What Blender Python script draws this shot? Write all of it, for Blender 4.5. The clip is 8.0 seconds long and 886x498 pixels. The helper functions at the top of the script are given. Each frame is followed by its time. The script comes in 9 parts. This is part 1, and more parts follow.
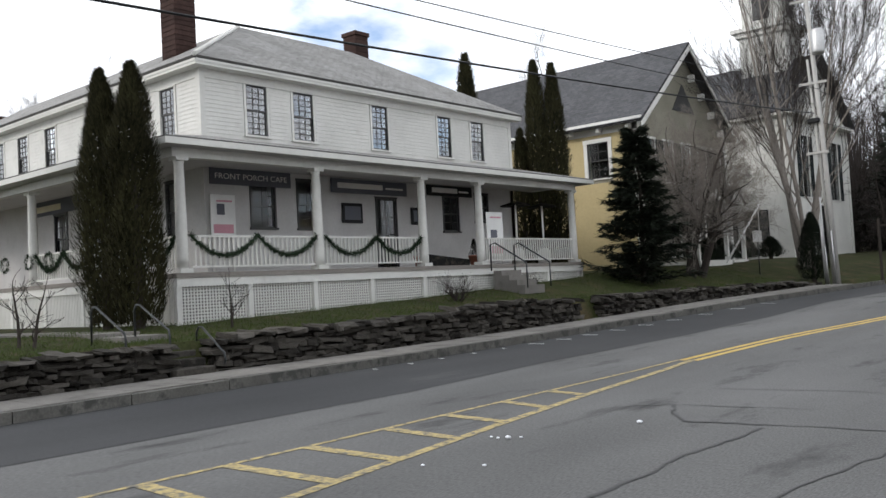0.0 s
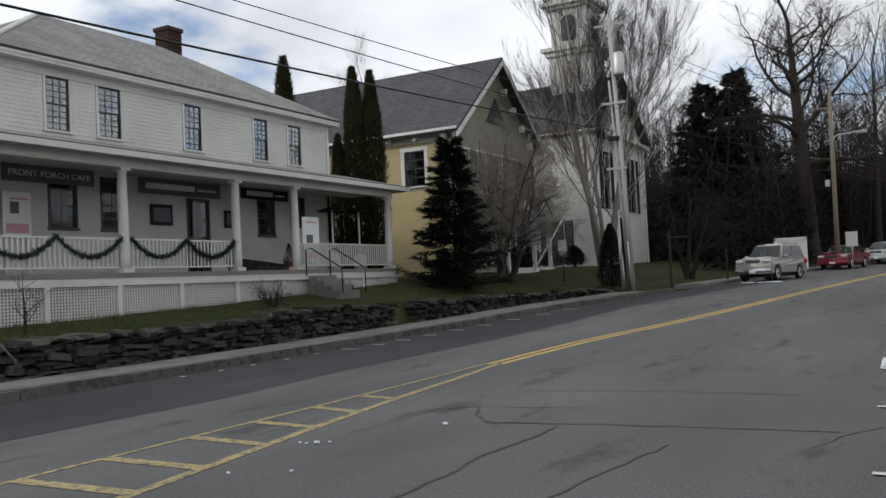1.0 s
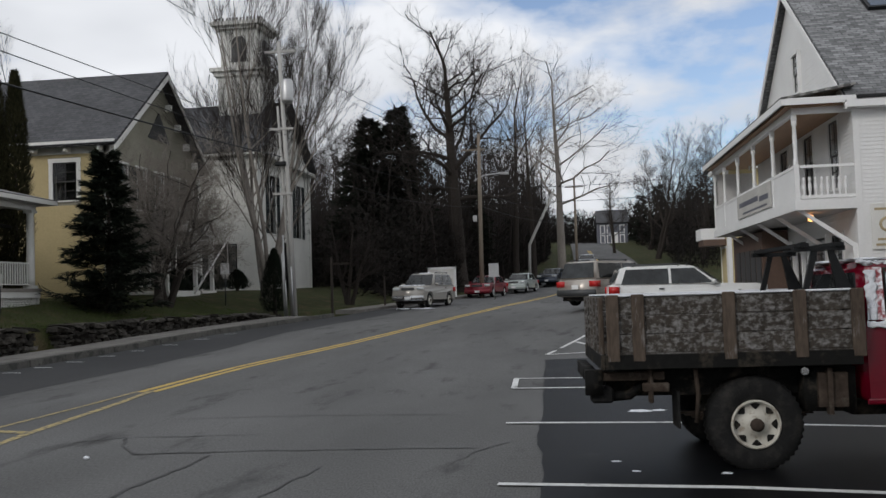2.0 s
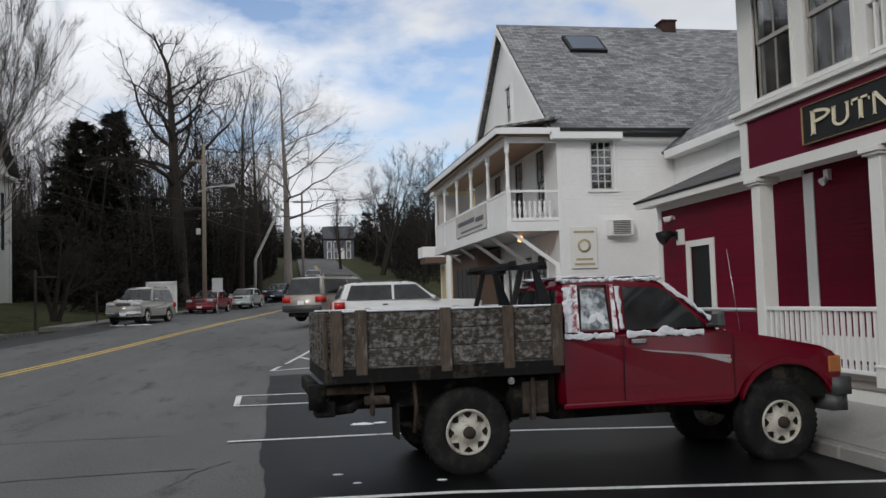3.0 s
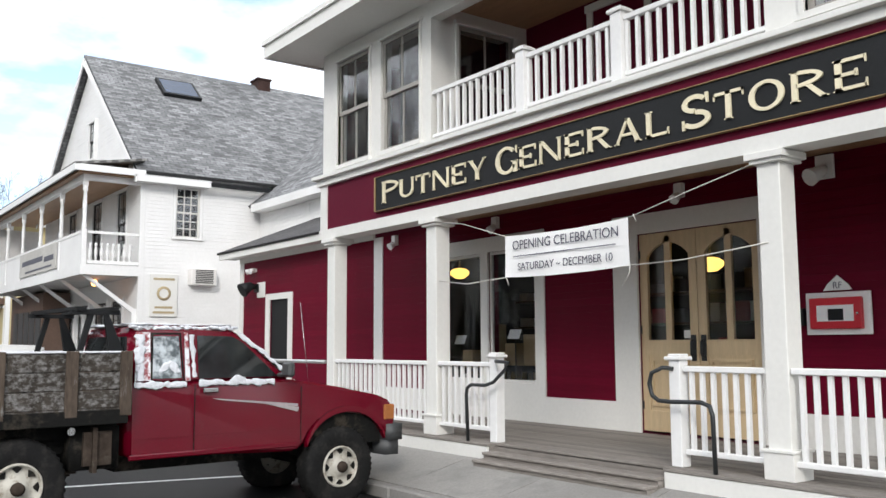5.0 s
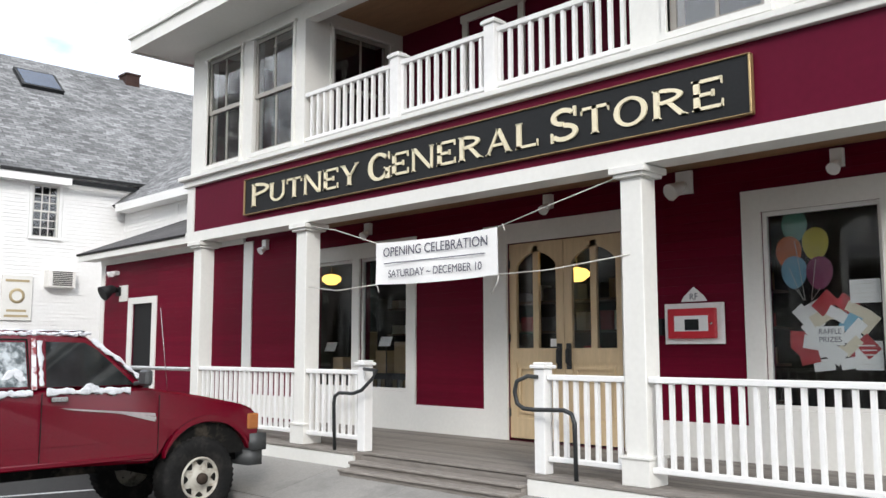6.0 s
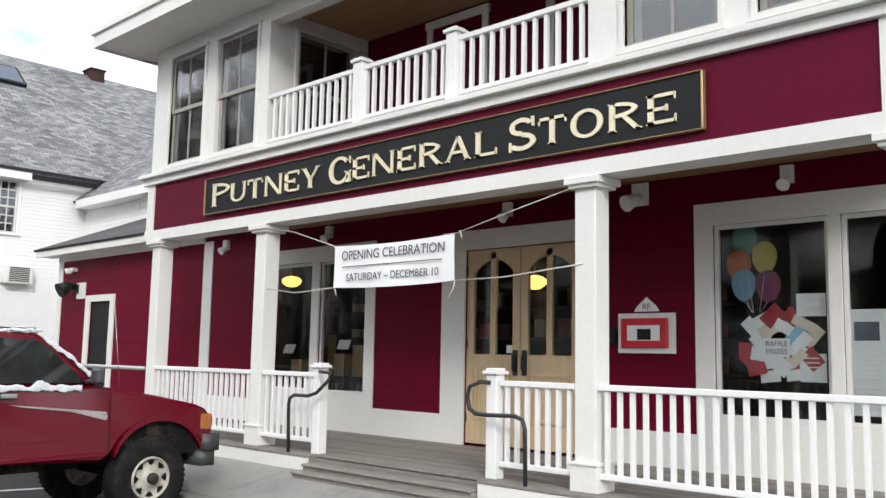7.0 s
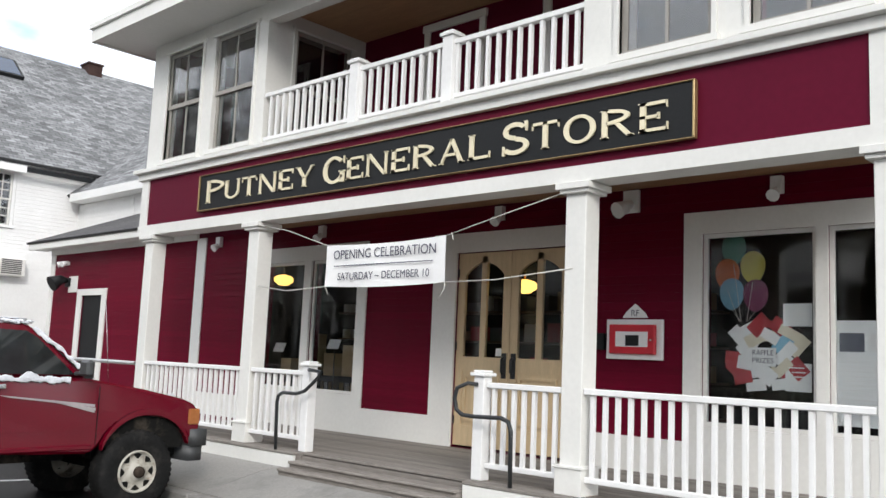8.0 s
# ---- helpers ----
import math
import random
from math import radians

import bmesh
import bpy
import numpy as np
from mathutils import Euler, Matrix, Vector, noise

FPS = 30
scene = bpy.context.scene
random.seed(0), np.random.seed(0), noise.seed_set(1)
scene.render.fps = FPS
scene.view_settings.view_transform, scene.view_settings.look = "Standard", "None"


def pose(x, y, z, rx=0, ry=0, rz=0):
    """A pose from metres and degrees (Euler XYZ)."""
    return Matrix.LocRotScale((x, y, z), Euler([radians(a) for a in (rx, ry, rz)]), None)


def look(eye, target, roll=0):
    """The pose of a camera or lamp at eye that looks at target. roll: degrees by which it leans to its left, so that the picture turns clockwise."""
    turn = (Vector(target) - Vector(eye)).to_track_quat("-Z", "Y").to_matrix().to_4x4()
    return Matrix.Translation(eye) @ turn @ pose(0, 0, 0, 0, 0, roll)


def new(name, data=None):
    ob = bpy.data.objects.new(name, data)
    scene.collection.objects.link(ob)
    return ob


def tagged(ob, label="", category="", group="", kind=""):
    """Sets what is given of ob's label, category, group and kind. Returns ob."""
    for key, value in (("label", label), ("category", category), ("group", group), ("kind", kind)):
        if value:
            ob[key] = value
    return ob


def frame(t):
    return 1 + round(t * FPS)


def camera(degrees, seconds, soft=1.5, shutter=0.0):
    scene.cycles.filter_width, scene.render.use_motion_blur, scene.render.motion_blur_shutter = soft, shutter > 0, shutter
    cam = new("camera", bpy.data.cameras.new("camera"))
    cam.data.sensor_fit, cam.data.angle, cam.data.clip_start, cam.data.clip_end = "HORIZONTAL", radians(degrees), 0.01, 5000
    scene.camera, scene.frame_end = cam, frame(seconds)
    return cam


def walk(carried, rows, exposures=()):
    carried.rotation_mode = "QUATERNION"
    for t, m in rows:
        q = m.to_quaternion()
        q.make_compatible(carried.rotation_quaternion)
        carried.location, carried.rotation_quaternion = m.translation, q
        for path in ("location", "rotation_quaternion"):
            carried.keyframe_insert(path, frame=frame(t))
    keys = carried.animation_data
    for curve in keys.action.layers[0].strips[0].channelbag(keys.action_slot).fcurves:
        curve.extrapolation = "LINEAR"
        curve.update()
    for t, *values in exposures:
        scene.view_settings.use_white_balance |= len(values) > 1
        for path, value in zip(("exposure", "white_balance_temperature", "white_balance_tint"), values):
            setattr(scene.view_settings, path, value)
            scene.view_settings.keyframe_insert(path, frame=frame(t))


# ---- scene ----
cam = camera(53.0, 8.0, soft=1.5)
PATH = [
    (0, (-0.19, -0.041, 1.599), (-1.494, 1.474, 1.682), -3.1),
    (0.5, (-0.092, -0.104, 1.621), (-1.252, 1.524, 1.697), -3.0),
    (1, (-0.059, -0.113, 1.606), (-1.028, 1.635, 1.68), -2.7),
    (1.5, (-0.016, -0.113, 1.615), (-0.614, 1.793, 1.694), -1.8),
    (2, (0.02, -0.166, 1.621), (-0.244, 1.814, 1.72), -1.8),
    (2.2, (0.049, -0.195, 1.626), (-0.057, 1.8, 1.733), -1.7),
    (3.3, (0.023, -0.247, 1.625), (0.488, 1.694, 1.75), -1.8),
    (3.5, (0.034, -0.256, 1.616), (0.582, 1.663, 1.753), -1.8),
    (4, (-0.015, -0.351, 1.633), (0.799, 1.469, 1.795), -2.2),
    (4.5, (-0.023, -0.4, 1.606), (1.025, 1.292, 1.792), -0.7),
    (5, (-0.012, -0.462, 1.601), (1.167, 1.139, 1.814), -0.3),
    (5.2, (0.011, -0.464, 1.578), (1.248, 1.091, 1.802), -0.1),
    (6.3, (0.103, -0.444, 1.625), (1.51, 0.96, 1.848), 0.1),
    (6.5, (0.095, -0.526, 1.617), (1.5, 0.879, 1.841), 0.6),
    (7, (0.106, -0.571, 1.613), (1.546, 0.796, 1.851), 1.1),
    (7.5, (0.1, -0.607, 1.606), (1.55, 0.748, 1.856), 1.6),
    (8, (0.09, -0.628, 1.585), (1.538, 0.729, 1.832), 2.5),
]
EXPOSURES = [(0.0, 0.06), (0.8, -0.45), (1.5, -0.74), (2.2, -0.8), (3.5, -0.5), (4.5, 0.12), (5.2, 0.42), (6.5, 0.5), (7.5, 0.42), (8.0, 0.42)]
walk(cam, [(t, look(eye, aim, roll)) for t, eye, aim, roll in PATH], EXPOSURES)

# ---- world and sun ----
world = bpy.data.worlds.new("world")
scene.world = world
world.use_nodes = True
wn, wl = world.node_tree.nodes, world.node_tree.links
wn.clear()
w_out = wn.new("ShaderNodeOutputWorld")
w_bg = wn.new("ShaderNodeBackground")
w_sky = wn.new("ShaderNodeTexSky")
w_sky.sky_type, w_sky.sun_disc = "NISHITA", False
w_sky.sun_elevation, w_sky.sun_rotation = radians(27), radians(217)
w_gain = wn.new("ShaderNodeMix")
w_gain.data_type, w_gain.blend_type = "RGBA", "MULTIPLY"
w_gain.inputs["Factor"].default_value = 1.0
w_gain.inputs["B"].default_value = (0.24, 0.232, 0.245, 1)
w_co = wn.new("ShaderNodeTexCoord")
w_map = wn.new("ShaderNodeMapping")
w_map.inputs["Scale"].default_value = (1.0, 1.0, 2.2)
w_map.inputs["Location"].default_value = (0.35, 0.1, 0.2)
w_noise = wn.new("ShaderNodeTexNoise")
w_noise.inputs["Scale"].default_value, w_noise.inputs["Detail"].default_value = 4.6, 7.0
w_noise.inputs["Roughness"].default_value = 0.52
w_ramp = wn.new("ShaderNodeValToRGB")
w_ramp.color_ramp.elements[0].position, w_ramp.color_ramp.elements[1].position = 0.40, 0.54
w_shade = wn.new("ShaderNodeTexNoise")
w_shade.inputs["Scale"].default_value, w_shade.inputs["Detail"].default_value = 2.1, 4.0
w_grey = wn.new("ShaderNodeValToRGB")
w_grey.color_ramp.elements[0].position, w_grey.color_ramp.elements[1].position = 0.38, 0.62
w_grey.color_ramp.elements[0].color = (1.08, 1.13, 1.22, 1)
w_grey.color_ramp.elements[1].color = (1.62, 1.66, 1.74, 1)
w_mix = wn.new("ShaderNodeMix")
w_mix.data_type = "RGBA"
wl.new(w_co.outputs["Generated"], w_map.inputs["Vector"])
wl.new(w_map.outputs["Vector"], w_noise.inputs["Vector"])
wl.new(w_map.outputs["Vector"], w_shade.inputs["Vector"])
w_sep = wn.new("ShaderNodeSeparateXYZ")
w_bias = wn.new("ShaderNodeMath")
w_bias.operation, w_bias.inputs[1].default_value, w_bias.inputs[2].default_value = "MULTIPLY_ADD", -0.34, 0.335
w_sum = wn.new("ShaderNodeMath")
wl.new(w_co.outputs["Generated"], w_sep.inputs["Vector"])
wl.new(w_sep.outputs["Y"], w_bias.inputs[0])
wl.new(w_bias.outputs[0], w_sum.inputs[0])
wl.new(w_noise.outputs["Fac"], w_sum.inputs[1])
wl.new(w_sum.outputs[0], w_ramp.inputs["Fac"])
wl.new(w_shade.outputs["Fac"], w_grey.inputs["Fac"])
wl.new(w_sky.outputs["Color"], w_gain.inputs["A"])
wl.new(w_ramp.outputs["Color"], w_mix.inputs["Factor"])
wl.new(w_gain.outputs["Result"], w_mix.inputs["A"])
wl.new(w_grey.outputs["Color"], w_mix.inputs["B"])
wl.new(w_mix.outputs["Result"], w_bg.inputs["Color"])
w_bg.inputs["Strength"].default_value = 0.95
wl.new(w_bg.outputs["Background"], w_out.inputs["Surface"])

sun = new("sun", bpy.data.lights.new("sun", "SUN"))
sun.data.energy, sun.data.angle, sun.data.color = 1.4, radians(12), (1.0, 0.96, 0.91)
sun.matrix_world = look((-38, -50, 32), (0, 0, 0))
# ---- materials ----
def node_mat(name):
    m = bpy.data.materials.new(name)
    m.use_nodes = True
    return m, m.node_tree.nodes, m.node_tree.links, m.node_tree.nodes["Principled BSDF"]


def surface(name, color, rough=0.7, metal=0.0, grain=30.0, vary=0.12, patch=1.2, patch_vary=0.12, bump=0.15, dist=0.01,
            dirt=None, dirt_at=(0.55, 0.72), dirt_scale=2.0, stretch=(1, 1, 1), spec=0.5, coat=0.0, per_piece=0.0):
    """Base colour with grain, slow patches, an optional second colour in blotches, and fine relief."""
    if rough >= 0.7 and spec == 0.5:
        spec = 0.15  # porous surfaces hardly gloss
    m, n, l, b = node_mat(name)
    co = n.new("ShaderNodeTexCoord")
    mp = n.new("ShaderNodeMapping")
    mp.inputs["Scale"].default_value = stretch
    l.new(co.outputs["Object"], mp.inputs["Vector"])
    fine, slow = n.new("ShaderNodeTexNoise"), n.new("ShaderNodeTexNoise")
    fine.inputs["Scale"].default_value, fine.inputs["Detail"].default_value = grain, 6
    slow.inputs["Scale"].default_value, slow.inputs["Detail"].default_value = patch, 4
    l.new(mp.outputs["Vector"], fine.inputs["Vector"])
    l.new(mp.outputs["Vector"], slow.inputs["Vector"])
    last = None
    value = n.new("ShaderNodeHueSaturation")
    value.inputs["Color"].default_value = (*color, 1)
    f1 = n.new("ShaderNodeMapRange")
    f1.inputs["From Min"].default_value, f1.inputs["From Max"].default_value = 0.25, 0.75
    f1.inputs["To Min"].default_value, f1.inputs["To Max"].default_value = 1 - vary, 1 + vary
    f2 = n.new("ShaderNodeMapRange")
    f2.inputs["From Min"].default_value, f2.inputs["From Max"].default_value = 0.25, 0.75
    f2.inputs["To Min"].default_value, f2.inputs["To Max"].default_value = 1 - patch_vary, 1 + patch_vary
    l.new(fine.outputs["Fac"], f1.inputs["Value"])
    l.new(slow.outputs["Fac"], f2.inputs["Value"])
    mul = n.new("ShaderNodeMath")
    mul.operation = "MULTIPLY"
    l.new(f1.outputs["Result"], mul.inputs[0])
    l.new(f2.outputs["Result"], mul.inputs[1])
    amount = mul.outputs[0]
    if per_piece:
        info = n.new("ShaderNodeObjectInfo")
        geo = n.new("ShaderNodeNewGeometry")
        add = n.new("ShaderNodeMath")
        add.operation = "ADD"
        l.new(info.outputs["Random"], add.inputs[0])
        l.new(geo.outputs["Random Per Island"], add.inputs[1])
        frac = n.new("ShaderNodeMath")
        frac.operation = "FRACT"
        l.new(add.outputs[0], frac.inputs[0])
        f3 = n.new("ShaderNodeMapRange")
        f3.inputs["To Min"].default_value, f3.inputs["To Max"].default_value = 1 - per_piece, 1 + per_piece
        l.new(frac.outputs[0], f3.inputs["Value"])
        mul2 = n.new("ShaderNodeMath")
        mul2.operation = "MULTIPLY"
        l.new(amount, mul2.inputs[0])
        l.new(f3.outputs["Result"], mul2.inputs[1])
        amount = mul2.outputs[0]
    l.new(amount, value.inputs["Value"])
    last = value.outputs["Color"]
    if dirt:
        sp = n.new("ShaderNodeTexNoise")
        sp.inputs["Scale"].default_value, sp.inputs["Detail"].default_value = dirt_scale, 8
        sp.inputs["Roughness"].default_value = 0.65
        l.new(mp.outputs["Vector"], sp.inputs["Vector"])
        rp = n.new("ShaderNodeMapRange")
        rp.inputs["From Min"].default_value, rp.inputs["From Max"].default_value = dirt_at
        l.new(sp.outputs["Fac"], rp.inputs["Value"])
        mx = n.new("ShaderNodeMix")
        mx.data_type = "RGBA"
        mx.inputs["B"].default_value = (*dirt, 1)
        l.new(rp.outputs["Result"], mx.inputs["Factor"])
        l.new(last, mx.inputs["A"])
        last = mx.outputs["Result"]
    l.new(last, b.inputs["Base Color"])
    b.inputs["Roughness"].default_value, b.inputs["Metallic"].default_value = rough, metal
    b.inputs["Specular IOR Level"].default_value = spec
    b.inputs["Coat Weight"].default_value = coat
    if bump:
        bp = n.new("ShaderNodeBump")
        bp.inputs["Strength"].default_value, bp.inputs["Distance"].default_value = bump, dist
        l.new(fine.outputs["Fac"], bp.inputs["Height"])
        l.new(bp.outputs["Normal"], b.inputs["Normal"])
    return m


def shingles(name, color, light, width=0.33, height=0.14, vary=0.3):
    """Overlapping roof shingles: courses and tabs with uneven tone. Object X and Y as drawn on the roof by its UV."""
    m, n, l, b = node_mat(name)
    uv = n.new("ShaderNodeUVMap")
    br = n.new("ShaderNodeTexBrick")
    br.offset = 0.5
    br.inputs["Scale"].default_value = 1.0
    br.inputs["Brick Width"].default_value, br.inputs["Row Height"].default_value = width, height
    br.inputs["Mortar Size"].default_value = 0.008
    br.inputs["Color1"].default_value, br.inputs["Color2"].default_value = (*color, 1), (*light, 1)
    br.inputs["Mortar"].default_value = (*(c * 0.45 for c in color), 1)
    l.new(uv.outputs["UV"], br.inputs["Vector"])
    ns = n.new("ShaderNodeTexNoise")
    ns.inputs["Scale"].default_value, ns.inputs["Detail"].default_value = 6.0, 8
    l.new(uv.outputs["UV"], ns.inputs["Vector"])
    big = n.new("ShaderNodeTexNoise")
    big.inputs["Scale"].default_value, big.inputs["Detail"].default_value = 0.5, 5
    l.new(uv.outputs["UV"], big.inputs["Vector"])
    add = n.new("ShaderNodeMath")
    l.new(ns.outputs["Fac"], add.inputs[0])
    l.new(big.outputs["Fac"], add.inputs[1])
    mr = n.new("ShaderNodeMapRange")
    mr.inputs["From Min"].default_value, mr.inputs["From Max"].default_value = 0.7, 1.3
    mr.inputs["To Min"].default_value, mr.inputs["To Max"].default_value = 1 - vary, 1 + vary
    l.new(add.outputs[0], mr.inputs["Value"])
    hs = n.new("ShaderNodeHueSaturation")
    l.new(br.outputs["Color"], hs.inputs["Color"])
    l.new(mr.outputs["Result"], hs.inputs["Value"])
    l.new(hs.outputs["Color"], b.inputs["Base Color"])
    b.inputs["Roughness"].default_value = 0.9
    bp = n.new("ShaderNodeBump")
    bp.inputs["Strength"].default_value, bp.inputs["Distance"].default_value = 0.5, 0.01
    l.new(br.outputs["Fac"], bp.inputs["Height"])
    bp.invert = True
    l.new(bp.outputs["Normal"], b.inputs["Normal"])
    return m


def glass(name, tint=(0.9, 0.93, 0.95), rough=0.02, ior=1.45):
    m, n, l, b = node_mat(name)
    b.inputs["Base Color"].default_value = (*tint, 1)
    b.inputs["Roughness"].default_value = rough
    b.inputs["Transmission Weight"].default_value = 1.0
    b.inputs["IOR"].default_value = ior
    return m


def glow(name, color, strength):
    m, n, l, b = node_mat(name)
    b.inputs["Base Color"].default_value = (*color, 1)
    b.inputs["Emission Color"].default_value = (*color, 1)
    b.inputs["Emission Strength"].default_value = strength
    return m


ASPHALT = surface("asphalt", (0.118, 0.118, 0.117), 0.88, grain=60, vary=0.3, patch=0.5, patch_vary=0.22, bump=0.3, dist=0.006,
                  dirt=(0.05, 0.05, 0.05), dirt_at=(0.56, 0.72), dirt_scale=1.5, stretch=(1, 0.3, 1))
WET = surface("dark_damp_asphalt", (0.005, 0.0053, 0.0062), 0.5, grain=70, vary=0.3, patch=0.5, patch_vary=0.3, bump=0.4, dist=0.005,
              dirt=(0.02, 0.0205, 0.022), dirt_at=(0.58, 0.72), dirt_scale=0.9, spec=0.08)
LANE = surface("newer_asphalt", (0.05, 0.051, 0.053), 0.75, grain=70, vary=0.2, patch=0.5, patch_vary=0.2, bump=0.4, dist=0.005,
               dirt=(0.1, 0.1, 0.1), dirt_at=(0.58, 0.75), dirt_scale=0.5, stretch=(1, 0.3, 1))
TAR = surface("tar_crack", (0.03, 0.03, 0.03), 0.6, grain=40)
CENTRE_YELLOW = surface("yellow_road_paint", (0.5, 0.36, 0.11), 0.7, grain=25, vary=0.2, dirt=(0.16, 0.14, 0.1), dirt_at=(0.55, 0.7), dirt_scale=5)
YELLOW_LINE = surface("worn_yellow_line", (0.40, 0.32, 0.15), 0.7, grain=25, vary=0.3, dirt=(0.12, 0.12, 0.11), dirt_at=(0.46, 0.62), dirt_scale=9)
WHITE_LINE = surface("worn_white_line", (0.62, 0.63, 0.62), 0.7, grain=25, vary=0.15, dirt=(0.1, 0.1, 0.1), dirt_at=(0.56, 0.72), dirt_scale=8)
CONCRETE = surface("concrete", (0.29, 0.28, 0.265), 0.85, grain=40, vary=0.12, patch=0.8, patch_vary=0.15, dirt=(0.2, 0.2, 0.19), dirt_at=(0.52, 0.75), dirt_scale=1.6)
SIDEWALK = surface("dirty_sidewalk", (0.2, 0.19, 0.175), 0.9, grain=40, vary=0.2, patch=0.8, patch_vary=0.2, dirt=(0.12, 0.115, 0.105), dirt_at=(0.5, 0.7), dirt_scale=1.8)
KERB = surface("kerb_concrete", (0.13, 0.126, 0.115), 0.9, grain=30, vary=0.2, patch=1.5, patch_vary=0.25, dirt=(0.07, 0.07, 0.065), dirt_at=(0.48, 0.6), dirt_scale=3)
LAWN = surface("winter_lawn", (0.036, 0.042, 0.015), 0.95, grain=18, vary=0.35, patch=0.5, patch_vary=0.3, bump=1.0, dist=0.04,
               dirt=(0.07, 0.056, 0.03), dirt_at=(0.5, 0.66), dirt_scale=1.2)
STONE = surface("dry_stone", (0.062, 0.057, 0.05), 0.9, grain=14, vary=0.3, patch=3, patch_vary=0.25, bump=0.6, dist=0.02,
                dirt=(0.1, 0.092, 0.078), dirt_at=(0.56, 0.7), dirt_scale=5, per_piece=0.6)
WHITE = surface("white_paint", (0.80, 0.80, 0.79), 0.55, grain=18, vary=0.03, patch=1.0, patch_vary=0.05, bump=0.05)
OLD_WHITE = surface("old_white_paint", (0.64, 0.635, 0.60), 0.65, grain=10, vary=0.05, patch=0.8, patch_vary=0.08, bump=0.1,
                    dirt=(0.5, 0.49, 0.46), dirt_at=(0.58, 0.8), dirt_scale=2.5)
# Slightly greyer than the outside boards; for porch walls, ceilings and soffit.
PORCH_GREY = surface("grey_white_porch", (0.56, 0.55, 0.54), 0.7, grain=12, vary=0.05, patch_vary=0.08)
CREAM = surface("cream_trim", (0.74, 0.735, 0.70), 0.5, grain=20, vary=0.03, patch=1.0, patch_vary=0.04, bump=0.05)
RED = surface("barn_red_clapboard", (0.12, 0.002, 0.016), 0.5, spec=0.08, grain=14, vary=0.1, patch=1.5, patch_vary=0.1, bump=0.1, stretch=(1, 0.3, 3), per_piece=0.1)
RED_PANEL = surface("red_panel", (0.104, 0.0038, 0.0205), 0.5, spec=0.1, grain=16, vary=0.05, patch=1.0, patch_vary=0.06, bump=0.04)
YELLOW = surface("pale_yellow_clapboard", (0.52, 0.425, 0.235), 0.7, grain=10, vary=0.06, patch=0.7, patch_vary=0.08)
# Darker than the sunlit side: the gable's shade is in the colour.
SHADED_CREAM = surface("shaded_cream_clapboard", (0.30, 0.285, 0.23), 0.75, grain=10, vary=0.08, patch=0.7, patch_vary=0.12)
SLATE = shingles("slate_roof", (0.052, 0.053, 0.058), (0.078, 0.079, 0.085), 0.3, 0.2, 0.25)
OLD_SHINGLE = shingles("weathered_grey_shingle", (0.20, 0.195, 0.185), (0.27, 0.265, 0.255), 0.3, 0.16, 0.3)
GREY_SHINGLE = shingles("mixed_grey_shingle", (0.11, 0.112, 0.116), (0.27, 0.275, 0.28), 0.3, 0.14, 0.3)
DARK_SHINGLE = shingles("dark_shingle", (0.05, 0.048, 0.05), (0.075, 0.07, 0.07), 0.3, 0.14, 0.25)
BRICK_RED = surface("old_brick", (0.05, 0.03, 0.026), 0.9, grain=20, vary=0.2, patch=4, patch_vary=0.2, bump=0.4, per_piece=0.2)
GLASS = glass("window_glass", ior=1.7)
CLEAR_GLASS = glass("show_window_glass", ior=1.38)
OLD_GLASS = glass("storm_glass", ior=2.3)
# Near-black colour standing for the dimness of rooms and hollows; display stands too.
ROOM_SHADE = surface("room_shade_black", (0.03, 0.03, 0.032), 0.9, grain=6)
BLACK = surface("black_paint", (0.010, 0.011, 0.012), 0.55, grain=30, vary=0.1, spec=0.25)
DARK_FRAME = surface("dark_sash", (0.05, 0.05, 0.05), 0.5)
TAUPE = surface("taupe_sash", (0.33, 0.31, 0.28), 0.5, grain=30, vary=0.04)
GOLD = surface("gold_leaf", (0.4, 0.29, 0.14), 0.35, metal=0.55, grain=40, vary=0.08)
GOLD_PALE = surface("pale_gold_letters", (0.76, 0.69, 0.49), 0.45, grain=40, vary=0.05)
OAK = surface("light_oak", (0.6, 0.46, 0.28), 0.4, grain=14, vary=0.08, patch=2, patch_vary=0.08, stretch=(8, 8, 0.7), coat=0.2)
CEDAR = surface("cedar_soffit", (0.33, 0.19, 0.10), 0.5, grain=8, vary=0.15, stretch=(8, 1, 1))
DECK = surface("weathered_deck_board", (0.23, 0.21, 0.19), 0.8, grain=8, vary=0.2, patch=1.0, patch_vary=0.15, stretch=(6, 0.8, 6), per_piece=0.15)
IRON = surface("black_iron", (0.03, 0.033, 0.035), 0.4, metal=0.3, grain=40)
GALV = surface("galvanised_metal", (0.5, 0.5, 0.5), 0.45, metal=0.8, grain=20)
WOOD_POLE = surface("weathered_pole", (0.24, 0.2, 0.16), 0.9, grain=10, vary=0.2, stretch=(6, 6, 0.5), bump=0.5)
SILVER_POLE = surface("silvered_pole", (0.42, 0.41, 0.39), 0.8, grain=10, vary=0.15, stretch=(6, 6, 0.5))
BARK = surface("dark_bark", (0.045, 0.038, 0.033), 0.95, grain=9, vary=0.3, stretch=(3, 3, 0.6), bump=0.7, dist=0.03)
PALE_BARK = surface("pale_bark", (0.24, 0.215, 0.19), 0.95, grain=9, vary=0.3, stretch=(3, 3, 0.6), bump=0.5, dist=0.02)
TWIG = surface("twigs", (0.037, 0.031, 0.028), 0.9, grain=5)
CEDAR_LEAF = surface("arborvitae_leaf", (0.032, 0.031, 0.014), 0.8, grain=8, vary=0.3, patch=1.0, patch_vary=0.4, bump=0, per_piece=0.5)
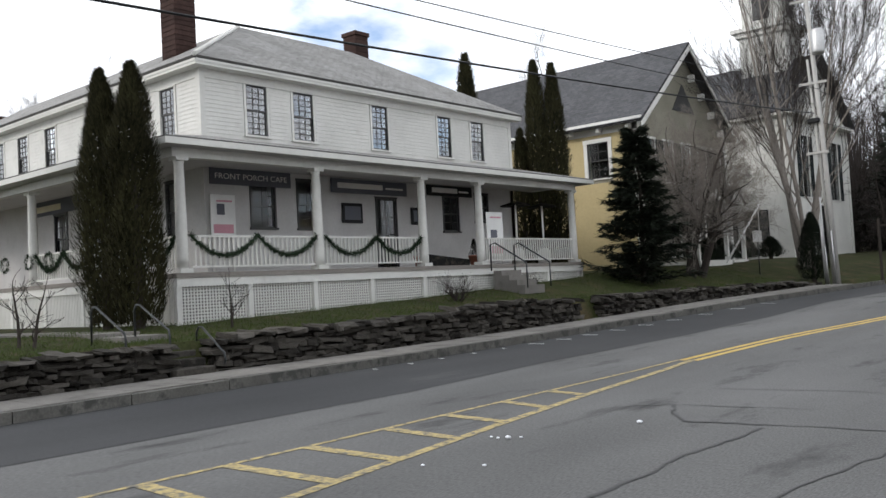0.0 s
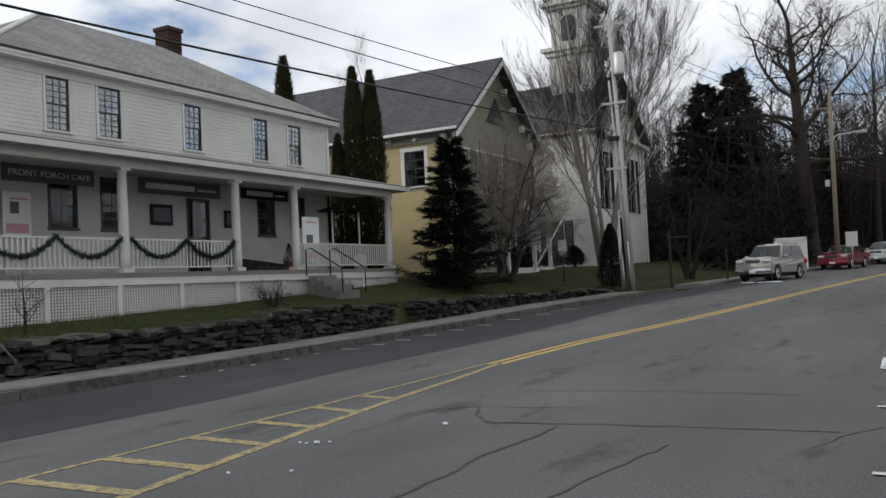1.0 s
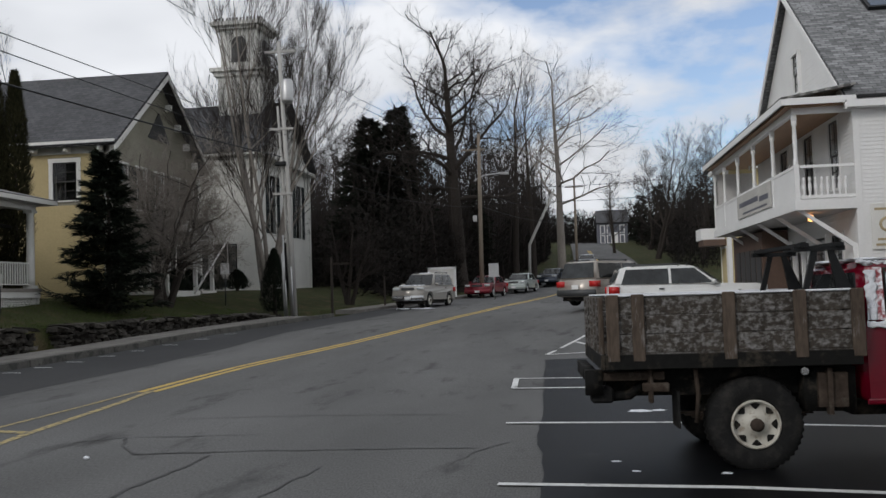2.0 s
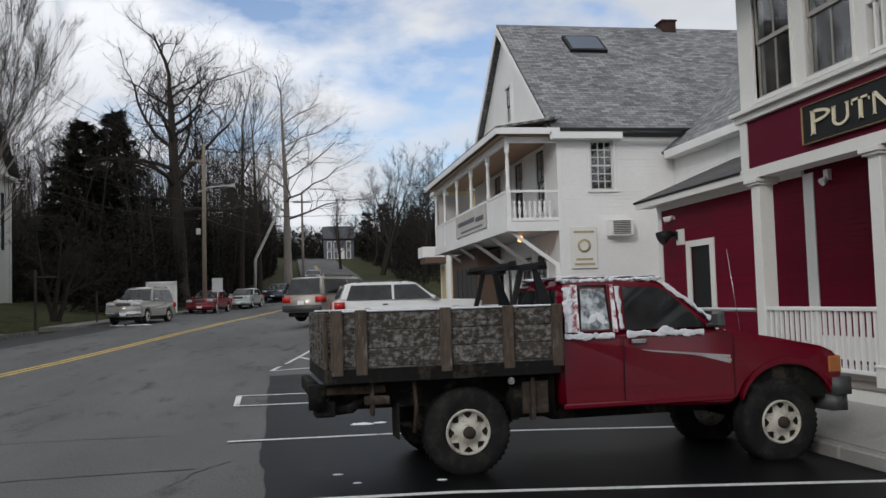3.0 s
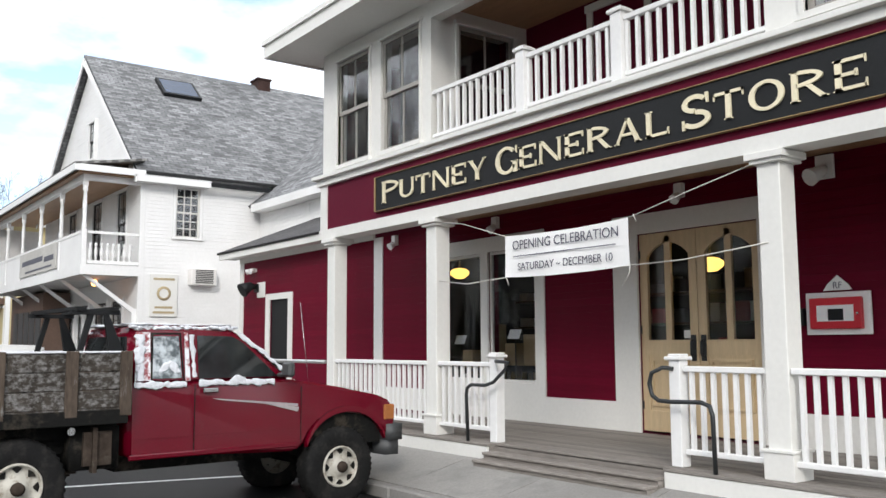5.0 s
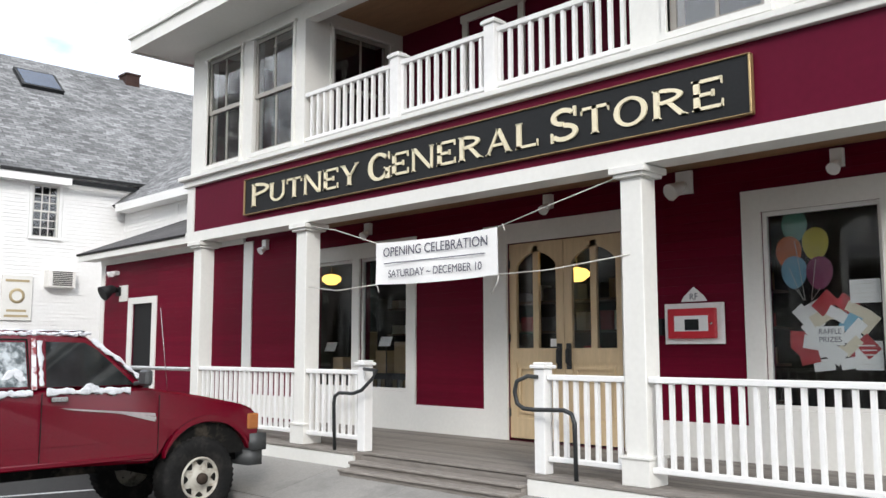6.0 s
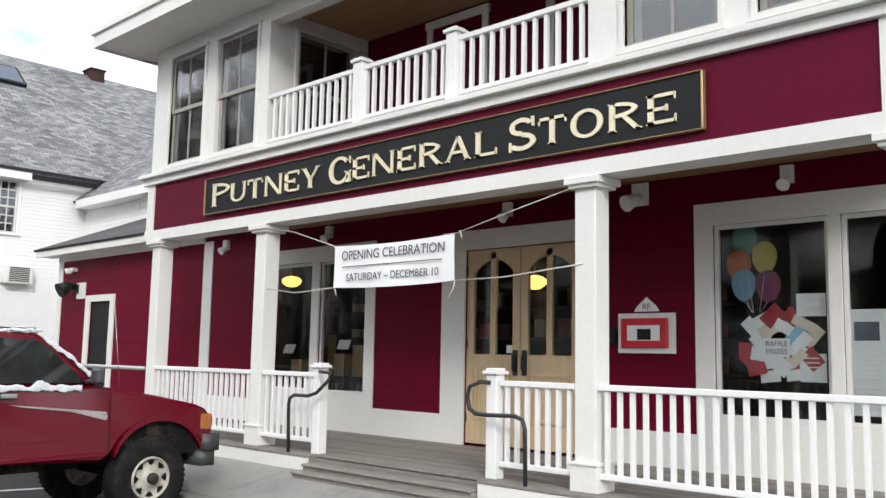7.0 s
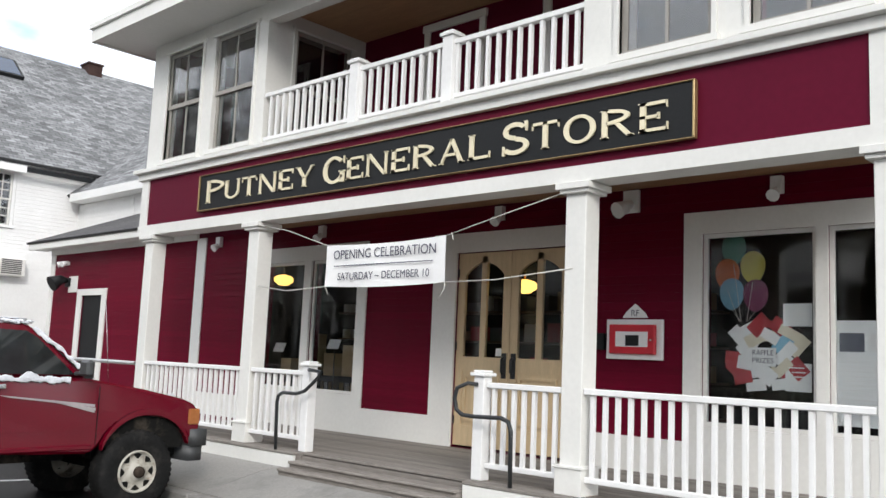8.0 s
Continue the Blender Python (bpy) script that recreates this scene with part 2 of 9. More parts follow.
FIR_LEAF = surface("fir_needles", (0.015, 0.02, 0.013), 0.8, grain=8, vary=0.3, bump=0, per_piece=0.5)
GARLAND = surface("fir_garland", (0.02, 0.035, 0.018), 0.8, grain=20, vary=0.3, bump=0, per_piece=0.4)
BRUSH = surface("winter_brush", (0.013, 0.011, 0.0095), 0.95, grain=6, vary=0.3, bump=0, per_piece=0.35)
# ---- building helpers ----
def thing(name, at, label="", category="", group="", kind=""):
    ob = new(name)
    ob.location = at
    ob.empty_display_size = 0.2
    return tagged(ob, label, category, group, kind)


def mesh_of(name, bm, material):
    me = bpy.data.meshes.new(name)
    bm.to_mesh(me)
    bm.free()
    for m in material if isinstance(material, (list, tuple)) else [material]:
        me.materials.append(m)
    return me


def attach(ob, parent):
    ob.parent = parent
    if parent.type == "EMPTY":
        ob.matrix_parent_inverse = Matrix.Translation(-parent.location)
    return ob


def part(name, bm, material, parent=None, label=""):
    """One mesh object, drawn in the world's coordinates, under a thing or under a part."""
    ob = new(name, mesh_of(name, bm, material))
    if parent is not None:
        attach(ob, parent)
    return tagged(ob, label) if label else ob


def piece(name, me, parent, at, rz=0.0):
    """An object on shared mesh data, set at a place."""
    ob = new(name, me)
    attach(ob, parent)
    ob.location = at
    ob.rotation_euler = (0, 0, radians(rz))
    return ob


def box(bm, x0, x1, y0, y1, z0, z1, bevel=0.0):
    vs = [bm.verts.new((x, y, z)) for z in (z0, z1) for x, y in ((x0, y0), (x1, y0), (x1, y1), (x0, y1))]
    fs = [bm.faces.new([vs[i] for i in f]) for f in ((3, 2, 1, 0), (4, 5, 6, 7), (0, 1, 5, 4), (1, 2, 6, 5), (2, 3, 7, 6), (3, 0, 4, 7))]
    if bevel:
        es = list({e for f in fs for e in f.edges})
        bmesh.ops.bevel(bm, geom=es, offset=bevel, segments=1, affect="EDGES")
    return bm


def boxes(*items, bevel=0.0):
    bm = bmesh.new()
    for it in items:
        box(bm, *it, bevel=bevel)
    return bm


def prism(bm, outline, direction):
    """A flat outline of 3D points pushed along a vector."""
    d = Vector(direction)
    a = [bm.verts.new(p) for p in outline]
    b = [bm.verts.new(Vector(p) + d) for p in outline]
    bm.faces.new(a), bm.faces.new(b[::-1])
    k = len(a)
    for i in range(k):
        bm.faces.new((a[(i + 1) % k], a[i], b[i], b[(i + 1) % k]))
    bmesh.ops.recalc_face_normals(bm, faces=bm.faces)
    return bm


def ring(centre, axis, r, n, squash=1.0):
    a = Vector(axis).normalized()
    u = a.orthogonal().normalized()
    v = a.cross(u)
    return [Vector(centre) + (u * math.cos(i * math.tau / n) + v * math.sin(i * math.tau / n) * squash) * r for i in range(n)]


def tube(bm, points, radii, n=8, caps=True):
    """A round tube through points with a radius at each."""
    rows, pts = [], [Vector(p) for p in points]
    u = None
    for i, p in enumerate(pts):
        a = (pts[min(i + 1, len(pts) - 1)] - pts[max(i - 1, 0)]).normalized()
        if u is None:
            u = a.orthogonal().normalized()
        u = (u - a * u.dot(a))
        u = u.normalized() if u.length > 1e-6 else a.orthogonal().normalized()
        v = a.cross(u)
        r = radii[i] if isinstance(radii, (list, tuple)) else radii
        rows.append([bm.verts.new(p + (u * math.cos(k * math.tau / n) + v * math.sin(k * math.tau / n)) * r) for k in range(n)])
    for a, b in zip(rows, rows[1:]):
        for k in range(n):
            f = bm.faces.new((a[k], a[(k + 1) % n], b[(k + 1) % n], b[k]))
            f.smooth = True
    if caps:
        bm.faces.new(rows[0][::-1]), bm.faces.new(rows[-1])
    return bm


def lathe(bm, centre, profile, n=24, axis="z", smooth=True):
    """Turned shape: profile of (radius, height) along an axis."""
    rows = []
    for r, h in profile:
        row = []
        for k in range(n):
            c, s = math.cos(k * math.tau / n) * r, math.sin(k * math.tau / n) * r
            p = {"z": (c, s, h), "y": (s, h, c), "x": (h, c, s)}[axis]
            row.append(bm.verts.new(Vector(centre) + Vector(p)))
        rows.append(row)
    for a, b in zip(rows, rows[1:]):
        for k in range(n):
            f = bm.faces.new((a[k], a[(k + 1) % n], b[(k + 1) % n], b[k]))
            f.smooth = smooth
    return bm


class Plane:
    """A wall's own coordinates: u along it, z up, n outward."""

    def __init__(self, origin, udir, ndir):
        self.o, self.u, self.n = Vector(origin), Vector(udir), Vector(ndir)

    def at(self, u, z, n=0.0):
        return self.o + self.u * u + self.n * n + Vector((0, 0, z))

    def slab(self, bm, u0, u1, z0, z1, n0, n1):
        vs = [bm.verts.new(self.at(u, z, n)) for z in (z0, z1) for u, n in ((u0, n0), (u1, n0), (u1, n1), (u0, n1))]
        fs = [bm.faces.new([vs[i] for i in f]) for f in ((3, 2, 1, 0), (4, 5, 6, 7), (0, 1, 5, 4), (1, 2, 6, 5), (2, 3, 7, 6), (3, 0, 4, 7))]
        if self.u.cross(Vector((0, 0, 1))).dot(self.n) > 0:
            for f in fs:
                f.normal_flip()
        return bm


def spans(u0, u1, z, holes):
    """The stretches of u0..u1 at height z that no hole takes away."""
    cuts = sorted((a, b) for a, b, c, d in holes if c < z < d)
    out, at = [], u0
    for a, b in cuts:
        if a > at:
            out.append((at, min(a, u1)))
        at = max(at, b)
    if at < u1:
        out.append((at, u1))
    return [(a, b) for a, b in out if b - a > 0.01]


def solid_wall(bm, pl, u0, u1, z0, z1, holes=(), thick=0.18):
    """One connected slab with the openings cut through it."""
    us = sorted({u0, u1, *[min(max(h[k], u0), u1) for h in holes for k in (0, 1)]})
    zs = sorted({z0, z1, *[min(max(h[k], z0), z1) for h in holes for k in (2, 3)]})

    def solid(i, j):
        if not (0 <= i < len(us) - 1 and 0 <= j < len(zs) - 1):
            return False
        u, z = (us[i] + us[i + 1]) / 2, (zs[j] + zs[j + 1]) / 2
        return not any(a < u < b and c < z < d for a, b, c, d in holes)
    made = {}

    def vert(i, j, n):
        if (i, j, n) not in made:
            made[i, j, n] = bm.verts.new(pl.at(us[i], zs[j], n))
        return made[i, j, n]
    faces = []
    for i in range(len(us) - 1):
        for j in range(len(zs) - 1):
            if not solid(i, j):
                continue
            for n in (0, -thick):
                faces.append(bm.faces.new((vert(i, j, n), vert(i + 1, j, n), vert(i + 1, j + 1, n), vert(i, j + 1, n))))
            for di, dj, a, b in ((-1, 0, (i, j), (i, j + 1)), (1, 0, (i + 1, j), (i + 1, j + 1)), (0, -1, (i, j), (i + 1, j)), (0, 1, (i, j + 1), (i + 1, j + 1))):
                if not solid(i + di, j + dj):
                    faces.append(bm.faces.new((vert(*a, 0), vert(*b, 0), vert(*b, -thick), vert(*a, -thick))))
    bmesh.ops.recalc_face_normals(bm, faces=faces)
    return bm


def clapboards(bm, pl, u0, u1, z0, z1, holes=(), pitch=0.11, proud=0.016, shape=None):
    """Lapped boards, thick at the lower edge. shape(z) gives the stretch at that height (for a gable)."""
    z = z0
    while z < z1 - 0.01:
        t = min(z + pitch, z1)
        a0, b0 = shape(z + pitch / 2) if shape else (u0, u1)
        for a, b in spans(a0, b0, (z + t) / 2, holes):
            v = [bm.verts.new(pl.at(u, zz, n)) for u in (a, b) for zz, n in ((z, 0.0), (z, proud), (t, 0.004), (t, 0.0))]
            for f in ((0, 1, 2, 3), (7, 6, 5, 4), (0, 4, 5, 1), (1, 5, 6, 2), (2, 6, 7, 3)):
                bm.faces.new([v[i] for i in f])
        z += pitch
    bmesh.ops.recalc_face_normals(bm, faces=bm.faces)
    return bm


def roof_sheet(bm, corners, thick=0.12, uv_along=None):
    """A thick roof plane from three or four corners: eave start, eave end, ridge end, ridge start. Gets UV in metres."""
    cs = [Vector(c) for c in corners]
    nrm = (cs[1] - cs[0]).cross(cs[2] - cs[0]).normalized()
    if nrm.z < 0:
        nrm = -nrm
    top = [bm.verts.new(c) for c in cs]
    low = [bm.verts.new(c - nrm * thick) for c in cs]
    faces = [bm.faces.new(top), bm.faces.new(low[::-1])]
    k = len(cs)
    for i in range(k):
        faces.append(bm.faces.new((top[i], low[i], low[(i + 1) % k], top[(i + 1) % k])))
    lay = bm.loops.layers.uv.verify()
    ud = (cs[1] - cs[0]).normalized()
    vd = nrm.cross(ud)
    for f in faces:
        for lo in f.loops:
            d = lo.vert.co - cs[0]
            lo[lay].uv = (d.dot(ud), d.dot(vd))
    bmesh.ops.recalc_face_normals(bm, faces=faces)
    return bm


MESHES = {}


def shared(key, make, material):
    if key not in MESHES:
        MESHES[key] = mesh_of(key[0], make(), material)
    return MESHES[key]


FACING = {"-y": 0, "+x": 90, "+y": 180, "-x": -90}


def window(parent, at, facing, w, h, cols=2, rows=2, frame_m=None, sash_m=None, casing=0.1, muntin=0.022, sash=0.045, depth=0.12, name="window",
           shutters=None, backing=True, glazing=None):
    """A sash window in its casing: at is the middle of its lower edge on the wall's face. Parts: sash, pane, backing, shutters."""
    frame_m, sash_m = frame_m or WHITE, sash_m or DARK_FRAME
    key = (round(w, 3), round(h, 3), cols, rows, frame_m.name, sash_m.name, casing, muntin, sash, depth)

    def casing_bm():
        c = casing
        return boxes((-w / 2 - c, -w / 2, -0.03, depth, 0, h), (w / 2, w / 2 + c, -0.03, depth, 0, h),
                     (-w / 2 - c - 0.02, w / 2 + c + 0.02, -0.045, depth, h, h + c), (-w / 2 - c - 0.03, w / 2 + c + 0.03, -0.07, depth, -0.06, 0))

    def sash_bm():
        bm, s = bmesh.new(), sash
        for k in (0, 1):
            z0, z1 = (0, h / 2 + s / 2) if k == 0 else (h / 2 - s / 2, h)
            y0 = 0.04 if k == 0 else 0.015
            y1 = y0 + 0.03
            for b in ((-w / 2, -w / 2 + s, y0, y1, z0, z1), (w / 2 - s, w / 2, y0, y1, z0, z1), (-w / 2 + s, w / 2 - s, y0, y1, z0, z0 + s), (-w / 2 + s, w / 2 - s, y0, y1, z1 - s, z1)):
                box(bm, *b)
            iw, ih = w - 2 * s, z1 - z0 - 2 * s
            for i in range(1, cols):
                x = -w / 2 + s + iw * i / cols
                box(bm, x - muntin / 2, x + muntin / 2, y0 + 0.005, y1 - 0.005, z0 + s, z1 - s)
            for j in range(1, rows):
                z = z0 + s + ih * j / rows
                box(bm, -w / 2 + s, w / 2 - s, y0 + 0.006, y1 - 0.006, z - muntin / 2, z + muntin / 2)
        return bm

    win = piece(name, shared(("casing", *key), casing_bm, frame_m), parent, at, FACING[facing])
    for nm, make, mt in (("sash", sash_bm, sash_m), ("pane", lambda: boxes((-w / 2 + 0.01, w / 2 - 0.01, 0.053, 0.058, 0.01, h / 2), (-w / 2 + 0.01, w / 2 - 0.01, 0.028, 0.033, h / 2 + 0.001, h - 0.01)), glazing or GLASS)):
        ob = new(nm, shared((nm, *key, mt.name), make, mt))
        ob.parent = win
    # Near-black sheet close behind the panes, painted to pass for an unlit room.
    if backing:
        ob = new("backing", shared(("backing", *key), lambda: boxes((-w / 2, w / 2, 0.3, 0.32, 0, h)), ROOM_SHADE))
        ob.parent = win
    if shutters:
        sw = w * 0.48

        def shutter_bm():
            bm = boxes((0, 0.05, -0.05, -0.01, 0, h), (sw - 0.05, sw, -0.05, -0.01, 0, h), (0.05, sw - 0.05, -0.05, -0.01, 0, 0.07),
                       (0.05, sw - 0.05, -0.05, -0.01, h - 0.07, h), (0.05, sw - 0.05, -0.05, -0.01, h / 2 - 0.04, h / 2 + 0.04))
            z = 0.1
            while z < h - 0.1:
                box(bm, 0.05, sw - 0.05, -0.04, -0.018, z, z + 0.035)
                z += 0.05
            return bm
        me = shared(("shutter", round(sw, 3), round(h, 3), shutters.name), shutter_bm, shutters)
        for x in (-w / 2 - casing - sw + 0.02, w / 2 + casing - 0.02):
            ob = new("shutter", me)
            ob.parent, ob.location = win, (x, 0, 0)
    return win


def letters(text, size, material, parent, at, facing, depth=0.01, align="CENTER", name="lettering", bold=0.0, width=None, tilt=0.0):
    """Raised words in the built-in font, with their middle at a place on a wall."""
    cu = bpy.data.curves.new("text", "FONT")
    cu.body, cu.size, cu.extrude, cu.offset, cu.align_x, cu.align_y = text, size, depth, bold, align, "CENTER"
    tmp = new("text", cu)
    me = bpy.data.meshes.new_from_object(tmp.evaluated_get(bpy.context.evaluated_depsgraph_get()))
    bpy.data.objects.remove(tmp)
    bpy.data.curves.remove(cu)
    me.materials.clear()
    me.materials.append(material)
    if width:
        xs = [v.co.x for v in me.vertices]
        me.transform(Matrix.Diagonal((width / (max(xs) - min(xs)), 1, 1, 1)))
    me.transform(Matrix.Rotation(radians(90), 4, "X"))
    ob = new(name, me)
    attach(ob, parent)
    ob.location = at
    ob.rotation_euler = (0, radians(tilt), radians(FACING[facing]))
    return ob


def baluster_row(parent, start, end, z0, z1, spacing, material, half=0.018, name="baluster"):
    """Square balusters as pieces on one mesh, from start to end (x, y)."""
    a, b = Vector(start), Vector(end)
    k = max(2, round((b - a).length / spacing))
    me = shared((name, round(z1 - z0, 3), half, material.name), lambda: boxes((-half, half, -half, half, 0, z1 - z0)), material)
    for i in range(k):
        p = a.lerp(b, (i + 0.5) / k)
        piece(name, me, parent, (p.x, p.y, z0))
# ---- lie of the land ----
GRADE_Y = (-60, 14, 20, 25, 30, 35, 40, 44, 56, 65, 76, 100, 140, 150, 260, 600)
GRADE_Z = (0, 0, 0.08, 0.2, 0.4, 0.55, 0.7, 0.88, 1.2, 1.4, 1.85, 4.6, 8.0, 9.0, 16, 20)
LINE_Y = (-60, 12, 20, 24.5, 30, 38, 46, 60, 80, 100, 140, 260, 600)
LINE_X = (-7.2, -7.2, -7.2, -6.5, -5.35, -4.2, -2.5, -0.1, 2.2, 3.9, 3.8, 4, 4)
EDGE_Y = (-60, 5, 8, 14, 20, 25, 31, 38, 44, 53, 57, 65, 76, 100, 140, 260, 600)
EDGE_X = (-12.6, -12.9, -13.15, -13.4, -13.3, -13.0, -12.1, -10.8, -9.2, -7.2, -6.5, -4.8, -2.4, 1.4, 1.6, 1.6, 1.6)


def grade(y):
    return float(np.interp(y, GRADE_Y, GRADE_Z))


def line_x(y):
    return float(np.interp(y, LINE_Y, LINE_X))


def edge_x(y):
    return float(np.interp(y, EDGE_Y, EDGE_X))


def kerb_right(y):
    return 5.45 if y < 22 else line_x(y) + float(np.interp(y, (22, 30, 45, 100), (12.2, 11.5, 9.0, 4.0)))


def road_z(x, y):
    """Road surface: the grade, the fall to the store's kerb and the rise towards the shops beyond."""
    s = float(np.interp(y, (18, 28), (0, 1)))
    return grade(y) - 0.026 * max(0.0, x - 1.5) * (1 - s) + 0.36 * s * min(max((x + 1) / 3, 0), 1) * float(np.interp(y, (50, 75), (1, 0)))


def smooth(a, b, x):
    t = min(max((x - a) / (b - a), 0), 1)
    return t * t * (3 - 2 * t)


def land(x, y):
    """Height of the ground beside the road."""
    g, e, k = grade(y), edge_x(y), kerb_right(y)
    if x < e - 2.05:
        yard = float(np.interp(y, (0, 11, 20, 28, 36, 60), (0.75, 1.02, 1.3, 1.65, 1.95, 2.3)))
        wall = float(np.interp(y, (0, 10, 20, 38), (0.72, 0.78, 0.92, 1.0)))
        if y > 36:
            wall = g + 0.15 + (wall - g - 0.15) * (1 - smooth(36, 39.5, y))
        z = wall + (yard - wall) * smooth(e - 2.0, -18.4, x) if e - 2.0 > -18.4 else yard
        z = max(z, g + 0.12)
        hill = smooth(-14, -55, x - e) * smooth(58, 100, y) * 6 + smooth(60, 110, y) * smooth(-2, -10, x - e) * 1.2
        return z + hill + smooth(-24, -60, x) * smooth(20, 50, y) * 2
    if x > k and y < 62:
        return g - 0.25 if x < 30 else g + 0.1
    if x > k:
        return g + 0.12 + smooth(6, 40, x - k) * smooth(60, 140, y) * 5
    return g - 0.3


def strip(bm, left, right, y0, y1, step, lift, depth=0.0):
    """A band of ground between two lines, following the grade."""
    ys = np.arange(y0, y1 + step / 2, step)
    rows = [(bm.verts.new((left(y), y, grade(y) + lift)), bm.verts.new((right(y), y, grade(y) + lift))) for y in ys]
    for a, b in zip(rows, rows[1:]):
        bm.faces.new((a[0], a[1], b[1], b[0]))
    if depth:
        low = [(bm.verts.new(a.co - Vector((0, 0, depth))), bm.verts.new(b.co - Vector((0, 0, depth)))) for a, b in rows]
        for (a, b), (la, lb), (a2, b2), (la2, lb2) in zip(rows, low, rows[1:], low[1:]):
            bm.faces.new((a, a2, la2, la)), bm.faces.new((b2, b, lb, lb2))
        for (a, b), (la, lb) in ((rows[0], low[0]), (rows[-1], low[-1])):
            bm.faces.new((a, la, lb, b))
    bmesh.ops.recalc_face_normals(bm, faces=bm.faces)
    return bm


def build_ground():
    bm = bmesh.new()
    xs = [-600, -300, -150, -100, *np.arange(-80, -21, 4), *np.arange(-20, -3, 0.35), *np.arange(-2, 12, 1.5), *np.arange(12, 60, 6), 100, 200, 600]
    ys = [-300, -100, -40, *np.arange(-16, 50, 0.8), *np.arange(50, 80, 1.6), *np.arange(82, 180, 6), 240, 400, 900]
    grid = [[bm.verts.new((x, y, land(x, y) + 0.02 * noise.noise((x * 0.7, y * 0.7, 0)))) for x in xs] for y in ys]
    for r0, r1 in zip(grid, grid[1:]):
        for i in range(len(xs) - 1):
            f = bm.faces.new((r0[i], r0[i + 1], r1[i + 1], r1[i]))
            f.smooth = True
    tagged(part("ground", bm, LAWN), "sparse brown and green winter grass", "ground", kind="structure")
    bm = bmesh.new()
    rows = []
    for y in np.arange(-40, 240.5, 1.0):
        a, b = edge_x(y), max(kerb_right(y), 12.0) if 22 <= y < 62 else kerb_right(y)
        rows.append([bm.verts.new((a + (b - a) * i / 16, y, road_z(a + (b - a) * i / 16, y))) for i in range(17)])
    for r0, r1 in zip(rows, rows[1:]):
        for i in range(16):
            bm.faces.new((r0[i], r0[i + 1], r1[i + 1], r1[i])).smooth = True
    tagged(part("road", bm, ASPHALT), "worn grey asphalt road with cracks and patches", "road", kind="structure")
    # parking lane beside the far kerb, darker
    tagged(part("parking_lane", strip(bmesh.new(), lambda y: edge_x(y) + 0.01, lambda y: float(np.interp(y, (0, 10, 14, 30, 45), (-9.65, -9.6, -10.1, -9.7, -7.2))), -10, 44, 0.5, 0.005), LANE),
           "darker newer asphalt of the parking lane", "road", kind="structure")
    bm = bmesh.new()
    prev = None
    for y in np.arange(-8, 19.6, 0.25):
        left = -0.25 + 0.12 * noise.noise((0, y * 0.35, 3)) + 0.02 * (y - 9) * -1 * 0.9 + 0.03 * noise.noise((0, y * 2, 7))
        row = [bm.verts.new((x, y, road_z(x, y) + 0.012)) for x in (left, 0.6, 1.5, 2.5, 4.0, 5.42)]
        if prev:
            for i in range(5):
                bm.faces.new((prev[i], prev[i + 1], row[i + 1], row[i]))
        prev = row
    tagged(part("parking_bays", bm, WET), "dark damp asphalt of the parking bays", "road", kind="structure")
    # sidewalk and kerb on the cafe's side, slab by slab
    walk_l = tagged(new("pavement"), "concrete sidewalk with dirty stone kerb", "pavement", kind="structure")
    ys = list(np.arange(-6, 38.6, 1.5))
    for a, b in zip(ys, ys[1:]):
        part("paving_slab", strip(bmesh.new(), lambda y: edge_x(y) - 1.55, lambda y: edge_x(y) - 0.17, a + 0.006, b - 0.006, (b - a - 0.012) / 3, 0.185 + random.uniform(-0.006, 0.006), 0.2), SIDEWALK, walk_l)
    ys = list(np.arange(-6, 41, 1.9))
    for a, b in zip(ys, ys[1:]):
        bm = strip(bmesh.new(), lambda y: edge_x(y) - 0.16, lambda y: edge_x(y) + random.uniform(-0.012, 0.012), a + 0.01, b - 0.01, (b - a - 0.02) / 4, 0.175 + random.uniform(-0.015, 0.012), 0.24)
        part("kerb_stone", bm, KERB, walk_l)
    part("far_path", strip(bmesh.new(), lambda y: edge_x(y) - 1.5, lambda y: edge_x(y), 42.5, 76, 1.0, 0.13, 0.2), SIDEWALK, walk_l)
    # sidewalk in front of the store
    walk_r = tagged(new("store_pavement"), "grey concrete sidewalk with kerb before the store", "pavement", kind="structure")
    ys = list(np.arange(-4, 22.1, 1.5))
    for a, b in zip(ys, ys[1:]):
        bm = prism(bmesh.new(), ((5.62, a + 0.005, -0.2), (8.94, a + 0.005, -0.2), (8.94, a + 0.005, 0.29), (6.6, a + 0.005, 0.27), (5.62, a + 0.005, 0.04)), (0, b - a - 0.01, 0))
        part("paving_slab", bm, CONCRETE, walk_r)
        part("kerb_stone", boxes((5.45, 5.612, a + 0.008, b - 0.008, -0.2, 0.035), bevel=0.018), CONCRETE, walk_r)


build_ground()


def flat_stroke(bm, p0, p1, w, lift=0.005):
    a, b = Vector((*p0, 0)), Vector((*p1, 0))
    s = (b - a).normalized().cross(Vector((0, 0, 1))) * w / 2
    n = max(1, int((b - a).length / 1.5))
    prev = None
    for i in range(n + 1):
        p = a.lerp(b, i / n)
        row = [bm.verts.new((q.x, q.y, road_z(q.x, q.y) + lift)) for q in (p - s, p + s)]
        if prev:
            bm.faces.new((prev[0], row[0], row[1], prev[1]))
        prev = row
    bmesh.ops.recalc_face_normals(bm, faces=bm.faces)
    for f in bm.faces:
        if f.normal.z < 0:
            f.normal_flip()


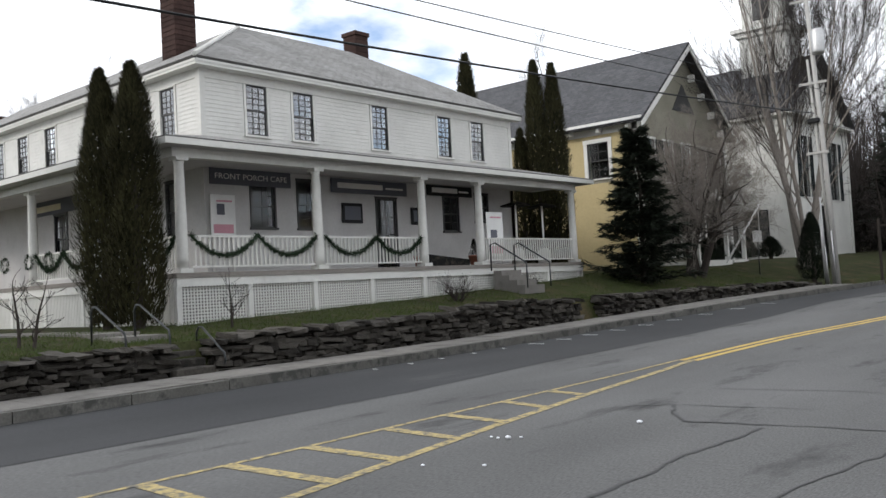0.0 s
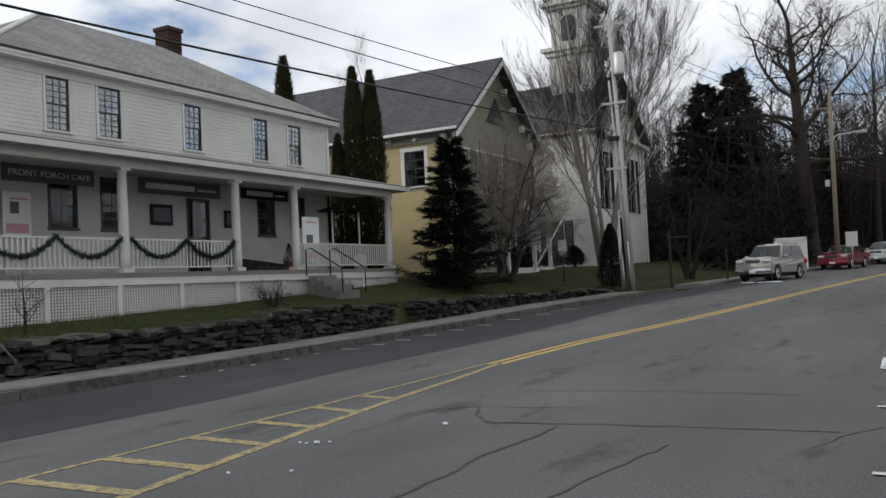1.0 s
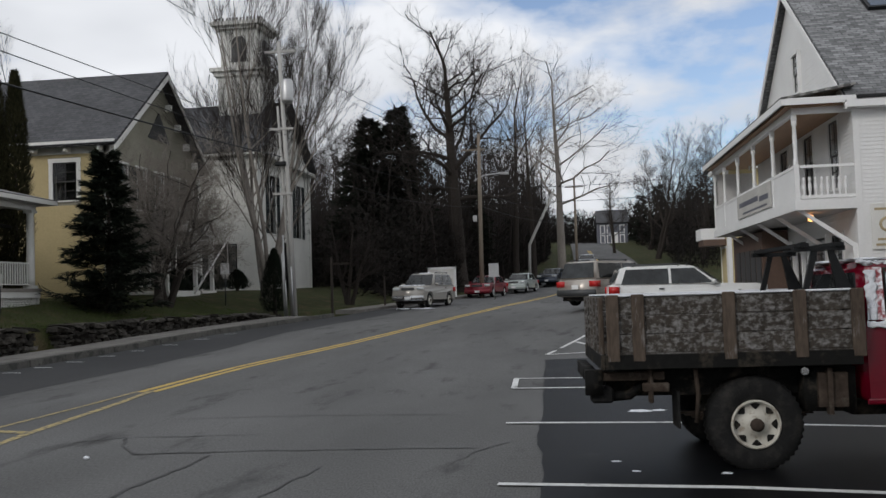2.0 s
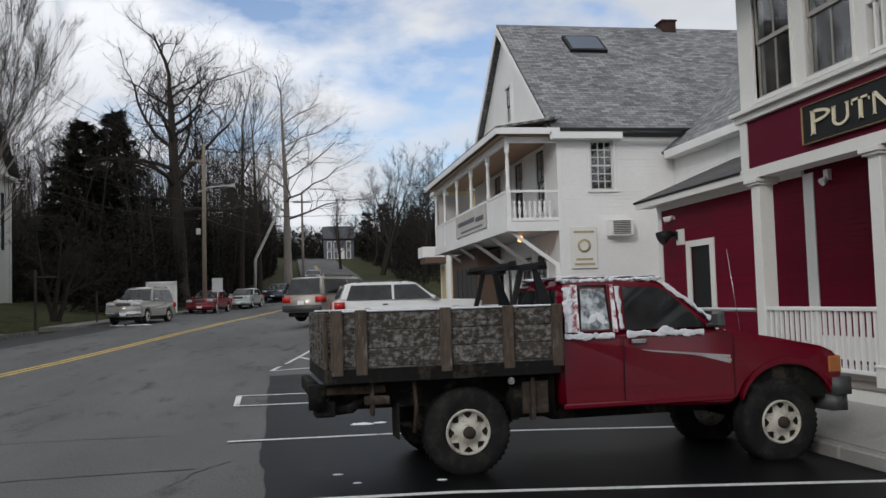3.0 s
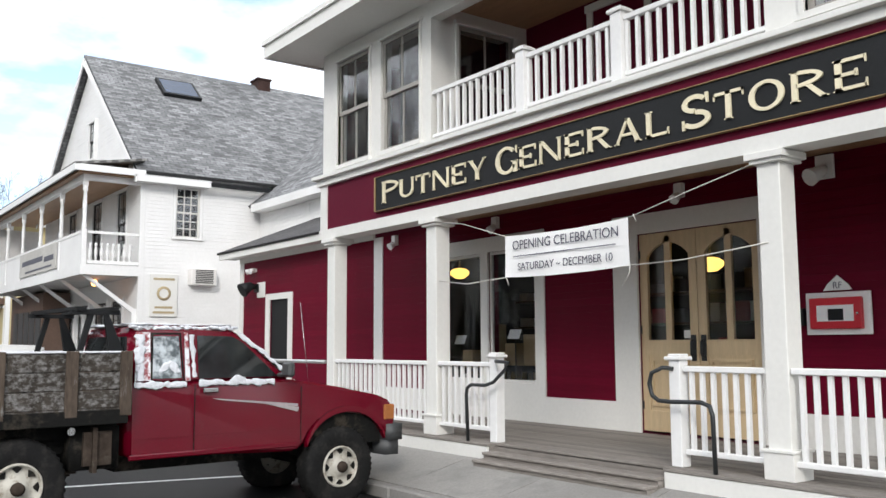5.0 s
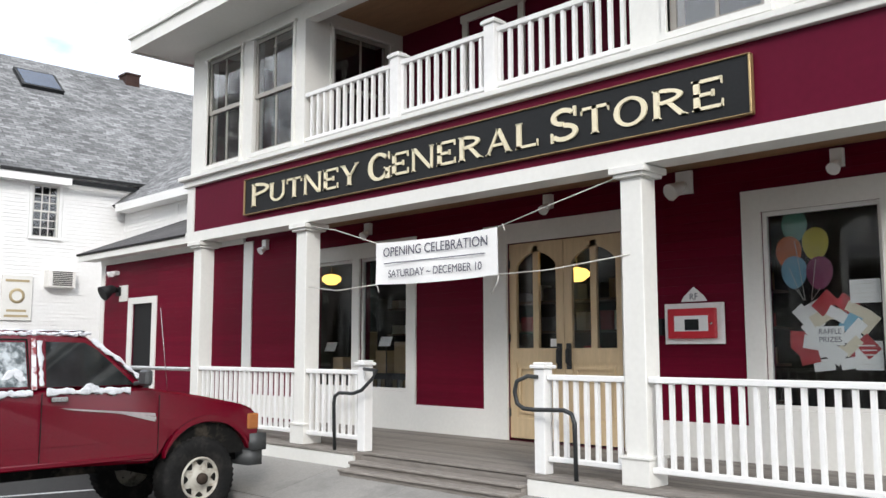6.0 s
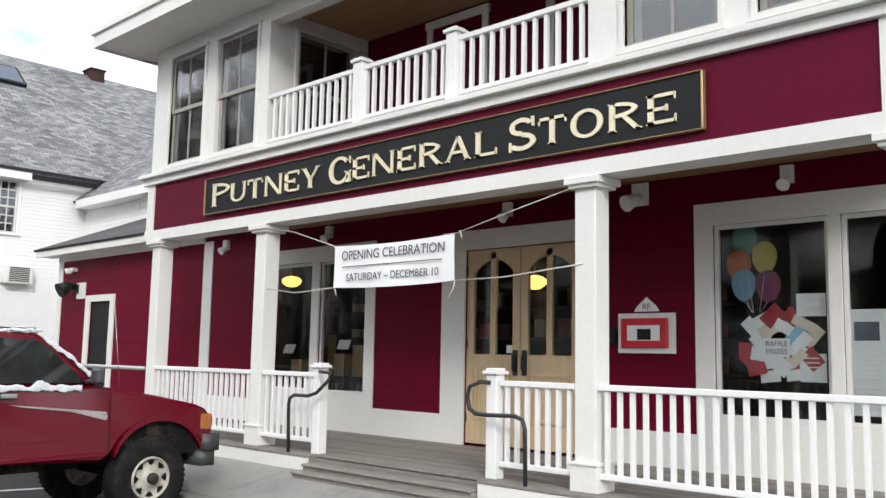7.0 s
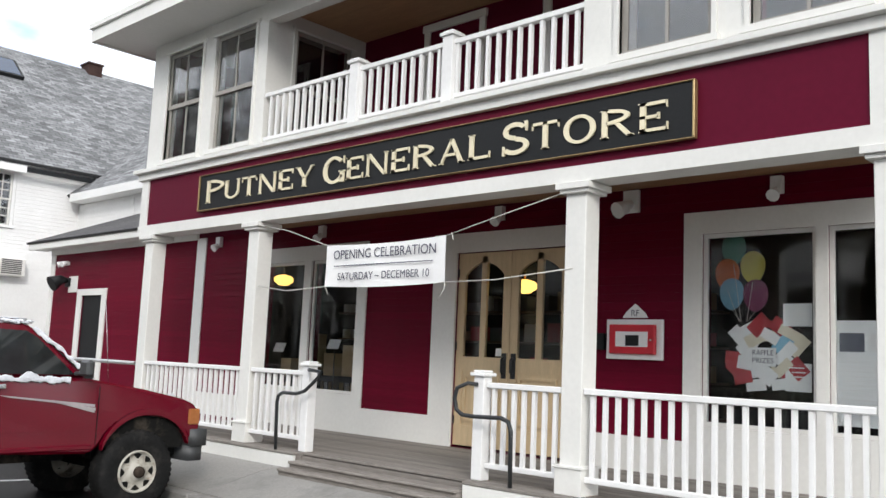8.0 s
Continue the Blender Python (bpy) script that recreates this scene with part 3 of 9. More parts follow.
def build_markings():
    marks = tagged(new("road_marking"), "worn yellow centre lines with a hatched wedge", "road marking", kind="structure")
    for off in (-0.13, 0.13):
        bm = bmesh.new()
        ys = list(np.arange(15, 130, 1.5))
        for a, b in zip(ys, ys[1:]):
            flat_stroke(bm, (line_x(a) + off - 0.25 * (1 - smooth(15, 24, a)), a), (line_x(b) + off - 0.25 * (1 - smooth(15, 24, b)), b + 0.02), 0.15)
        part("centre_line", bm, CENTRE_YELLOW, marks)
    bm = bmesh.new()
    for a, b in zip(((-5.2, -4), (-5.79, 4.47), (-6.05, 5.97), (-6.43, 8.15), (-6.8, 10.5)), ((-5.79, 4.47), (-6.05, 5.97), (-6.43, 8.15), (-6.8, 10.5), (-7.4, 15.1))):
        flat_stroke(bm, a, b, 0.13)
    part("wedge_line", bm, YELLOW_LINE, marks)
    bm = bmesh.new()
    for a, b in zip(((-7.36, -4), (-7.42, 5)), ((-7.42, 5), (-7.66, 15.1))):
        flat_stroke(bm, a, b, 0.08)
    part("wedge_line", bm, YELLOW_LINE, marks)
    for (xa, ya), (xb, yb) in (((-7.38, 3.1), (-5.6, 2.95)), ((-7.4, 4.12), (-5.75, 3.98)), ((-7.42, 5.02), (-5.9, 5.02)), ((-7.42, 6.03), (-6.02, 5.97)), ((-7.46, 7.23), (-6.24, 7.08)),
                               ((-7.47, 8.3), (-6.43, 8.15)), ((-7.5, 9.54), (-6.62, 9.29)), ((-7.5, 10.66), (-6.8, 10.47))):
        bm = bmesh.new()
        flat_stroke(bm, (xa, ya), (xb, yb), 0.17, 0.006)
        part("hatch_bar", bm, YELLOW_LINE, marks)
    bays = tagged(new("bay_marking"), "white painted parking bay lines", "road marking", kind="structure")
    for (xa, ya), (xb, yb) in (((-0.5, 3.9), (5.3, 3.7)), ((-0.58, 7.34), (5.2, 6.88)), ((-0.73, 10.78), (5.2, 10.45)), ((-0.85, 14.56), (5.2, 14.3)), ((-0.91, 16.0), (1.6, 15.85)), ((-0.84, 14.56), (-0.87, 16.0)),
                               ((-0.4, 20.6), (0.9, 26)), ((-0.4, 20.6), (2.6, 20.6)), ((0.9, 26), (2.2, 20.6)), ((0.3, 23.2), (1.2, 20.6))):
        bm = bmesh.new()
        flat_stroke(bm, (xa, ya), (xb, yb), 0.1, 0.016)
        part("bay_line", bm, WHITE_LINE, bays)
    for i, y in enumerate((12.6, 13.7, 14.7, 15.8, 16.9, 18, 19.2, 20.4, 21.7, 23.2, 24.8, 26.5, 28.3, 30.2)):
        bm = bmesh.new()
        flat_stroke(bm, (edge_x(y) + 0.25, y), (edge_x(y) + (0.4 if i < 5 else 0.75), y - 0.05), 0.09, 0.006)
        part("bay_tick", bm, WHITE_LINE, bays)
    cracks = tagged(new("road_crack"), "black tar-sealed cracks wandering over the road", "road crack", kind="structure")
    for pts, w in ((((-3.74, 3.5), (-3.74, 5.77), (-3.72, 6.7), (-3.8, 7.5), (-3.71, 8.4), (-3.74, 9.3)), 0.05), (((-3.74, 9.3), (-4.6, 9.24), (-5.0, 9.8), (-5.27, 10.4), (-5.8, 10.05)), 0.035),
                   (((-5.2, 10.4), (-3.3, 10.55)), 0.03), (((-4.6, 9.25), (-3.74, 9.35), (-2.6, 9.42), (-0.6, 9.5)), 0.04), (((-1.1, 8.6), (-0.9, 9.3), (-0.55, 9.9)), 0.02),
                   (((-2.9, 4.0), (-2.75, 5.2), (-2.6, 6.4), (-2.45, 7.6), (-2.3, 8.6)), 0.03), (((-5.4, 12), (-3.5, 12.2), (-1.2, 12.1)), 0.03)):
        bm = bmesh.new()
        last = None
        for a, b in zip(pts, pts[1:]):
            for k in range(6):
                t = k / 6
                p = (a[0] + (b[0] - a[0]) * t + 0.05 * noise.noise((a[0] * 7 + t * 5, a[1] * 5 + t * 9, 1)), (a[1] + (b[1] - a[1]) * t) * 0.963 + 0.05 * noise.noise((a[0] * 3 + t * 6, a[1] * 7 + t * 4, 5)))
                if last:
                    flat_stroke(bm, last, p, w * random.uniform(0.5, 1.2), 0.006)
                last = p
        part("crack", bm, TAR, cracks)


build_markings()
# ---- general store ----
SF, SB, FLOOR = 6.75, 8.99, 0.45  # front line, wall behind the porch, porch floor


def build_store():
    st = thing("general_store", (9, 6, 0.1), "two-storey dark red clapboard store with cream porch and balcony", "shop building")
    front, wall = Plane((SF, 0, 0), (0, 1, 0), (-1, 0, 0)), Plane((SB, 0, 0), (0, 1, 0), (-1, 0, 0))
    # wall behind the porch, with openings
    holes = [(1.31, 2.52, 1.01, 3.06), (2.64, 3.85, 1.01, 3.06), (5.6, 7.42, 0.45, 3.03), (9.42, 10.53, 1.01, 3.06), (10.71, 11.82, 1.01, 3.06)]
    part("wall", solid_wall(bmesh.new(), wall, 1.1, 20.2, 0.1, 3.72, holes + [(17.57, 18.52, 0.5, 2.64)], 0.2), RED_PANEL, st)
    # trim on it
    for a, b, c, d in ((1.1, 1.31, 0.83, 3.06), (3.85, 4.06, 0.83, 3.06), (2.52, 2.64, 1.01, 3.06), (1.1, 4.06, 3.06, 3.3), (1.31, 3.85, 0.83, 1.01), (9.21, 9.42, 0.83, 3.06), (11.82, 12.03, 0.83, 3.06),
                       (10.53, 10.71, 1.01, 3.06), (9.21, 12.03, 3.06, 3.3), (9.42, 11.82, 0.83, 1.01), (7.42, 7.84, 0.45, 3.03), (5.18, 5.6, 0.45, 3.03), (5.18, 7.84, 3.03, 3.29),
                       (1.1, 5.18, 0.45, 0.83), (7.84, 13.65, 0.45, 0.83), (13.65, 13.95, 0.3, 3.62), (20.0, 20.2, 0.3, 3.62)):
        part("casing", wall.slab(bmesh.new(), a, b, c, d, -0.005, 0.032), CREAM, st)
    # lapped boards, each one a piece
    siding = part("siding", boxes((SB - 0.002, SB, 1.12, 1.2, 3.35, 3.6)), RED, st, "dark red lapped siding")
    for u0, u1, z0, z1 in ((4.06, 5.18, 0.83, 3.63), (7.84, 9.21, 0.83, 3.63), (5.18, 7.84, 3.3, 3.6), (1.1, 4.06, 3.31, 3.61), (9.21, 12.03, 3.31, 3.61), (12.03, 13.65, 0.83, 3.63),
                           (13.95, 17.37, 0.3, 3.6), (18.72, 20.0, 0.3, 3.6), (17.37, 18.72, 2.79, 3.6)):
        me = shared(("clapboard", round(u1 - u0, 3)), lambda: clapboards(bmesh.new(), Plane((0, 0, 0), (0, 1, 0), (-1, 0, 0)), 0, u1 - u0, 0, 0.1, pitch=0.1, proud=0.011), RED)
        for k in range(int((z1 - z0) / 0.1 + 0.01)):
            piece("clapboard", me, siding, (SB - 0.001, u0, z0 + 0.1 * k))
    # porch floor boards
    deck = part("porch_floor", boxes((6.9, SB, 1.15, 12.0, 0.3, 0.42), (6.64, 6.9, 1.15, 5.1, 0.3, 0.42), (6.64, 6.9, 7.68, 12.0, 0.3, 0.42)), DECK, st)
    me = shared(("floor_board", 1), lambda: boxes((0, 0.135, 1.15, 12.0, 0, 0.03), bevel=0.004), DECK)
    side_boards = [shared(("floor_board", a), lambda: boxes((0, 0.135, a, b, 0, 0.03), bevel=0.004), DECK) for a, b in ((1.15, 5.1), (7.68, 12.0))]
    for k in range(17):
        for m in side_boards if k < 1 else [me]:
            piece("floor_board", m, deck, (6.6 + 0.14 * k, 0, 0.42))
    for b in ((6.605, 6.635, 7.69, 12.02, 0.1, 0.415), (6.605, 6.635, 1.1, 5.09, 0.1, 0.415), (6.64, SB, 12.0, 12.03, 0.1, 0.4)):
        part("apron", boxes(b), CREAM, st)
    steps = part("steps", boxes((6.70, 6.895, 5.11, 7.67, 0.1, 0.41)), DECK, st, "worn wooden porch steps")
    for x, z in ((6.51, 0.365), (6.36, 0.295)):
        part("tread", boxes((x, x + 0.2, 5.11, 7.67, z - 0.03, z), bevel=0.006), DECK, steps)
    part("riser", boxes((6.54, 6.695, 5.11, 7.67, 0.1, 0.333)), DECK, steps)
    part("riser", boxes((6.39, 6.535, 5.11, 7.67, 0.1, 0.263)), DECK, steps)
    # posts
    for y in (1.3, 3.98, 9.0, 11.68):
        h = 0.112
        p = part("post", boxes((SF + 0.01, SF + 0.235, y - h, y + h, FLOOR, 3.27), bevel=0.008), CREAM, st)
        part("base", boxes((SF - 0.02, SF + 0.265, y - h - 0.03, y + h + 0.03, FLOOR, 0.68), (SF - 0.035, SF + 0.28, y - h - 0.045, y + h + 0.045, 0.68, 0.705), bevel=0.004), CREAM, p)
        part("cap", boxes((SF - 0.035, SF + 0.285, y - h - 0.045, y + h + 0.045, 3.15, 3.185), (SF - 0.065, SF + 0.315, y - h - 0.075, y + h + 0.075, 3.185, 3.245), bevel=0.004), CREAM, p)
    # fascia, bands and upper floor
    part("porch_beam", boxes((SF - 0.03, SF + 0.28, 1.0, 12.0, 3.25, 3.4)), CREAM, st)
    part("fascia", boxes((SF, SF + 0.25, 1.42, 11.78, 3.4, 4.1)), RED_PANEL, st, "plain dark red fascia panel")
    part("corner_trim", boxes((SF - 0.02, SF + 0.25, 11.78, 11.98, 3.4, 4.1), (SF - 0.02, SF + 0.25, 1.2, 1.42, 3.4, 4.1)), CREAM, st)
    part("cornice", boxes((SF - 0.06, SF + 0.3, 1.15, 12.05, 4.1, 4.2), (SF - 0.13, SF + 0.3, 1.1, 12.1, 4.2, 4.26), bevel=0.006), CREAM, st)
    part("porch_ceiling", boxes((SF + 0.28, SB, 1.2, 12.0, 3.64, 3.68)), CEDAR, st, "varnished wooden porch ceiling")
    pl = Plane((SF + 0.02, 0, 0), (0, 1, 0), (-1, 0, 0))
    part("bay_wall", solid_wall(bmesh.new(), pl, 9.0, 11.98, 4.26, 6.25, [(9.25, 10.22, 4.36, 6.02), (10.56, 11.5, 4.36, 6.02)], 0.16), CREAM, st)
    part("bay_wall", solid_wall(bmesh.new(), pl, 1.2, 3.95, 4.26, 6.25, [(1.44, 2.33, 4.36, 6.02), (2.66, 3.56, 4.36, 6.02)], 0.16), CREAM, st)
    for y, w in ((9.735, 0.97), (11.03, 0.94), (1.885, 0.89), (3.11, 0.9)):
        window(st, (SF + 0.02, y, 4.36), "-x", w, 1.66, 2, 1, CREAM, TAUPE, casing=0.045, muntin=0.03, sash=0.06)
    # balcony recess
    rec = bmesh.new()
    box(rec, SF + 1.75, SF + 1.95, 3.95, 9.0, 4.26, 6.3)
    part("balcony_wall", rec, RED_PANEL, st)
    side = bmesh.new()
    solid_wall(side, Plane((SF + 0.18, 9.0, 0), (1, 0, 0), (0, -1, 0)), 0, 1.6, 4.26, 6.25, [(0.3, 1.3, 4.4, 6.0)], 0.16)
    solid_wall(side, Plane((SF + 0.18, 3.95, 0), (1, 0, 0), (0, 1, 0)), 0, 1.6, 4.26, 6.25, [], 0.16)
    part("balcony_side", side, CREAM, st)
    window(st, (SF + 0.98, 9.0, 4.4), "-y", 1.0, 1.6, 2, 1, CREAM, TAUPE, casing=0.05, muntin=0.03, sash=0.06)
    window(st, (SF + 1.75, 5.1, 4.3), "-x", 1.0, 1.85, 2, 1, CREAM, TAUPE, casing=0.12, muntin=0.03, sash=0.08, name="balcony_door")
    window(st, (SF + 1.75, 7.2, 4.45), "-x", 0.9, 1.6, 2, 1, CREAM, TAUPE, casing=0.1, muntin=0.03, sash=0.06)
    part("balcony_floor", boxes((SF + 0.3, SF + 1.75, 3.95, 9.0, 4.2, 4.27)), DECK, st)
    part("balcony_ceiling", boxes((SF + 0.2, SF + 1.75, 3.95, 9.0, 6.2, 6.24)), CEDAR, st)
    part("balcony_beam", boxes((SF + 0.02, SF + 0.2, 3.95, 9.0, 6.0, 6.25)), CREAM, st)
    rail = part("balcony_rail", boxes((SF + 0.03, SF + 0.1, 3.95, 9.0, 4.93, 4.99), bevel=0.008), WHITE, st, "white balcony railing")
    part("bottom_rail", boxes((SF + 0.04, SF + 0.09, 3.95, 9.0, 4.34, 4.39), bevel=0.008), WHITE, rail)
    baluster_row(rail, (SF + 0.065, 3.98), (SF + 0.065, 8.95), 4.39, 4.93, 0.137, WHITE, 0.02)
    for y in (5.67, 7.18):
        part("newel", boxes((SF - 0.01, SF + 0.14, y - 0.075, y + 0.075, 4.26, 5.03), (SF - 0.035, SF + 0.165, y - 0.1, y + 0.1, 5.03, 5.07), (SF - 0.01, SF + 0.14, y - 0.075, y + 0.075, 5.07, 5.09), bevel=0.006), WHITE, rail)
    # roof with deep eaves
    part("soffit", boxes((6.02, 14.4, 0.4, 12.5, 6.25, 6.29)), CREAM, st)
    part("eave", boxes((5.97, 6.02, 0.36, 12.54, 6.22, 6.46), (6.02, 14.4, 12.5, 12.54, 6.22, 6.46), (5.93, 6.02, 0.34, 12.56, 6.42, 6.5)), CREAM, st)
    roof = bmesh.new()
    roof_sheet(roof, ((5.95, 0.3, 6.5), (5.95, 12.58, 6.5), (14.4, 12.58, 8.4), (14.4, 0.3, 8.4)), 0.05)
    part("roof", roof, DARK_SHINGLE, st)
    part("body", boxes((SF + 1.95, 14.2, 1.2, 11.9, 3.72, 6.25), (9.2, 14.2, 1.1, 1.2, 0.1, 3.7), (14.1, 14.2, 1.2, 20.2, 0.1, 3.7), (SF + 0.18, 8.75, 11.82, 11.98, 4.26, 6.25)), RED_PANEL, st)
    # porch rails
    for y0, y1 in ((1.42, 3.86), (4.1, 4.98), (7.8, 8.88), (9.12, 11.56)):
        r = part("porch_rail", boxes((SF + 0.02, SF + 0.1, y0, y1, 1.33, 1.385), bevel=0.008), WHITE, st)
        part("bottom_rail", boxes((SF + 0.03, SF + 0.09, y0, y1, 0.57, 0.62), bevel=0.006), WHITE, r)
        baluster_row(r, (SF + 0.06, y0 + 0.02), (SF + 0.06, y1 - 0.02), 0.62, 1.33, 0.128, WHITE, 0.019)
    for y in (7.73, 5.05):
        part("stair_newel", boxes((SF - 0.01, SF + 0.12, y - 0.065, y + 0.065, FLOOR, 1.44), (SF - 0.04, SF + 0.15, y - 0.095, y + 0.095, 1.44, 1.475), (SF - 0.015, SF + 0.125, y - 0.07, y + 0.07, 1.475, 1.5), bevel=0.008), WHITE, st)
    # iron handrails
    for pts in (((6.73, 7.66, 1.40), (6.66, 7.56, 1.40), (6.6, 7.28, 1.39), (6.6, 7.38, 1.28), (6.6, 7.55, 1.16), (6.6, 7.7, 1.12), (6.6, 7.96, 1.12), (6.6, 8.04, 1.08), (6.6, 8.06, 1.0), (6.62, 8.06, 0.452)),
                ((6.74, 5.06, 1.36), (6.66, 5.12, 1.37), (6.62, 5.22, 1.32), (6.62, 5.25, 1.22), (6.62, 5.22, 1.11), (6.62, 5.14, 1.065), (6.62, 5.0, 1.06), (6.62, 4.66, 1.07), (6.62, 4.57, 1.04), (6.62, 4.54, 0.96), (6.62, 4.53, 0.452))):
        part("handrail", tube(bmesh.new(), pts, 0.021, 10), IRON, st, "bent black iron handrail")
    # double door
    for y0, y1, s in ((5.6, 6.505, 1), (6.515, 7.42, -1)):
        w = y1 - y0
        bm = bmesh.new()
        x0, x1 = SB + 0.03, SB + 0.08
        ym = (y0 + y1) / 2
        box(bm, x0, x1, y0, y0 + 0.12, 0.48, 3.02), box(bm, x0, x1, y1 - 0.12, y1, 0.48, 3.02)
        box(bm, x0, x1, y0 + 0.12, y1 - 0.12, 0.48, 0.74), box(bm, x0, x1, y0 + 0.12, y1 - 0.12, 1.46, 1.64), box(bm, x0, x1, ym - 0.045, ym + 0.045, 1.64, 2.97)
        # arched head of the lights
        n = 18
        arc = [(y0 + 0.12 + (w - 0.24) * k / n, 2.72 + 0.17 * math.sin(math.pi * k / n) ** 0.8) for k in range(n + 1)]
        prism(bm, [(x0, y0 + 0.12, 3.02)] + [(x0, a, b) for a, b in arc] + [(x0, y1 - 0.12, 3.02)], (x1 - x0, 0, 0))
        box(bm, x0 + 0.015, x1 - 0.01, y0 + 0.12, y1 - 0.12, 0.74, 1.46)
        d = part("door", bm, OAK, st, "light oak door with arched glass lights")
        part("pane", boxes((x0 + 0.02, x0 + 0.026, y0 + 0.12, y1 - 0.12, 1.64, 2.92)), CLEAR_GLASS, d)
        part("moulding", boxes((x0 - 0.012, x0 + 0.016, y0 + 0.16, y1 - 0.16, 0.8, 0.83), (x0 - 0.012, x0 + 0.016, y0 + 0.16, y1 - 0.16, 1.37, 1.4), (x0 - 0.012, x0 + 0.016, y0 + 0.16, y0 + 0.19, 0.83, 1.37), (x0 - 0.012, x0 + 0.016, y1 - 0.19, y1 - 0.16, 0.83, 1.37)), OAK, d)
        yh = y1 - 0.07 if s > 0 else y0 + 0.07
        bm = boxes((x0 - 0.015, x0, yh - 0.035, yh + 0.035, 1.38, 1.7))
        tube(bm, ((x0 - 0.01, yh, 1.64), (x0 - 0.06, yh, 1.62), (x0 - 0.06, yh, 1.46), (x0 - 0.01, yh, 1.43)), 0.014, 8)
        part("handle", bm, IRON, d, "black door pull")
        for z in (0.75, 1.72, 2.7):
            yy = y0 if s > 0 else y1
            part("hinge", boxes((x0 - 0.02, x0 + 0.01, yy - 0.016, yy + 0.016, z, z + 0.11), bevel=0.004), IRON, d)
    # show windows
    for y0, y1, z0, z1 in ((1.31, 2.52, 1.01, 3.06), (2.64, 3.85, 1.01, 3.06), (9.42, 10.53, 1.01, 3.06), (10.71, 11.82, 1.01, 3.06)):
        f = bmesh.new()
        for b in ((y0, y0 + 0.045, z0, z1), (y1 - 0.045, y1, z0, z1), (y0 + 0.045, y1 - 0.045, z0, z0 + 0.045), (y0 + 0.045, y1 - 0.045, z1 - 0.045, z1)):
            box(f, SB + 0.02, SB + 0.07, *b)
        w = part("show_window", f, CREAM, st)
        part("pane", boxes((SB + 0.04, SB + 0.046, y0 + 0.02, y1 - 0.02, z0 + 0.02, z1 - 0.02)), CLEAR_GLASS, w)
    # room behind, its shell coloured near-black to read as unlit
    part("shop_room", boxes((13.0, 13.1, 1.2, 13, 0.3, 3.7), (9.19, 13, 13.4, 13.5, 0.3, 3.7), (9.19, 13.0, 1.2, 13.4, 0.38, 0.43)), ROOM_SHADE, st)
    part("shop_ceiling", boxes((9.19, 13.0, 1.2, 13.4, 3.62, 3.68)), ROOM_SHADE, st)
    # low wing with its side door
    d = part("side_door", boxes((SB + 0.03, SB + 0.07, 17.57, 18.52, 0.5, 2.64)), BLACK, st, "plain black side door")
    part("door_casing", boxes((SB - 0.035, SB, 17.37, 17.57, 0.3, 2.78), (SB - 0.035, SB, 18.52, 18.72, 0.3, 2.78), (SB - 0.035, SB, 17.57, 18.52, 2.64, 2.78)), CREAM, d)
    part("wing_eave", boxes((SB - 0.42, SB - 0.38, 12.06, 20.62, 3.7, 3.86), (SB - 0.38, SB, 12.06, 20.62, 3.72, 3.75), (SB - 0.05, SB, 13.95, 20.2, 3.6, 3.72)), CREAM, st)
    roof = bmesh.new()
    roof_sheet(roof, ((SB - 0.46, 12.06, 3.88), (SB - 0.46, 20.68, 3.88), (14.4, 20.68, 6.25), (14.4, 12.06, 6.25)), 0.05)
    part("wing_roof", roof, DARK_SHINGLE, st)
    part("wing_end", prism(bmesh.new(), ((SB, 20.2, 0.1), (14, 20.2, 0.1), (14, 20.2, 5.9), (SB, 20.2, 3.7)), (0, -0.15, 0)), RED_PANEL, st)
    part("guard_rail", tube(bmesh.new(), ((6.95, 12.15, 1.33), (6.95, 14.6, 1.33), (6.95, 14.8, 1.27), (6.95, 14.86, 1.1), (6.95, 14.86, 0.25)), 0.03, 8), GALV, st, "grey metal guard rail")
    for y in (3.01, 6.67, 10.29, 13.19):
        bm = boxes((SB - 0.09, SB - 0.015, y - 0.06, y + 0.06, 3.42, 3.6))
        tube(bm, ((SB - 0.06, y, 3.46), (SB - 0.17, y, 3.38)), (0.04, 0.07), 10)
        part("spot_light", bm, WHITE, st, "small white security light")
    bm = boxes((SB - 0.06, SB - 0.015, 4.62, 4.82, 3.36, 3.62))
    tube(bm, ((SB - 0.05, 4.72, 3.46), (SB - 0.25, 4.78, 3.36)), (0.05, 0.1), 10)
    part("spot_light", bm, WHITE, st, "small white security light")
    bm = boxes((SB - 0.06, SB - 0.015, 19.25, 19.45, 3.34, 3.42))
    tube(bm, ((SB - 0.05, 19.3, 3.4), (SB - 0.2, 19.28, 3.34)), (0.04, 0.07), 10)
    tube(bm, ((SB - 0.05, 19.4, 3.4), (SB - 0.2, 19.48, 3.34)), (0.04, 0.07), 10)
    part("spot_light", bm, WHITE, st, "small white security light")
    part("lamp_plate", boxes((SB - 0.03, SB - 0.012, 18.78, 19.2, 2.72, 3.08)), CREAM, st)
    bm = boxes((SB - 0.07, SB - 0.03, 19.1, 19.3, 2.85, 3.05))
    tube(bm, ((SB - 0.06, 19.2, 2.98), (SB - 0.2, 19.2, 3.0), (SB - 0.42, 19.2, 2.88)), (0.05, 0.1, 0.18), 12)
    part("barn_light", bm, BLACK, st, "black hooded wall lamp")
    return st


STORE = build_store()


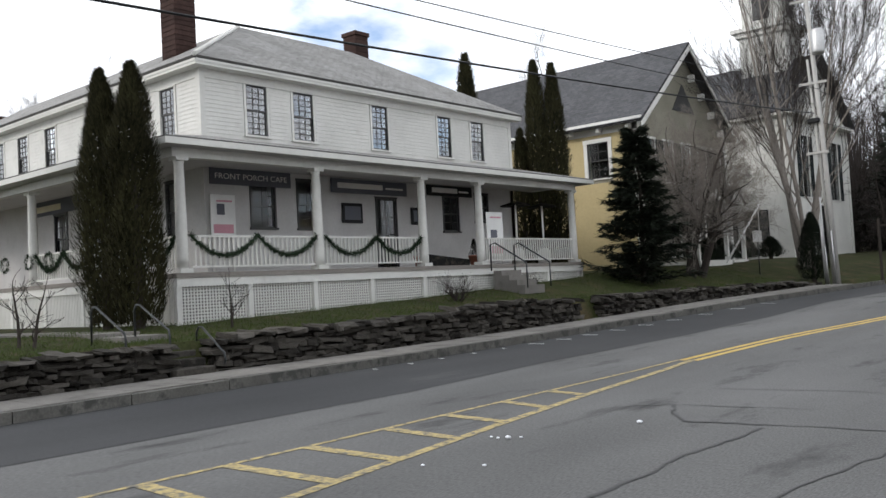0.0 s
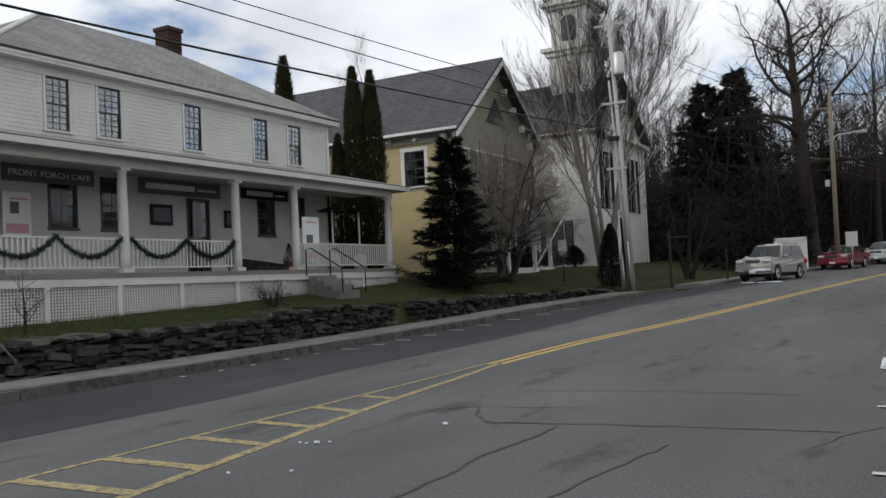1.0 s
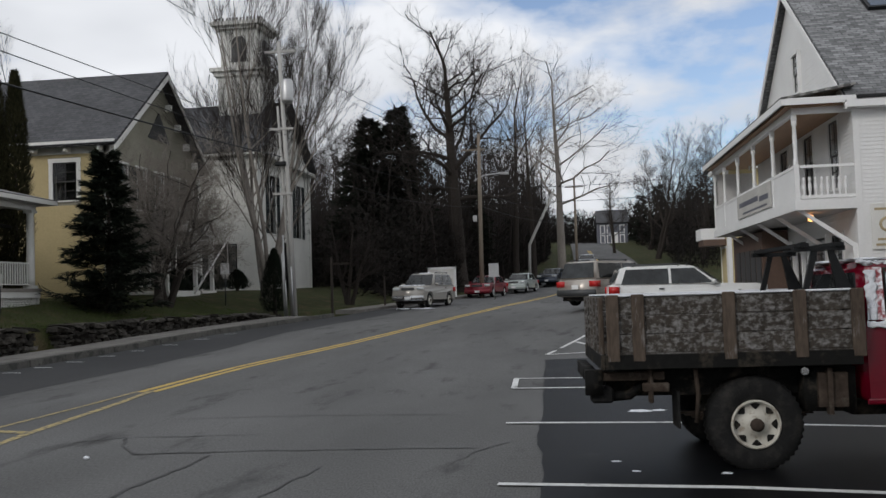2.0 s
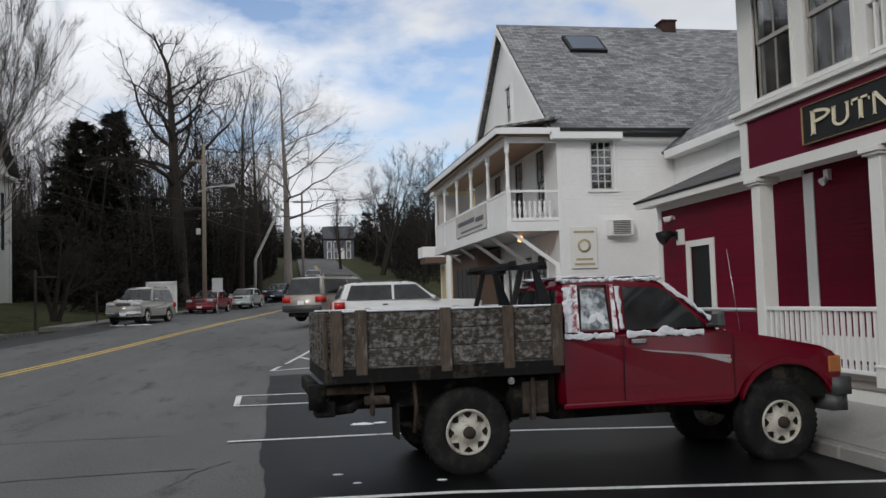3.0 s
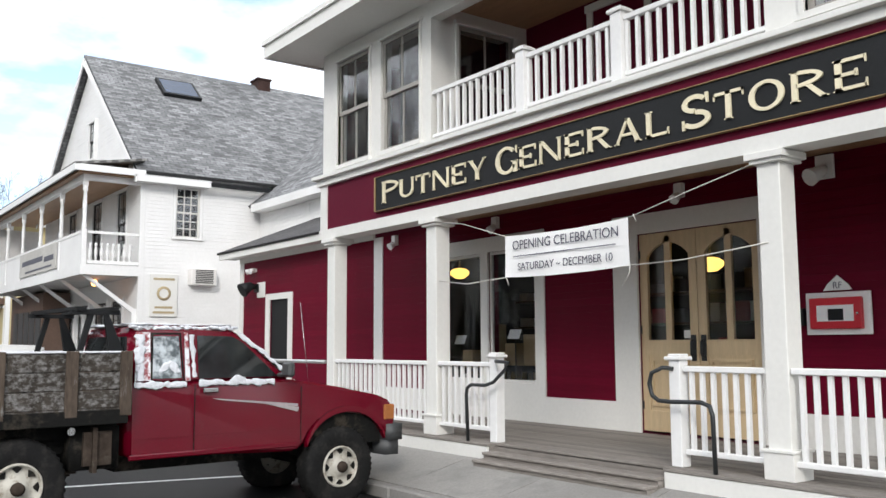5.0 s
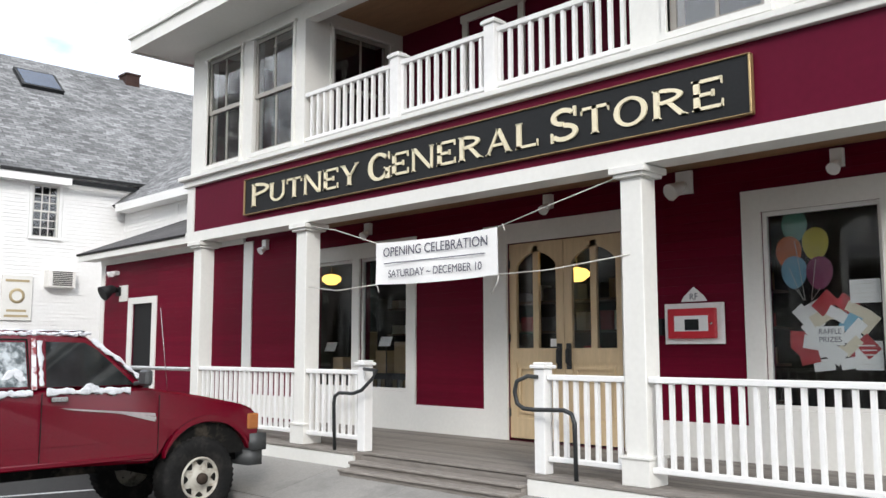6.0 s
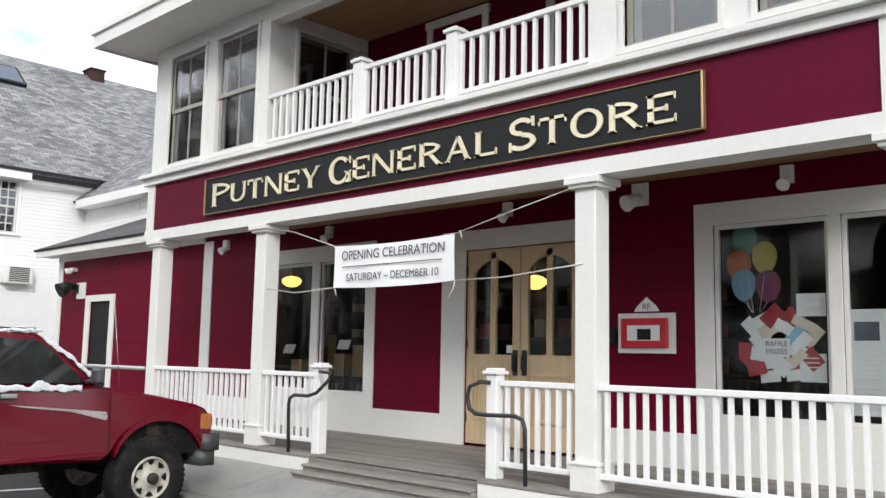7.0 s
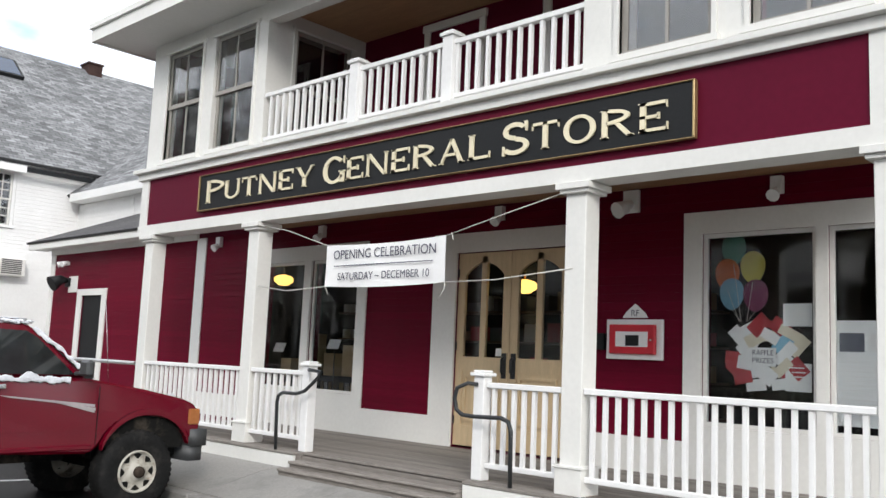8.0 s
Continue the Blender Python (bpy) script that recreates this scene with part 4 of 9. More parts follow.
def build_sign():
    sg = thing("shop_sign", (SF - 0.02, 6.55, 3.5), "long black shop sign with gold frame and raised gold letters", "sign")
    y0, y1, z0, z1 = 2.795, 10.285, 3.502, 3.985
    part("board", boxes((SF - 0.045, SF - 0.004, y0, y1, z0, z1)), BLACK, sg)
    part("frame", boxes((SF - 0.065, SF - 0.004, y0 - 0.02, y1 + 0.02, z1, z1 + 0.011), (SF - 0.065, SF - 0.004, y0 - 0.02, y1 + 0.02, z0 - 0.011, z0), (SF - 0.065, SF - 0.004, y0 - 0.02, y0, z0, z1), (SF - 0.065, SF - 0.004, y1, y1 + 0.02, z0, z1), bevel=0.004), GOLD, sg)
    # first letters larger than the rest
    for big, rest, ya, yb, yc in (("P", "UTNEY", 10.1, 9.65, 7.76), ("G", "ENERAL", 7.57, 7.15, 4.98), ("S", "TORE", 4.83, 4.46, 3.02)):
        carved(big, sg, ya, yb + 0.03, 3.585, 0.32)
        k = len(rest)
        widths = [GLYPH_W[c] for c in rest]
        unit = (yb - yc - 0.055 * (k - 1)) / sum(widths)
        y = yb
        for c, w in zip(rest, widths):
            carved(c, sg, y, y - w * unit, 3.6, 0.26)
            y -= w * unit + 0.055


GLYPH_W = {"P": 0.85, "U": 1.0, "T": 0.95, "N": 1.05, "E": 0.85, "Y": 1.0, "G": 1.0, "R": 1.0, "A": 1.05, "L": 0.85, "S": 0.85, "O": 1.05}


def carved(ch, parent, y0, y1, z, h):
    """A raised roman capital with serifs, from y0 (its left) to y1, h high."""
    bm, w = bmesh.new(), y0 - y1
    x, d = SF - 0.046, 0.02
    th, tn, sr = h * 0.21, h * 0.11, h * 0.055

    def quad(*pts):
        prism(bm, [(x, y0 - px, z + pz) for px, pz in pts], (-d, 0, 0))

    def bar(px0, px1, pz0, pz1):
        quad((px0, pz0), (px1, pz0), (px1, pz1), (px0, pz1))

    def stem(px, t=th, low=True, high=True):
        bar(px, px + t, 0, h)
        for on, pz in ((low, 0), (high, h - sr * 0.8)):
            if on:
                quad((px - sr, pz), (px + t + sr, pz), (px + t + sr, pz + sr * 0.8), (px - sr, pz + sr * 0.8))

    def bow(cx, cz, rx, rz, a0, a1, heavy=th, light=tn, n=16):
        for i in range(n):
            pts = []
            for a, inner in ((a0 + (a1 - a0) * i / n, 0), (a0 + (a1 - a0) * (i + 1) / n, 0), (a0 + (a1 - a0) * (i + 1) / n, 1), (a0 + (a1 - a0) * i / n, 1)):
                t = light + (heavy - light) * abs(math.cos(a)) ** 1.5
                r0, r1 = (rx, rz) if not inner else (rx - t, rz - min(t, light + (heavy - light) * 0.25))
                pts.append((cx + r0 * math.cos(a), cz + r1 * math.sin(a)))
            quad(*pts)
    m = sr
    if ch in "PR":
        stem(m)
        bow(m + th * 0.8, h * 0.73, w - m - th * 0.8 - (0.1 * w if ch == "R" else 0), h * 0.27, -math.pi / 2, math.pi / 2)
        if ch == "R":
            quad((w * 0.42, h * 0.48), (w * 0.42 + th, h * 0.48), (w, 0.0), (w - th * 1.15, 0.0))
            bar(w - th * 0.9, w + sr * 0.6, 0, sr * 0.8)
    elif ch in "EL":
        stem(m)
        bar(m, w - sr * 0.3, 0, tn)
        quad((w - sr * 1.4, 0), (w, 0), (w, h * 0.26), (w - sr * 0.7, h * 0.26))
        if ch == "E":
            bar(m, w - sr, h - tn, h)
            quad((w - sr * 1.6, h), (w - sr * 0.4, h), (w - sr * 0.4, h * 0.76), (w - sr, h * 0.76))
            bar(m, w * 0.68, h * 0.5 - tn / 2, h * 0.5 + tn / 2)
            bar(w * 0.64, w * 0.72, h * 0.4, h * 0.62)
    elif ch == "T":
        stem(w / 2 - th / 2, high=False)
        bar(0, w, h - tn, h)
        quad((0, h), (0, h * 0.74), (sr * 0.6, h * 0.74), (sr * 1.4, h))
        quad((w, h), (w, h * 0.74), (w - sr * 0.6, h * 0.74), (w - sr * 1.4, h))
    elif ch == "U":
        bar(m, m + th, h * 0.35, h), bar(w - m - tn, w - m, h * 0.35, h)
        bar(0, th + 2 * sr, h - sr * 0.8, h), bar(w - tn - 2.6 * sr, w, h - sr * 0.8, h)
        bow(w / 2, h * 0.35, w / 2 - m, h * 0.35, math.pi, math.tau, th * 0.8)
    elif ch == "N":
        stem(m, tn, high=False)
        bar(w - m - tn, w - m, 0, h), bar(w - tn - 2.4 * sr, w, h - sr * 0.8, h)
        quad((0, h), (m + th * 0.9, h), (w - m, 0), (w - m - th * 0.9, 0))
    elif ch == "Y":
        bar(w / 2 - th / 2, w / 2 + th / 2, 0, h * 0.48), bar(w / 2 - th / 2 - sr, w / 2 + th / 2 + sr, 0, sr * 0.8)
        quad((m, h), (m + th, h), (w / 2 + th / 2, h * 0.42), (w / 2 - th / 2, h * 0.42))
        quad((w - m - tn, h), (w - m, h), (w / 2 + th / 2, h * 0.42), (w / 2, h * 0.42))
        bar(0, th + 2 * sr, h - sr * 0.8, h), bar(w - tn - 2.6 * sr, w, h - sr * 0.8, h)
    elif ch == "A":
        quad((sr, 0), (sr + tn, 0), (w / 2 + tn / 2, h), (w / 2 - tn / 2, h))
        quad((w - th - sr, 0), (w - sr, 0), (w / 2 + th * 0.35, h), (w / 2 - th * 0.55, h))
        bar(w * 0.28, w * 0.7, h * 0.3, h * 0.3 + tn)
        bar(0, tn + 2 * sr, 0, sr * 0.8), bar(w - th - 2 * sr, w, 0, sr * 0.8)
    elif ch == "O":
        bow(w / 2, h / 2, w / 2, h / 2 + 0.005, 0, math.tau, n=30)
    elif ch == "G":
        bow(w / 2, h / 2, w / 2, h / 2 + 0.005, 0.75, math.tau - 0.5, n=26)
        bar(w - th - sr * 0.6, w - sr * 0.6, 0.02 * h, h * 0.45), bar(w - th - sr * 2.2, w + sr * 0.4, h * 0.45 - sr * 0.8, h * 0.45)
        quad((w - sr * 1.6, h * 0.98), (w - sr * 0.7, h * 0.98), (w - sr * 0.7, h * 0.7), (w - sr * 1.6, h * 0.78))
    elif ch == "S":
        bow(w * 0.48, h * 0.735, w * 0.43, h * 0.275, 0.45, math.pi * 1.5, th * 0.85, h * 0.135)
        bow(w * 0.5, h * 0.27, w * 0.48, h * 0.275, -math.pi + 0.45, math.pi / 2, th * 0.85, h * 0.135)
        quad((w * 0.82, h), (w * 0.92, h), (w * 0.92, h * 0.7), (w * 0.86, h * 0.7)), quad((w * 0.04, 0), (w * 0.13, 0), (w * 0.1, h * 0.3), (w * 0.04, h * 0.3))
    part("letter", bm, GOLD_PALE, parent)


build_sign()
# ---- white cafe house with wrap-round porch ----
CX, CP, CY, CPY, CF = -20.5, -18.2, 13.86, 11.5, 2.22  # front wall, porch line, side wall, side porch line, porch floor


def build_cafe():
    c = thing("cafe_house", (-27, 20, 1.2), "white two-storey clapboard house with wrap-round porch", "house")
    fr, sd = Plane((CX, 0, 0), (0, 1, 0), (1, 0, 0)), Plane((0, CY, 0), (1, 0, 0), (0, -1, 0))
    y_end, x_end = 27.9, -36.0
    up_f = [(15.36, 16.09), (17.06, 17.84), (20.34, 21.07), (23.6, 24.31), (25.46, 26.19)]
    up_s = [(-22.45, -21.72), (-24.1, -23.37), (-29.5, -28.75), (-31.55, -30.8), (-33.4, -32.7)]
    hf = [(a, b, 6.16, 7.6) for a, b in up_f]
    hs = [(a, b, 6.14, 7.56) for a, b in up_s]
    lo_f = [(15.4, 16.2, 3.53, 4.75), (17.1, 17.85, 3.53, 4.95), (20.37, 21.24, 2.22, 4.55), (23.7, 24.48, 3.52, 4.75), (25.5, 26.2, 3.9, 4.9)]
    lo_s = [(-22.3, -21.5, 3.2, 4.9), (-24.5, -23.7, 3.2, 4.9), (-27.0, -26.2, 2.22, 4.5), (-29.0, -28.2, 3.0, 4.6)]
    w = bmesh.new()
    solid_wall(w, fr, CY, y_end, 1.0, 7.95, hf + lo_f, 0.2)
    solid_wall(w, sd, x_end, CX - 0.2, 1.0, 7.95, hs + lo_s, 0.2)
    box(w, x_end, CX, y_end - 0.2, y_end, 1.0, 7.95), box(w, x_end, x_end + 0.2, CY, y_end, 1.0, 7.95)
    part("wall", w, PORCH_GREY, c, "grey-white porch wall")
    cl = bmesh.new()
    clapboards(cl, fr, CY + 0.14, y_end - 0.14, 5.3, 7.6, [(a - 0.1, b + 0.1, 6.05, 7.7) for a, b in up_f], 0.115)
    clapboards(cl, sd, x_end, CX - 0.14, 5.3, 7.6, [(a - 0.1, b + 0.1, 6.05, 7.66) for a, b in up_s], 0.115)
    tagged(part("clapboard_siding", cl, OLD_WHITE, c, "white lapped boards of the upper storey"), kind="stuff")
    part("corner_board", boxes((CX - 0.14, CX + 0.03, CY - 0.03, CY + 0.14, 5.3, 7.7), (CX - 0.14, CX + 0.03, y_end - 0.14, y_end + 0.03, 5.3, 7.7)), OLD_WHITE, c)
    part("frieze", boxes((CX, CX + 0.035, CY - 0.035, y_end + 0.03, 7.6, 7.85), (x_end, CX, CY - 0.035, CY, 7.6, 7.85), (CX, CX + 0.34, CY - 0.34, y_end + 0.34, 7.85, 7.93),
                          (x_end, CX, CY - 0.34, CY, 7.85, 7.93), (CX + 0.28, CX + 0.36, CY - 0.36, y_end + 0.36, 7.93, 8.08), (x_end, CX + 0.28, CY - 0.36, CY - 0.28, 7.93, 8.08)), OLD_WHITE, c)
    # hipped roof
    e = 0.4
    a, b = Vector((CX + e, CY - e, 8.07)), Vector((CX + e, y_end + e, 8.07))
    d, f = Vector((x_end - 4, y_end + e, 8.07)), Vector((x_end - 4, CY - e, 8.07))
    p, q = Vector((-24.6, 18.3, 10.75)), Vector((-24.6, 23.5, 10.75))
    r, s = Vector((x_end - 4, 18.3, 10.75)), Vector((x_end - 4, 23.5, 10.75))
    rf = bmesh.new()
    for cs in ((a, b, q, p), (f, a, p, r), (b, d, s, q), (p, q, s, r)):
        roof_sheet(rf, cs, 0.1)
    part("roof", rf, OLD_SHINGLE, c, "weathered grey hipped shingle roof")
    part("hip_cap", tube(bmesh.new(), (a + Vector((0, 0, 0.02)), p + Vector((0, 0, 0.02))), 0.07, 6), OLD_WHITE, c)
    for (x, y, z0, z1, hw) in ((-24.2, 15.7, 9.0, 12.4, 0.38), (-25.0, 24.2, 10.4, 11.75, 0.34)):
        ch = part("chimney", boxes((x - hw + 0.02, x + hw - 0.02, y - hw + 0.02, y + hw - 0.02, z0, z1 - 0.2)), BRICK_RED, c, "red brick chimney")
        z, k = z0, 0
        for row in range(int((z1 - z0) / 0.16)):
            g = 0.0 if row < (z1 - z0) / 0.16 - 2 else 0.05
            part("brick_course", boxes((x - hw - g, x + hw + g, y - hw - g, y + hw + g, z + 0.01, z + 0.15)), BRICK_RED, ch)
            z += 0.16
    for y0, y1 in up_f:
        window(c, (CX, (y0 + y1) / 2, 6.16), "+x", y1 - y0, 1.44, 3, 4, OLD_WHITE, DARK_FRAME, casing=0.08, muntin=0.03, sash=0.05, glazing=OLD_GLASS)
    for x0, x1 in up_s:
        window(c, ((x0 + x1) / 2, CY, 6.14), "-y", x1 - x0, 1.42, 3, 4, OLD_WHITE, DARK_FRAME, casing=0.08, muntin=0.03, sash=0.05, glazing=OLD_GLASS)
    for y0, y1, z0, z1 in lo_f:
        window(c, (CX, (y0 + y1) / 2, z0), "+x", y1 - y0, z1 - z0, 2, 2, DARK_FRAME, DARK_FRAME, casing=0.06, muntin=0.025, glazing=CLEAR_GLASS, name="window" if z0 > 3 else "entrance_door")
    for x0, x1, z0, z1 in lo_s:
        window(c, ((x0 + x1) / 2, CY, z0), "-y", x1 - x0, z1 - z0, 2, 2, DARK_FRAME, DARK_FRAME, casing=0.06, muntin=0.025, name="window" if z0 > 2.5 else "entrance_door")
    # porch roof, beam, floor
    pr = bmesh.new()
    o = 0.55
    A, B = Vector((CP + o, CPY - o, 5.32)), Vector((CP + o, 29.2, 5.32))
    C, D = Vector((CX, 29.2, 6.0)), Vector((CX, CY, 6.0))
    E, F = Vector((x_end, CPY - o, 5.32)), Vector((x_end, CY, 6.0))
    roof_sheet(pr, (A, B, C, D), 0.06), roof_sheet(pr, (E, A, D, F), 0.06)
    part("porch_roof", pr, OLD_SHINGLE, c)
    part("porch_fascia", boxes((CP + o - 0.05, CP + o, CPY - o, 29.2, 5.14, 5.29), (x_end, CP + o - 0.05, CPY - o, CPY - o + 0.05, 5.14, 5.29),
                               (CP - 0.12, CP + 0.12, CPY - 0.12, 28.55, 4.92, 5.14), (x_end, CP - 0.12, CPY - 0.12, CPY + 0.12, 4.92, 5.14),
                               (CX, CP + 0.5, 29.1, 29.18, 5.14, 5.29)), OLD_WHITE, c)
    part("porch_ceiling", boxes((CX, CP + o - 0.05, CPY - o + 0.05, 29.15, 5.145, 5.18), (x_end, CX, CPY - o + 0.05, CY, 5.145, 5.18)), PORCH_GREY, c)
    part("porch_deck", boxes((CX, CP + 0.16, CPY - 0.16, 28.8, 2.1, 2.22), (x_end, CX, CPY - 0.16, CY, 2.1, 2.22)), DECK, c)
    part("skirt_board", boxes((CP + 0.1, CP + 0.14, CPY - 0.14, 28.75, 1.9, 2.1), (x_end, CP + 0.1, CPY - 0.14, CPY - 0.1, 1.9, 2.1), (CP - 0.6, CP + 0.1, 28.71, 28.75, 1.2, 2.1), (CX, CP - 0.6, 28.7, 28.74, 1.2, 2.1)), OLD_WHITE, c)
    # lattice skirt, panel by panel
    ys = [CPY - 0.1, 13.4, 15.5, 17.6, 19.8, 21.9, 24.0, 26.4, 28.6]
    me_slat = shared(("lattice_slat", 1), lambda: boxes((-0.012, 0.012, -0.014, 0.014, 0, 1.1)), OLD_WHITE)
    for y0, y1 in zip(ys, ys[1:]):
        zg = land(CP + 0.3, y0)
        if zg > 1.85:
            continue
        bm = bmesh.new()
        box(bm, CP + 0.06, CP + 0.16, y0 - 0.07, y0 + 0.07, 0.9, 1.9)
        box(bm, CP + 0.02, CP + 0.05, y0, y1, 0.9, 1.0)
        z = 0.95
        while z < 1.9:
            box(bm, CP + 0.052, CP + 0.064, y0, y1, z, z + 0.035)
            z += 0.075
        y = y0
        while y < y1:
            box(bm, CP + 0.066, CP + 0.078, y, y + 0.04, 0.9, 1.9)
            y += 0.085
        part("lattice_panel", bm, OLD_WHITE, c, "white wooden lattice panel")
    # Near-black sheets behind the lattice, standing in for the shade under the porch.
    part("void", boxes((CP - 0.1, CP - 0.05, CPY, 28.6, 0.8, 2.1), (x_end, CP - 0.1, CPY, CPY + 0.05, 0.8, 2.1)), ROOM_SHADE, c)
    x = -18.3
    while x > -31:
        bm = boxes((x - 2.0, x, CPY - 0.09, CPY - 0.06, 0.8, 1.9), (x - 0.07, x + 0.07, CPY - 0.15, CPY - 0.05, 0.8, 1.95))
        k = x - 2
        while k < x:
            box(bm, k, k + 0.04, CPY - 0.11, CPY - 0.09, 0.8, 1.9)
            k += 0.085
        part("lattice_panel", bm, OLD_WHITE, c, "white wooden lattice panel")
        x -= 2.1
    # columns
    def column(x, y):
        bm = lathe(bmesh.new(), (x, y, 0), ((0.0, 2.32), (0.135, 2.32), (0.14, 2.6), (0.135, 3.4), (0.115, 4.78), (0.13, 4.8), (0.13, 4.84), (0.0, 4.84)), 16)
        box(bm, x - 0.17, x + 0.17, y - 0.17, y + 0.17, 2.22, 2.32), box(bm, x - 0.16, x + 0.16, y - 0.16, y + 0.16, 4.84, 4.92)
        part("column", bm, OLD_WHITE, c)
    for y in (11.62, 15.8, 20.0, 22.78, 28.4):
        column(CP, y)
    for x in (-25.75, -29.5, -33.2):
        column(x, 11.62)
    # railings
    for (x0, y0), (x1, y1) in (((CP, 11.9), (CP, 15.6)), ((CP, 16.0), (CP, 19.8)), ((CP, 23.0), (CP, 28.25)), ((-25.55, 11.62), (-21.9, 11.62)), ((-21.8, 11.62), (-18.4, 11.62))):
        t = 0.03
        bm = boxes((min(x0, x1) - t, max(x0, x1) + t, min(y0, y1) - t, max(y0, y1) + t, 3.06, 3.11), (min(x0, x1) - t, max(x0, x1) + t, min(y0, y1) - t, max(y0, y1) + t, 2.34, 2.38))
        r = part("porch_rail", bm, OLD_WHITE, c)
        baluster_row(r, (x0, y0), (x1, y1), 2.38, 3.06, 0.135, OLD_WHITE, 0.02)
    # boards with writing on the porch wall
    for y0, y1, z0, z1, words in ((14.02, 16.8, 4.7, 5.14, "FRONT PORCH CAFE"), (18.4, 21.78, 4.66, 5.1, None), (22.82, 25.26, 4.76, 5.12, None)):
        b = part("name_board", boxes((CX + 0.02, CX + 0.06, y0, y1, z0, z1)), BLACK if words is None and y0 > 22 else SIGN_GREY, c, "dark painted name board")
        if words:
            letters(words, 0.22, SIGN_PALE, b, (CX + 0.065, (y0 + y1) / 2, (z0 + z1) / 2), "+x", 0.004, width=y1 - y0 - 0.3)
        else:
            part("writing_bar", boxes((CX + 0.06, CX + 0.066, y0 + 0.25, y0 + (y1 - y0) * 0.66, (z0 + z1) / 2 - 0.07, (z0 + z1) / 2 + 0.1)), SIGN_PALE, b)
            part("writing_bar", boxes((CX + 0.06, CX + 0.066, y0 + (y1 - y0) * 0.7, y1 - 0.2, (z0 + z1) / 2 - 0.04, (z0 + z1) / 2 + 0.02)), SIGN_PALE, b)
    for x0, x1 in ((-24.9, -22.8), (-30.4, -27.3)):
        b = part("name_board", boxes((x0, x1, CY - 0.06, CY - 0.02, 4.66, 5.14)), SIGN_GREY, c, "dark painted name board")
        part("writing_bar", boxes((x0 + 0.1, x0 + (x1 - x0) * 0.62, CY - 0.066, CY - 0.06, 4.78, 4.98)), GOLD_PALE, b)
    for y0, y1, z0, z1 in ((18.8, 19.68, 3.72, 4.35), (21.95, 22.5, 3.72, 4.3)):
        b = part("notice_board", boxes((CX + 0.02, CX + 0.07, y0, y1, z0, z1), bevel=0.015), BLACK, c, "small dark notice board")
        part("panel", boxes((CX + 0.07, CX + 0.074, y0 + 0.1, y1 - 0.1, z0 + 0.1, z1 - 0.1)), SIGN_GREY, b)
    return c


SIGN_GREY = surface("slate_grey_sign", (0.11, 0.115, 0.14), 0.6, grain=20, vary=0.06)
SIGN_PALE = surface("pale_sign_letters", (0.75, 0.73, 0.7), 0.6, grain=20, vary=0.05)
CAFE = build_cafe()
# ---- white jewellery shop with gallery ----
TAN_PRINT = surface("tan_print", (0.42, 0.34, 0.2), 0.6, grain=20, vary=0.1)


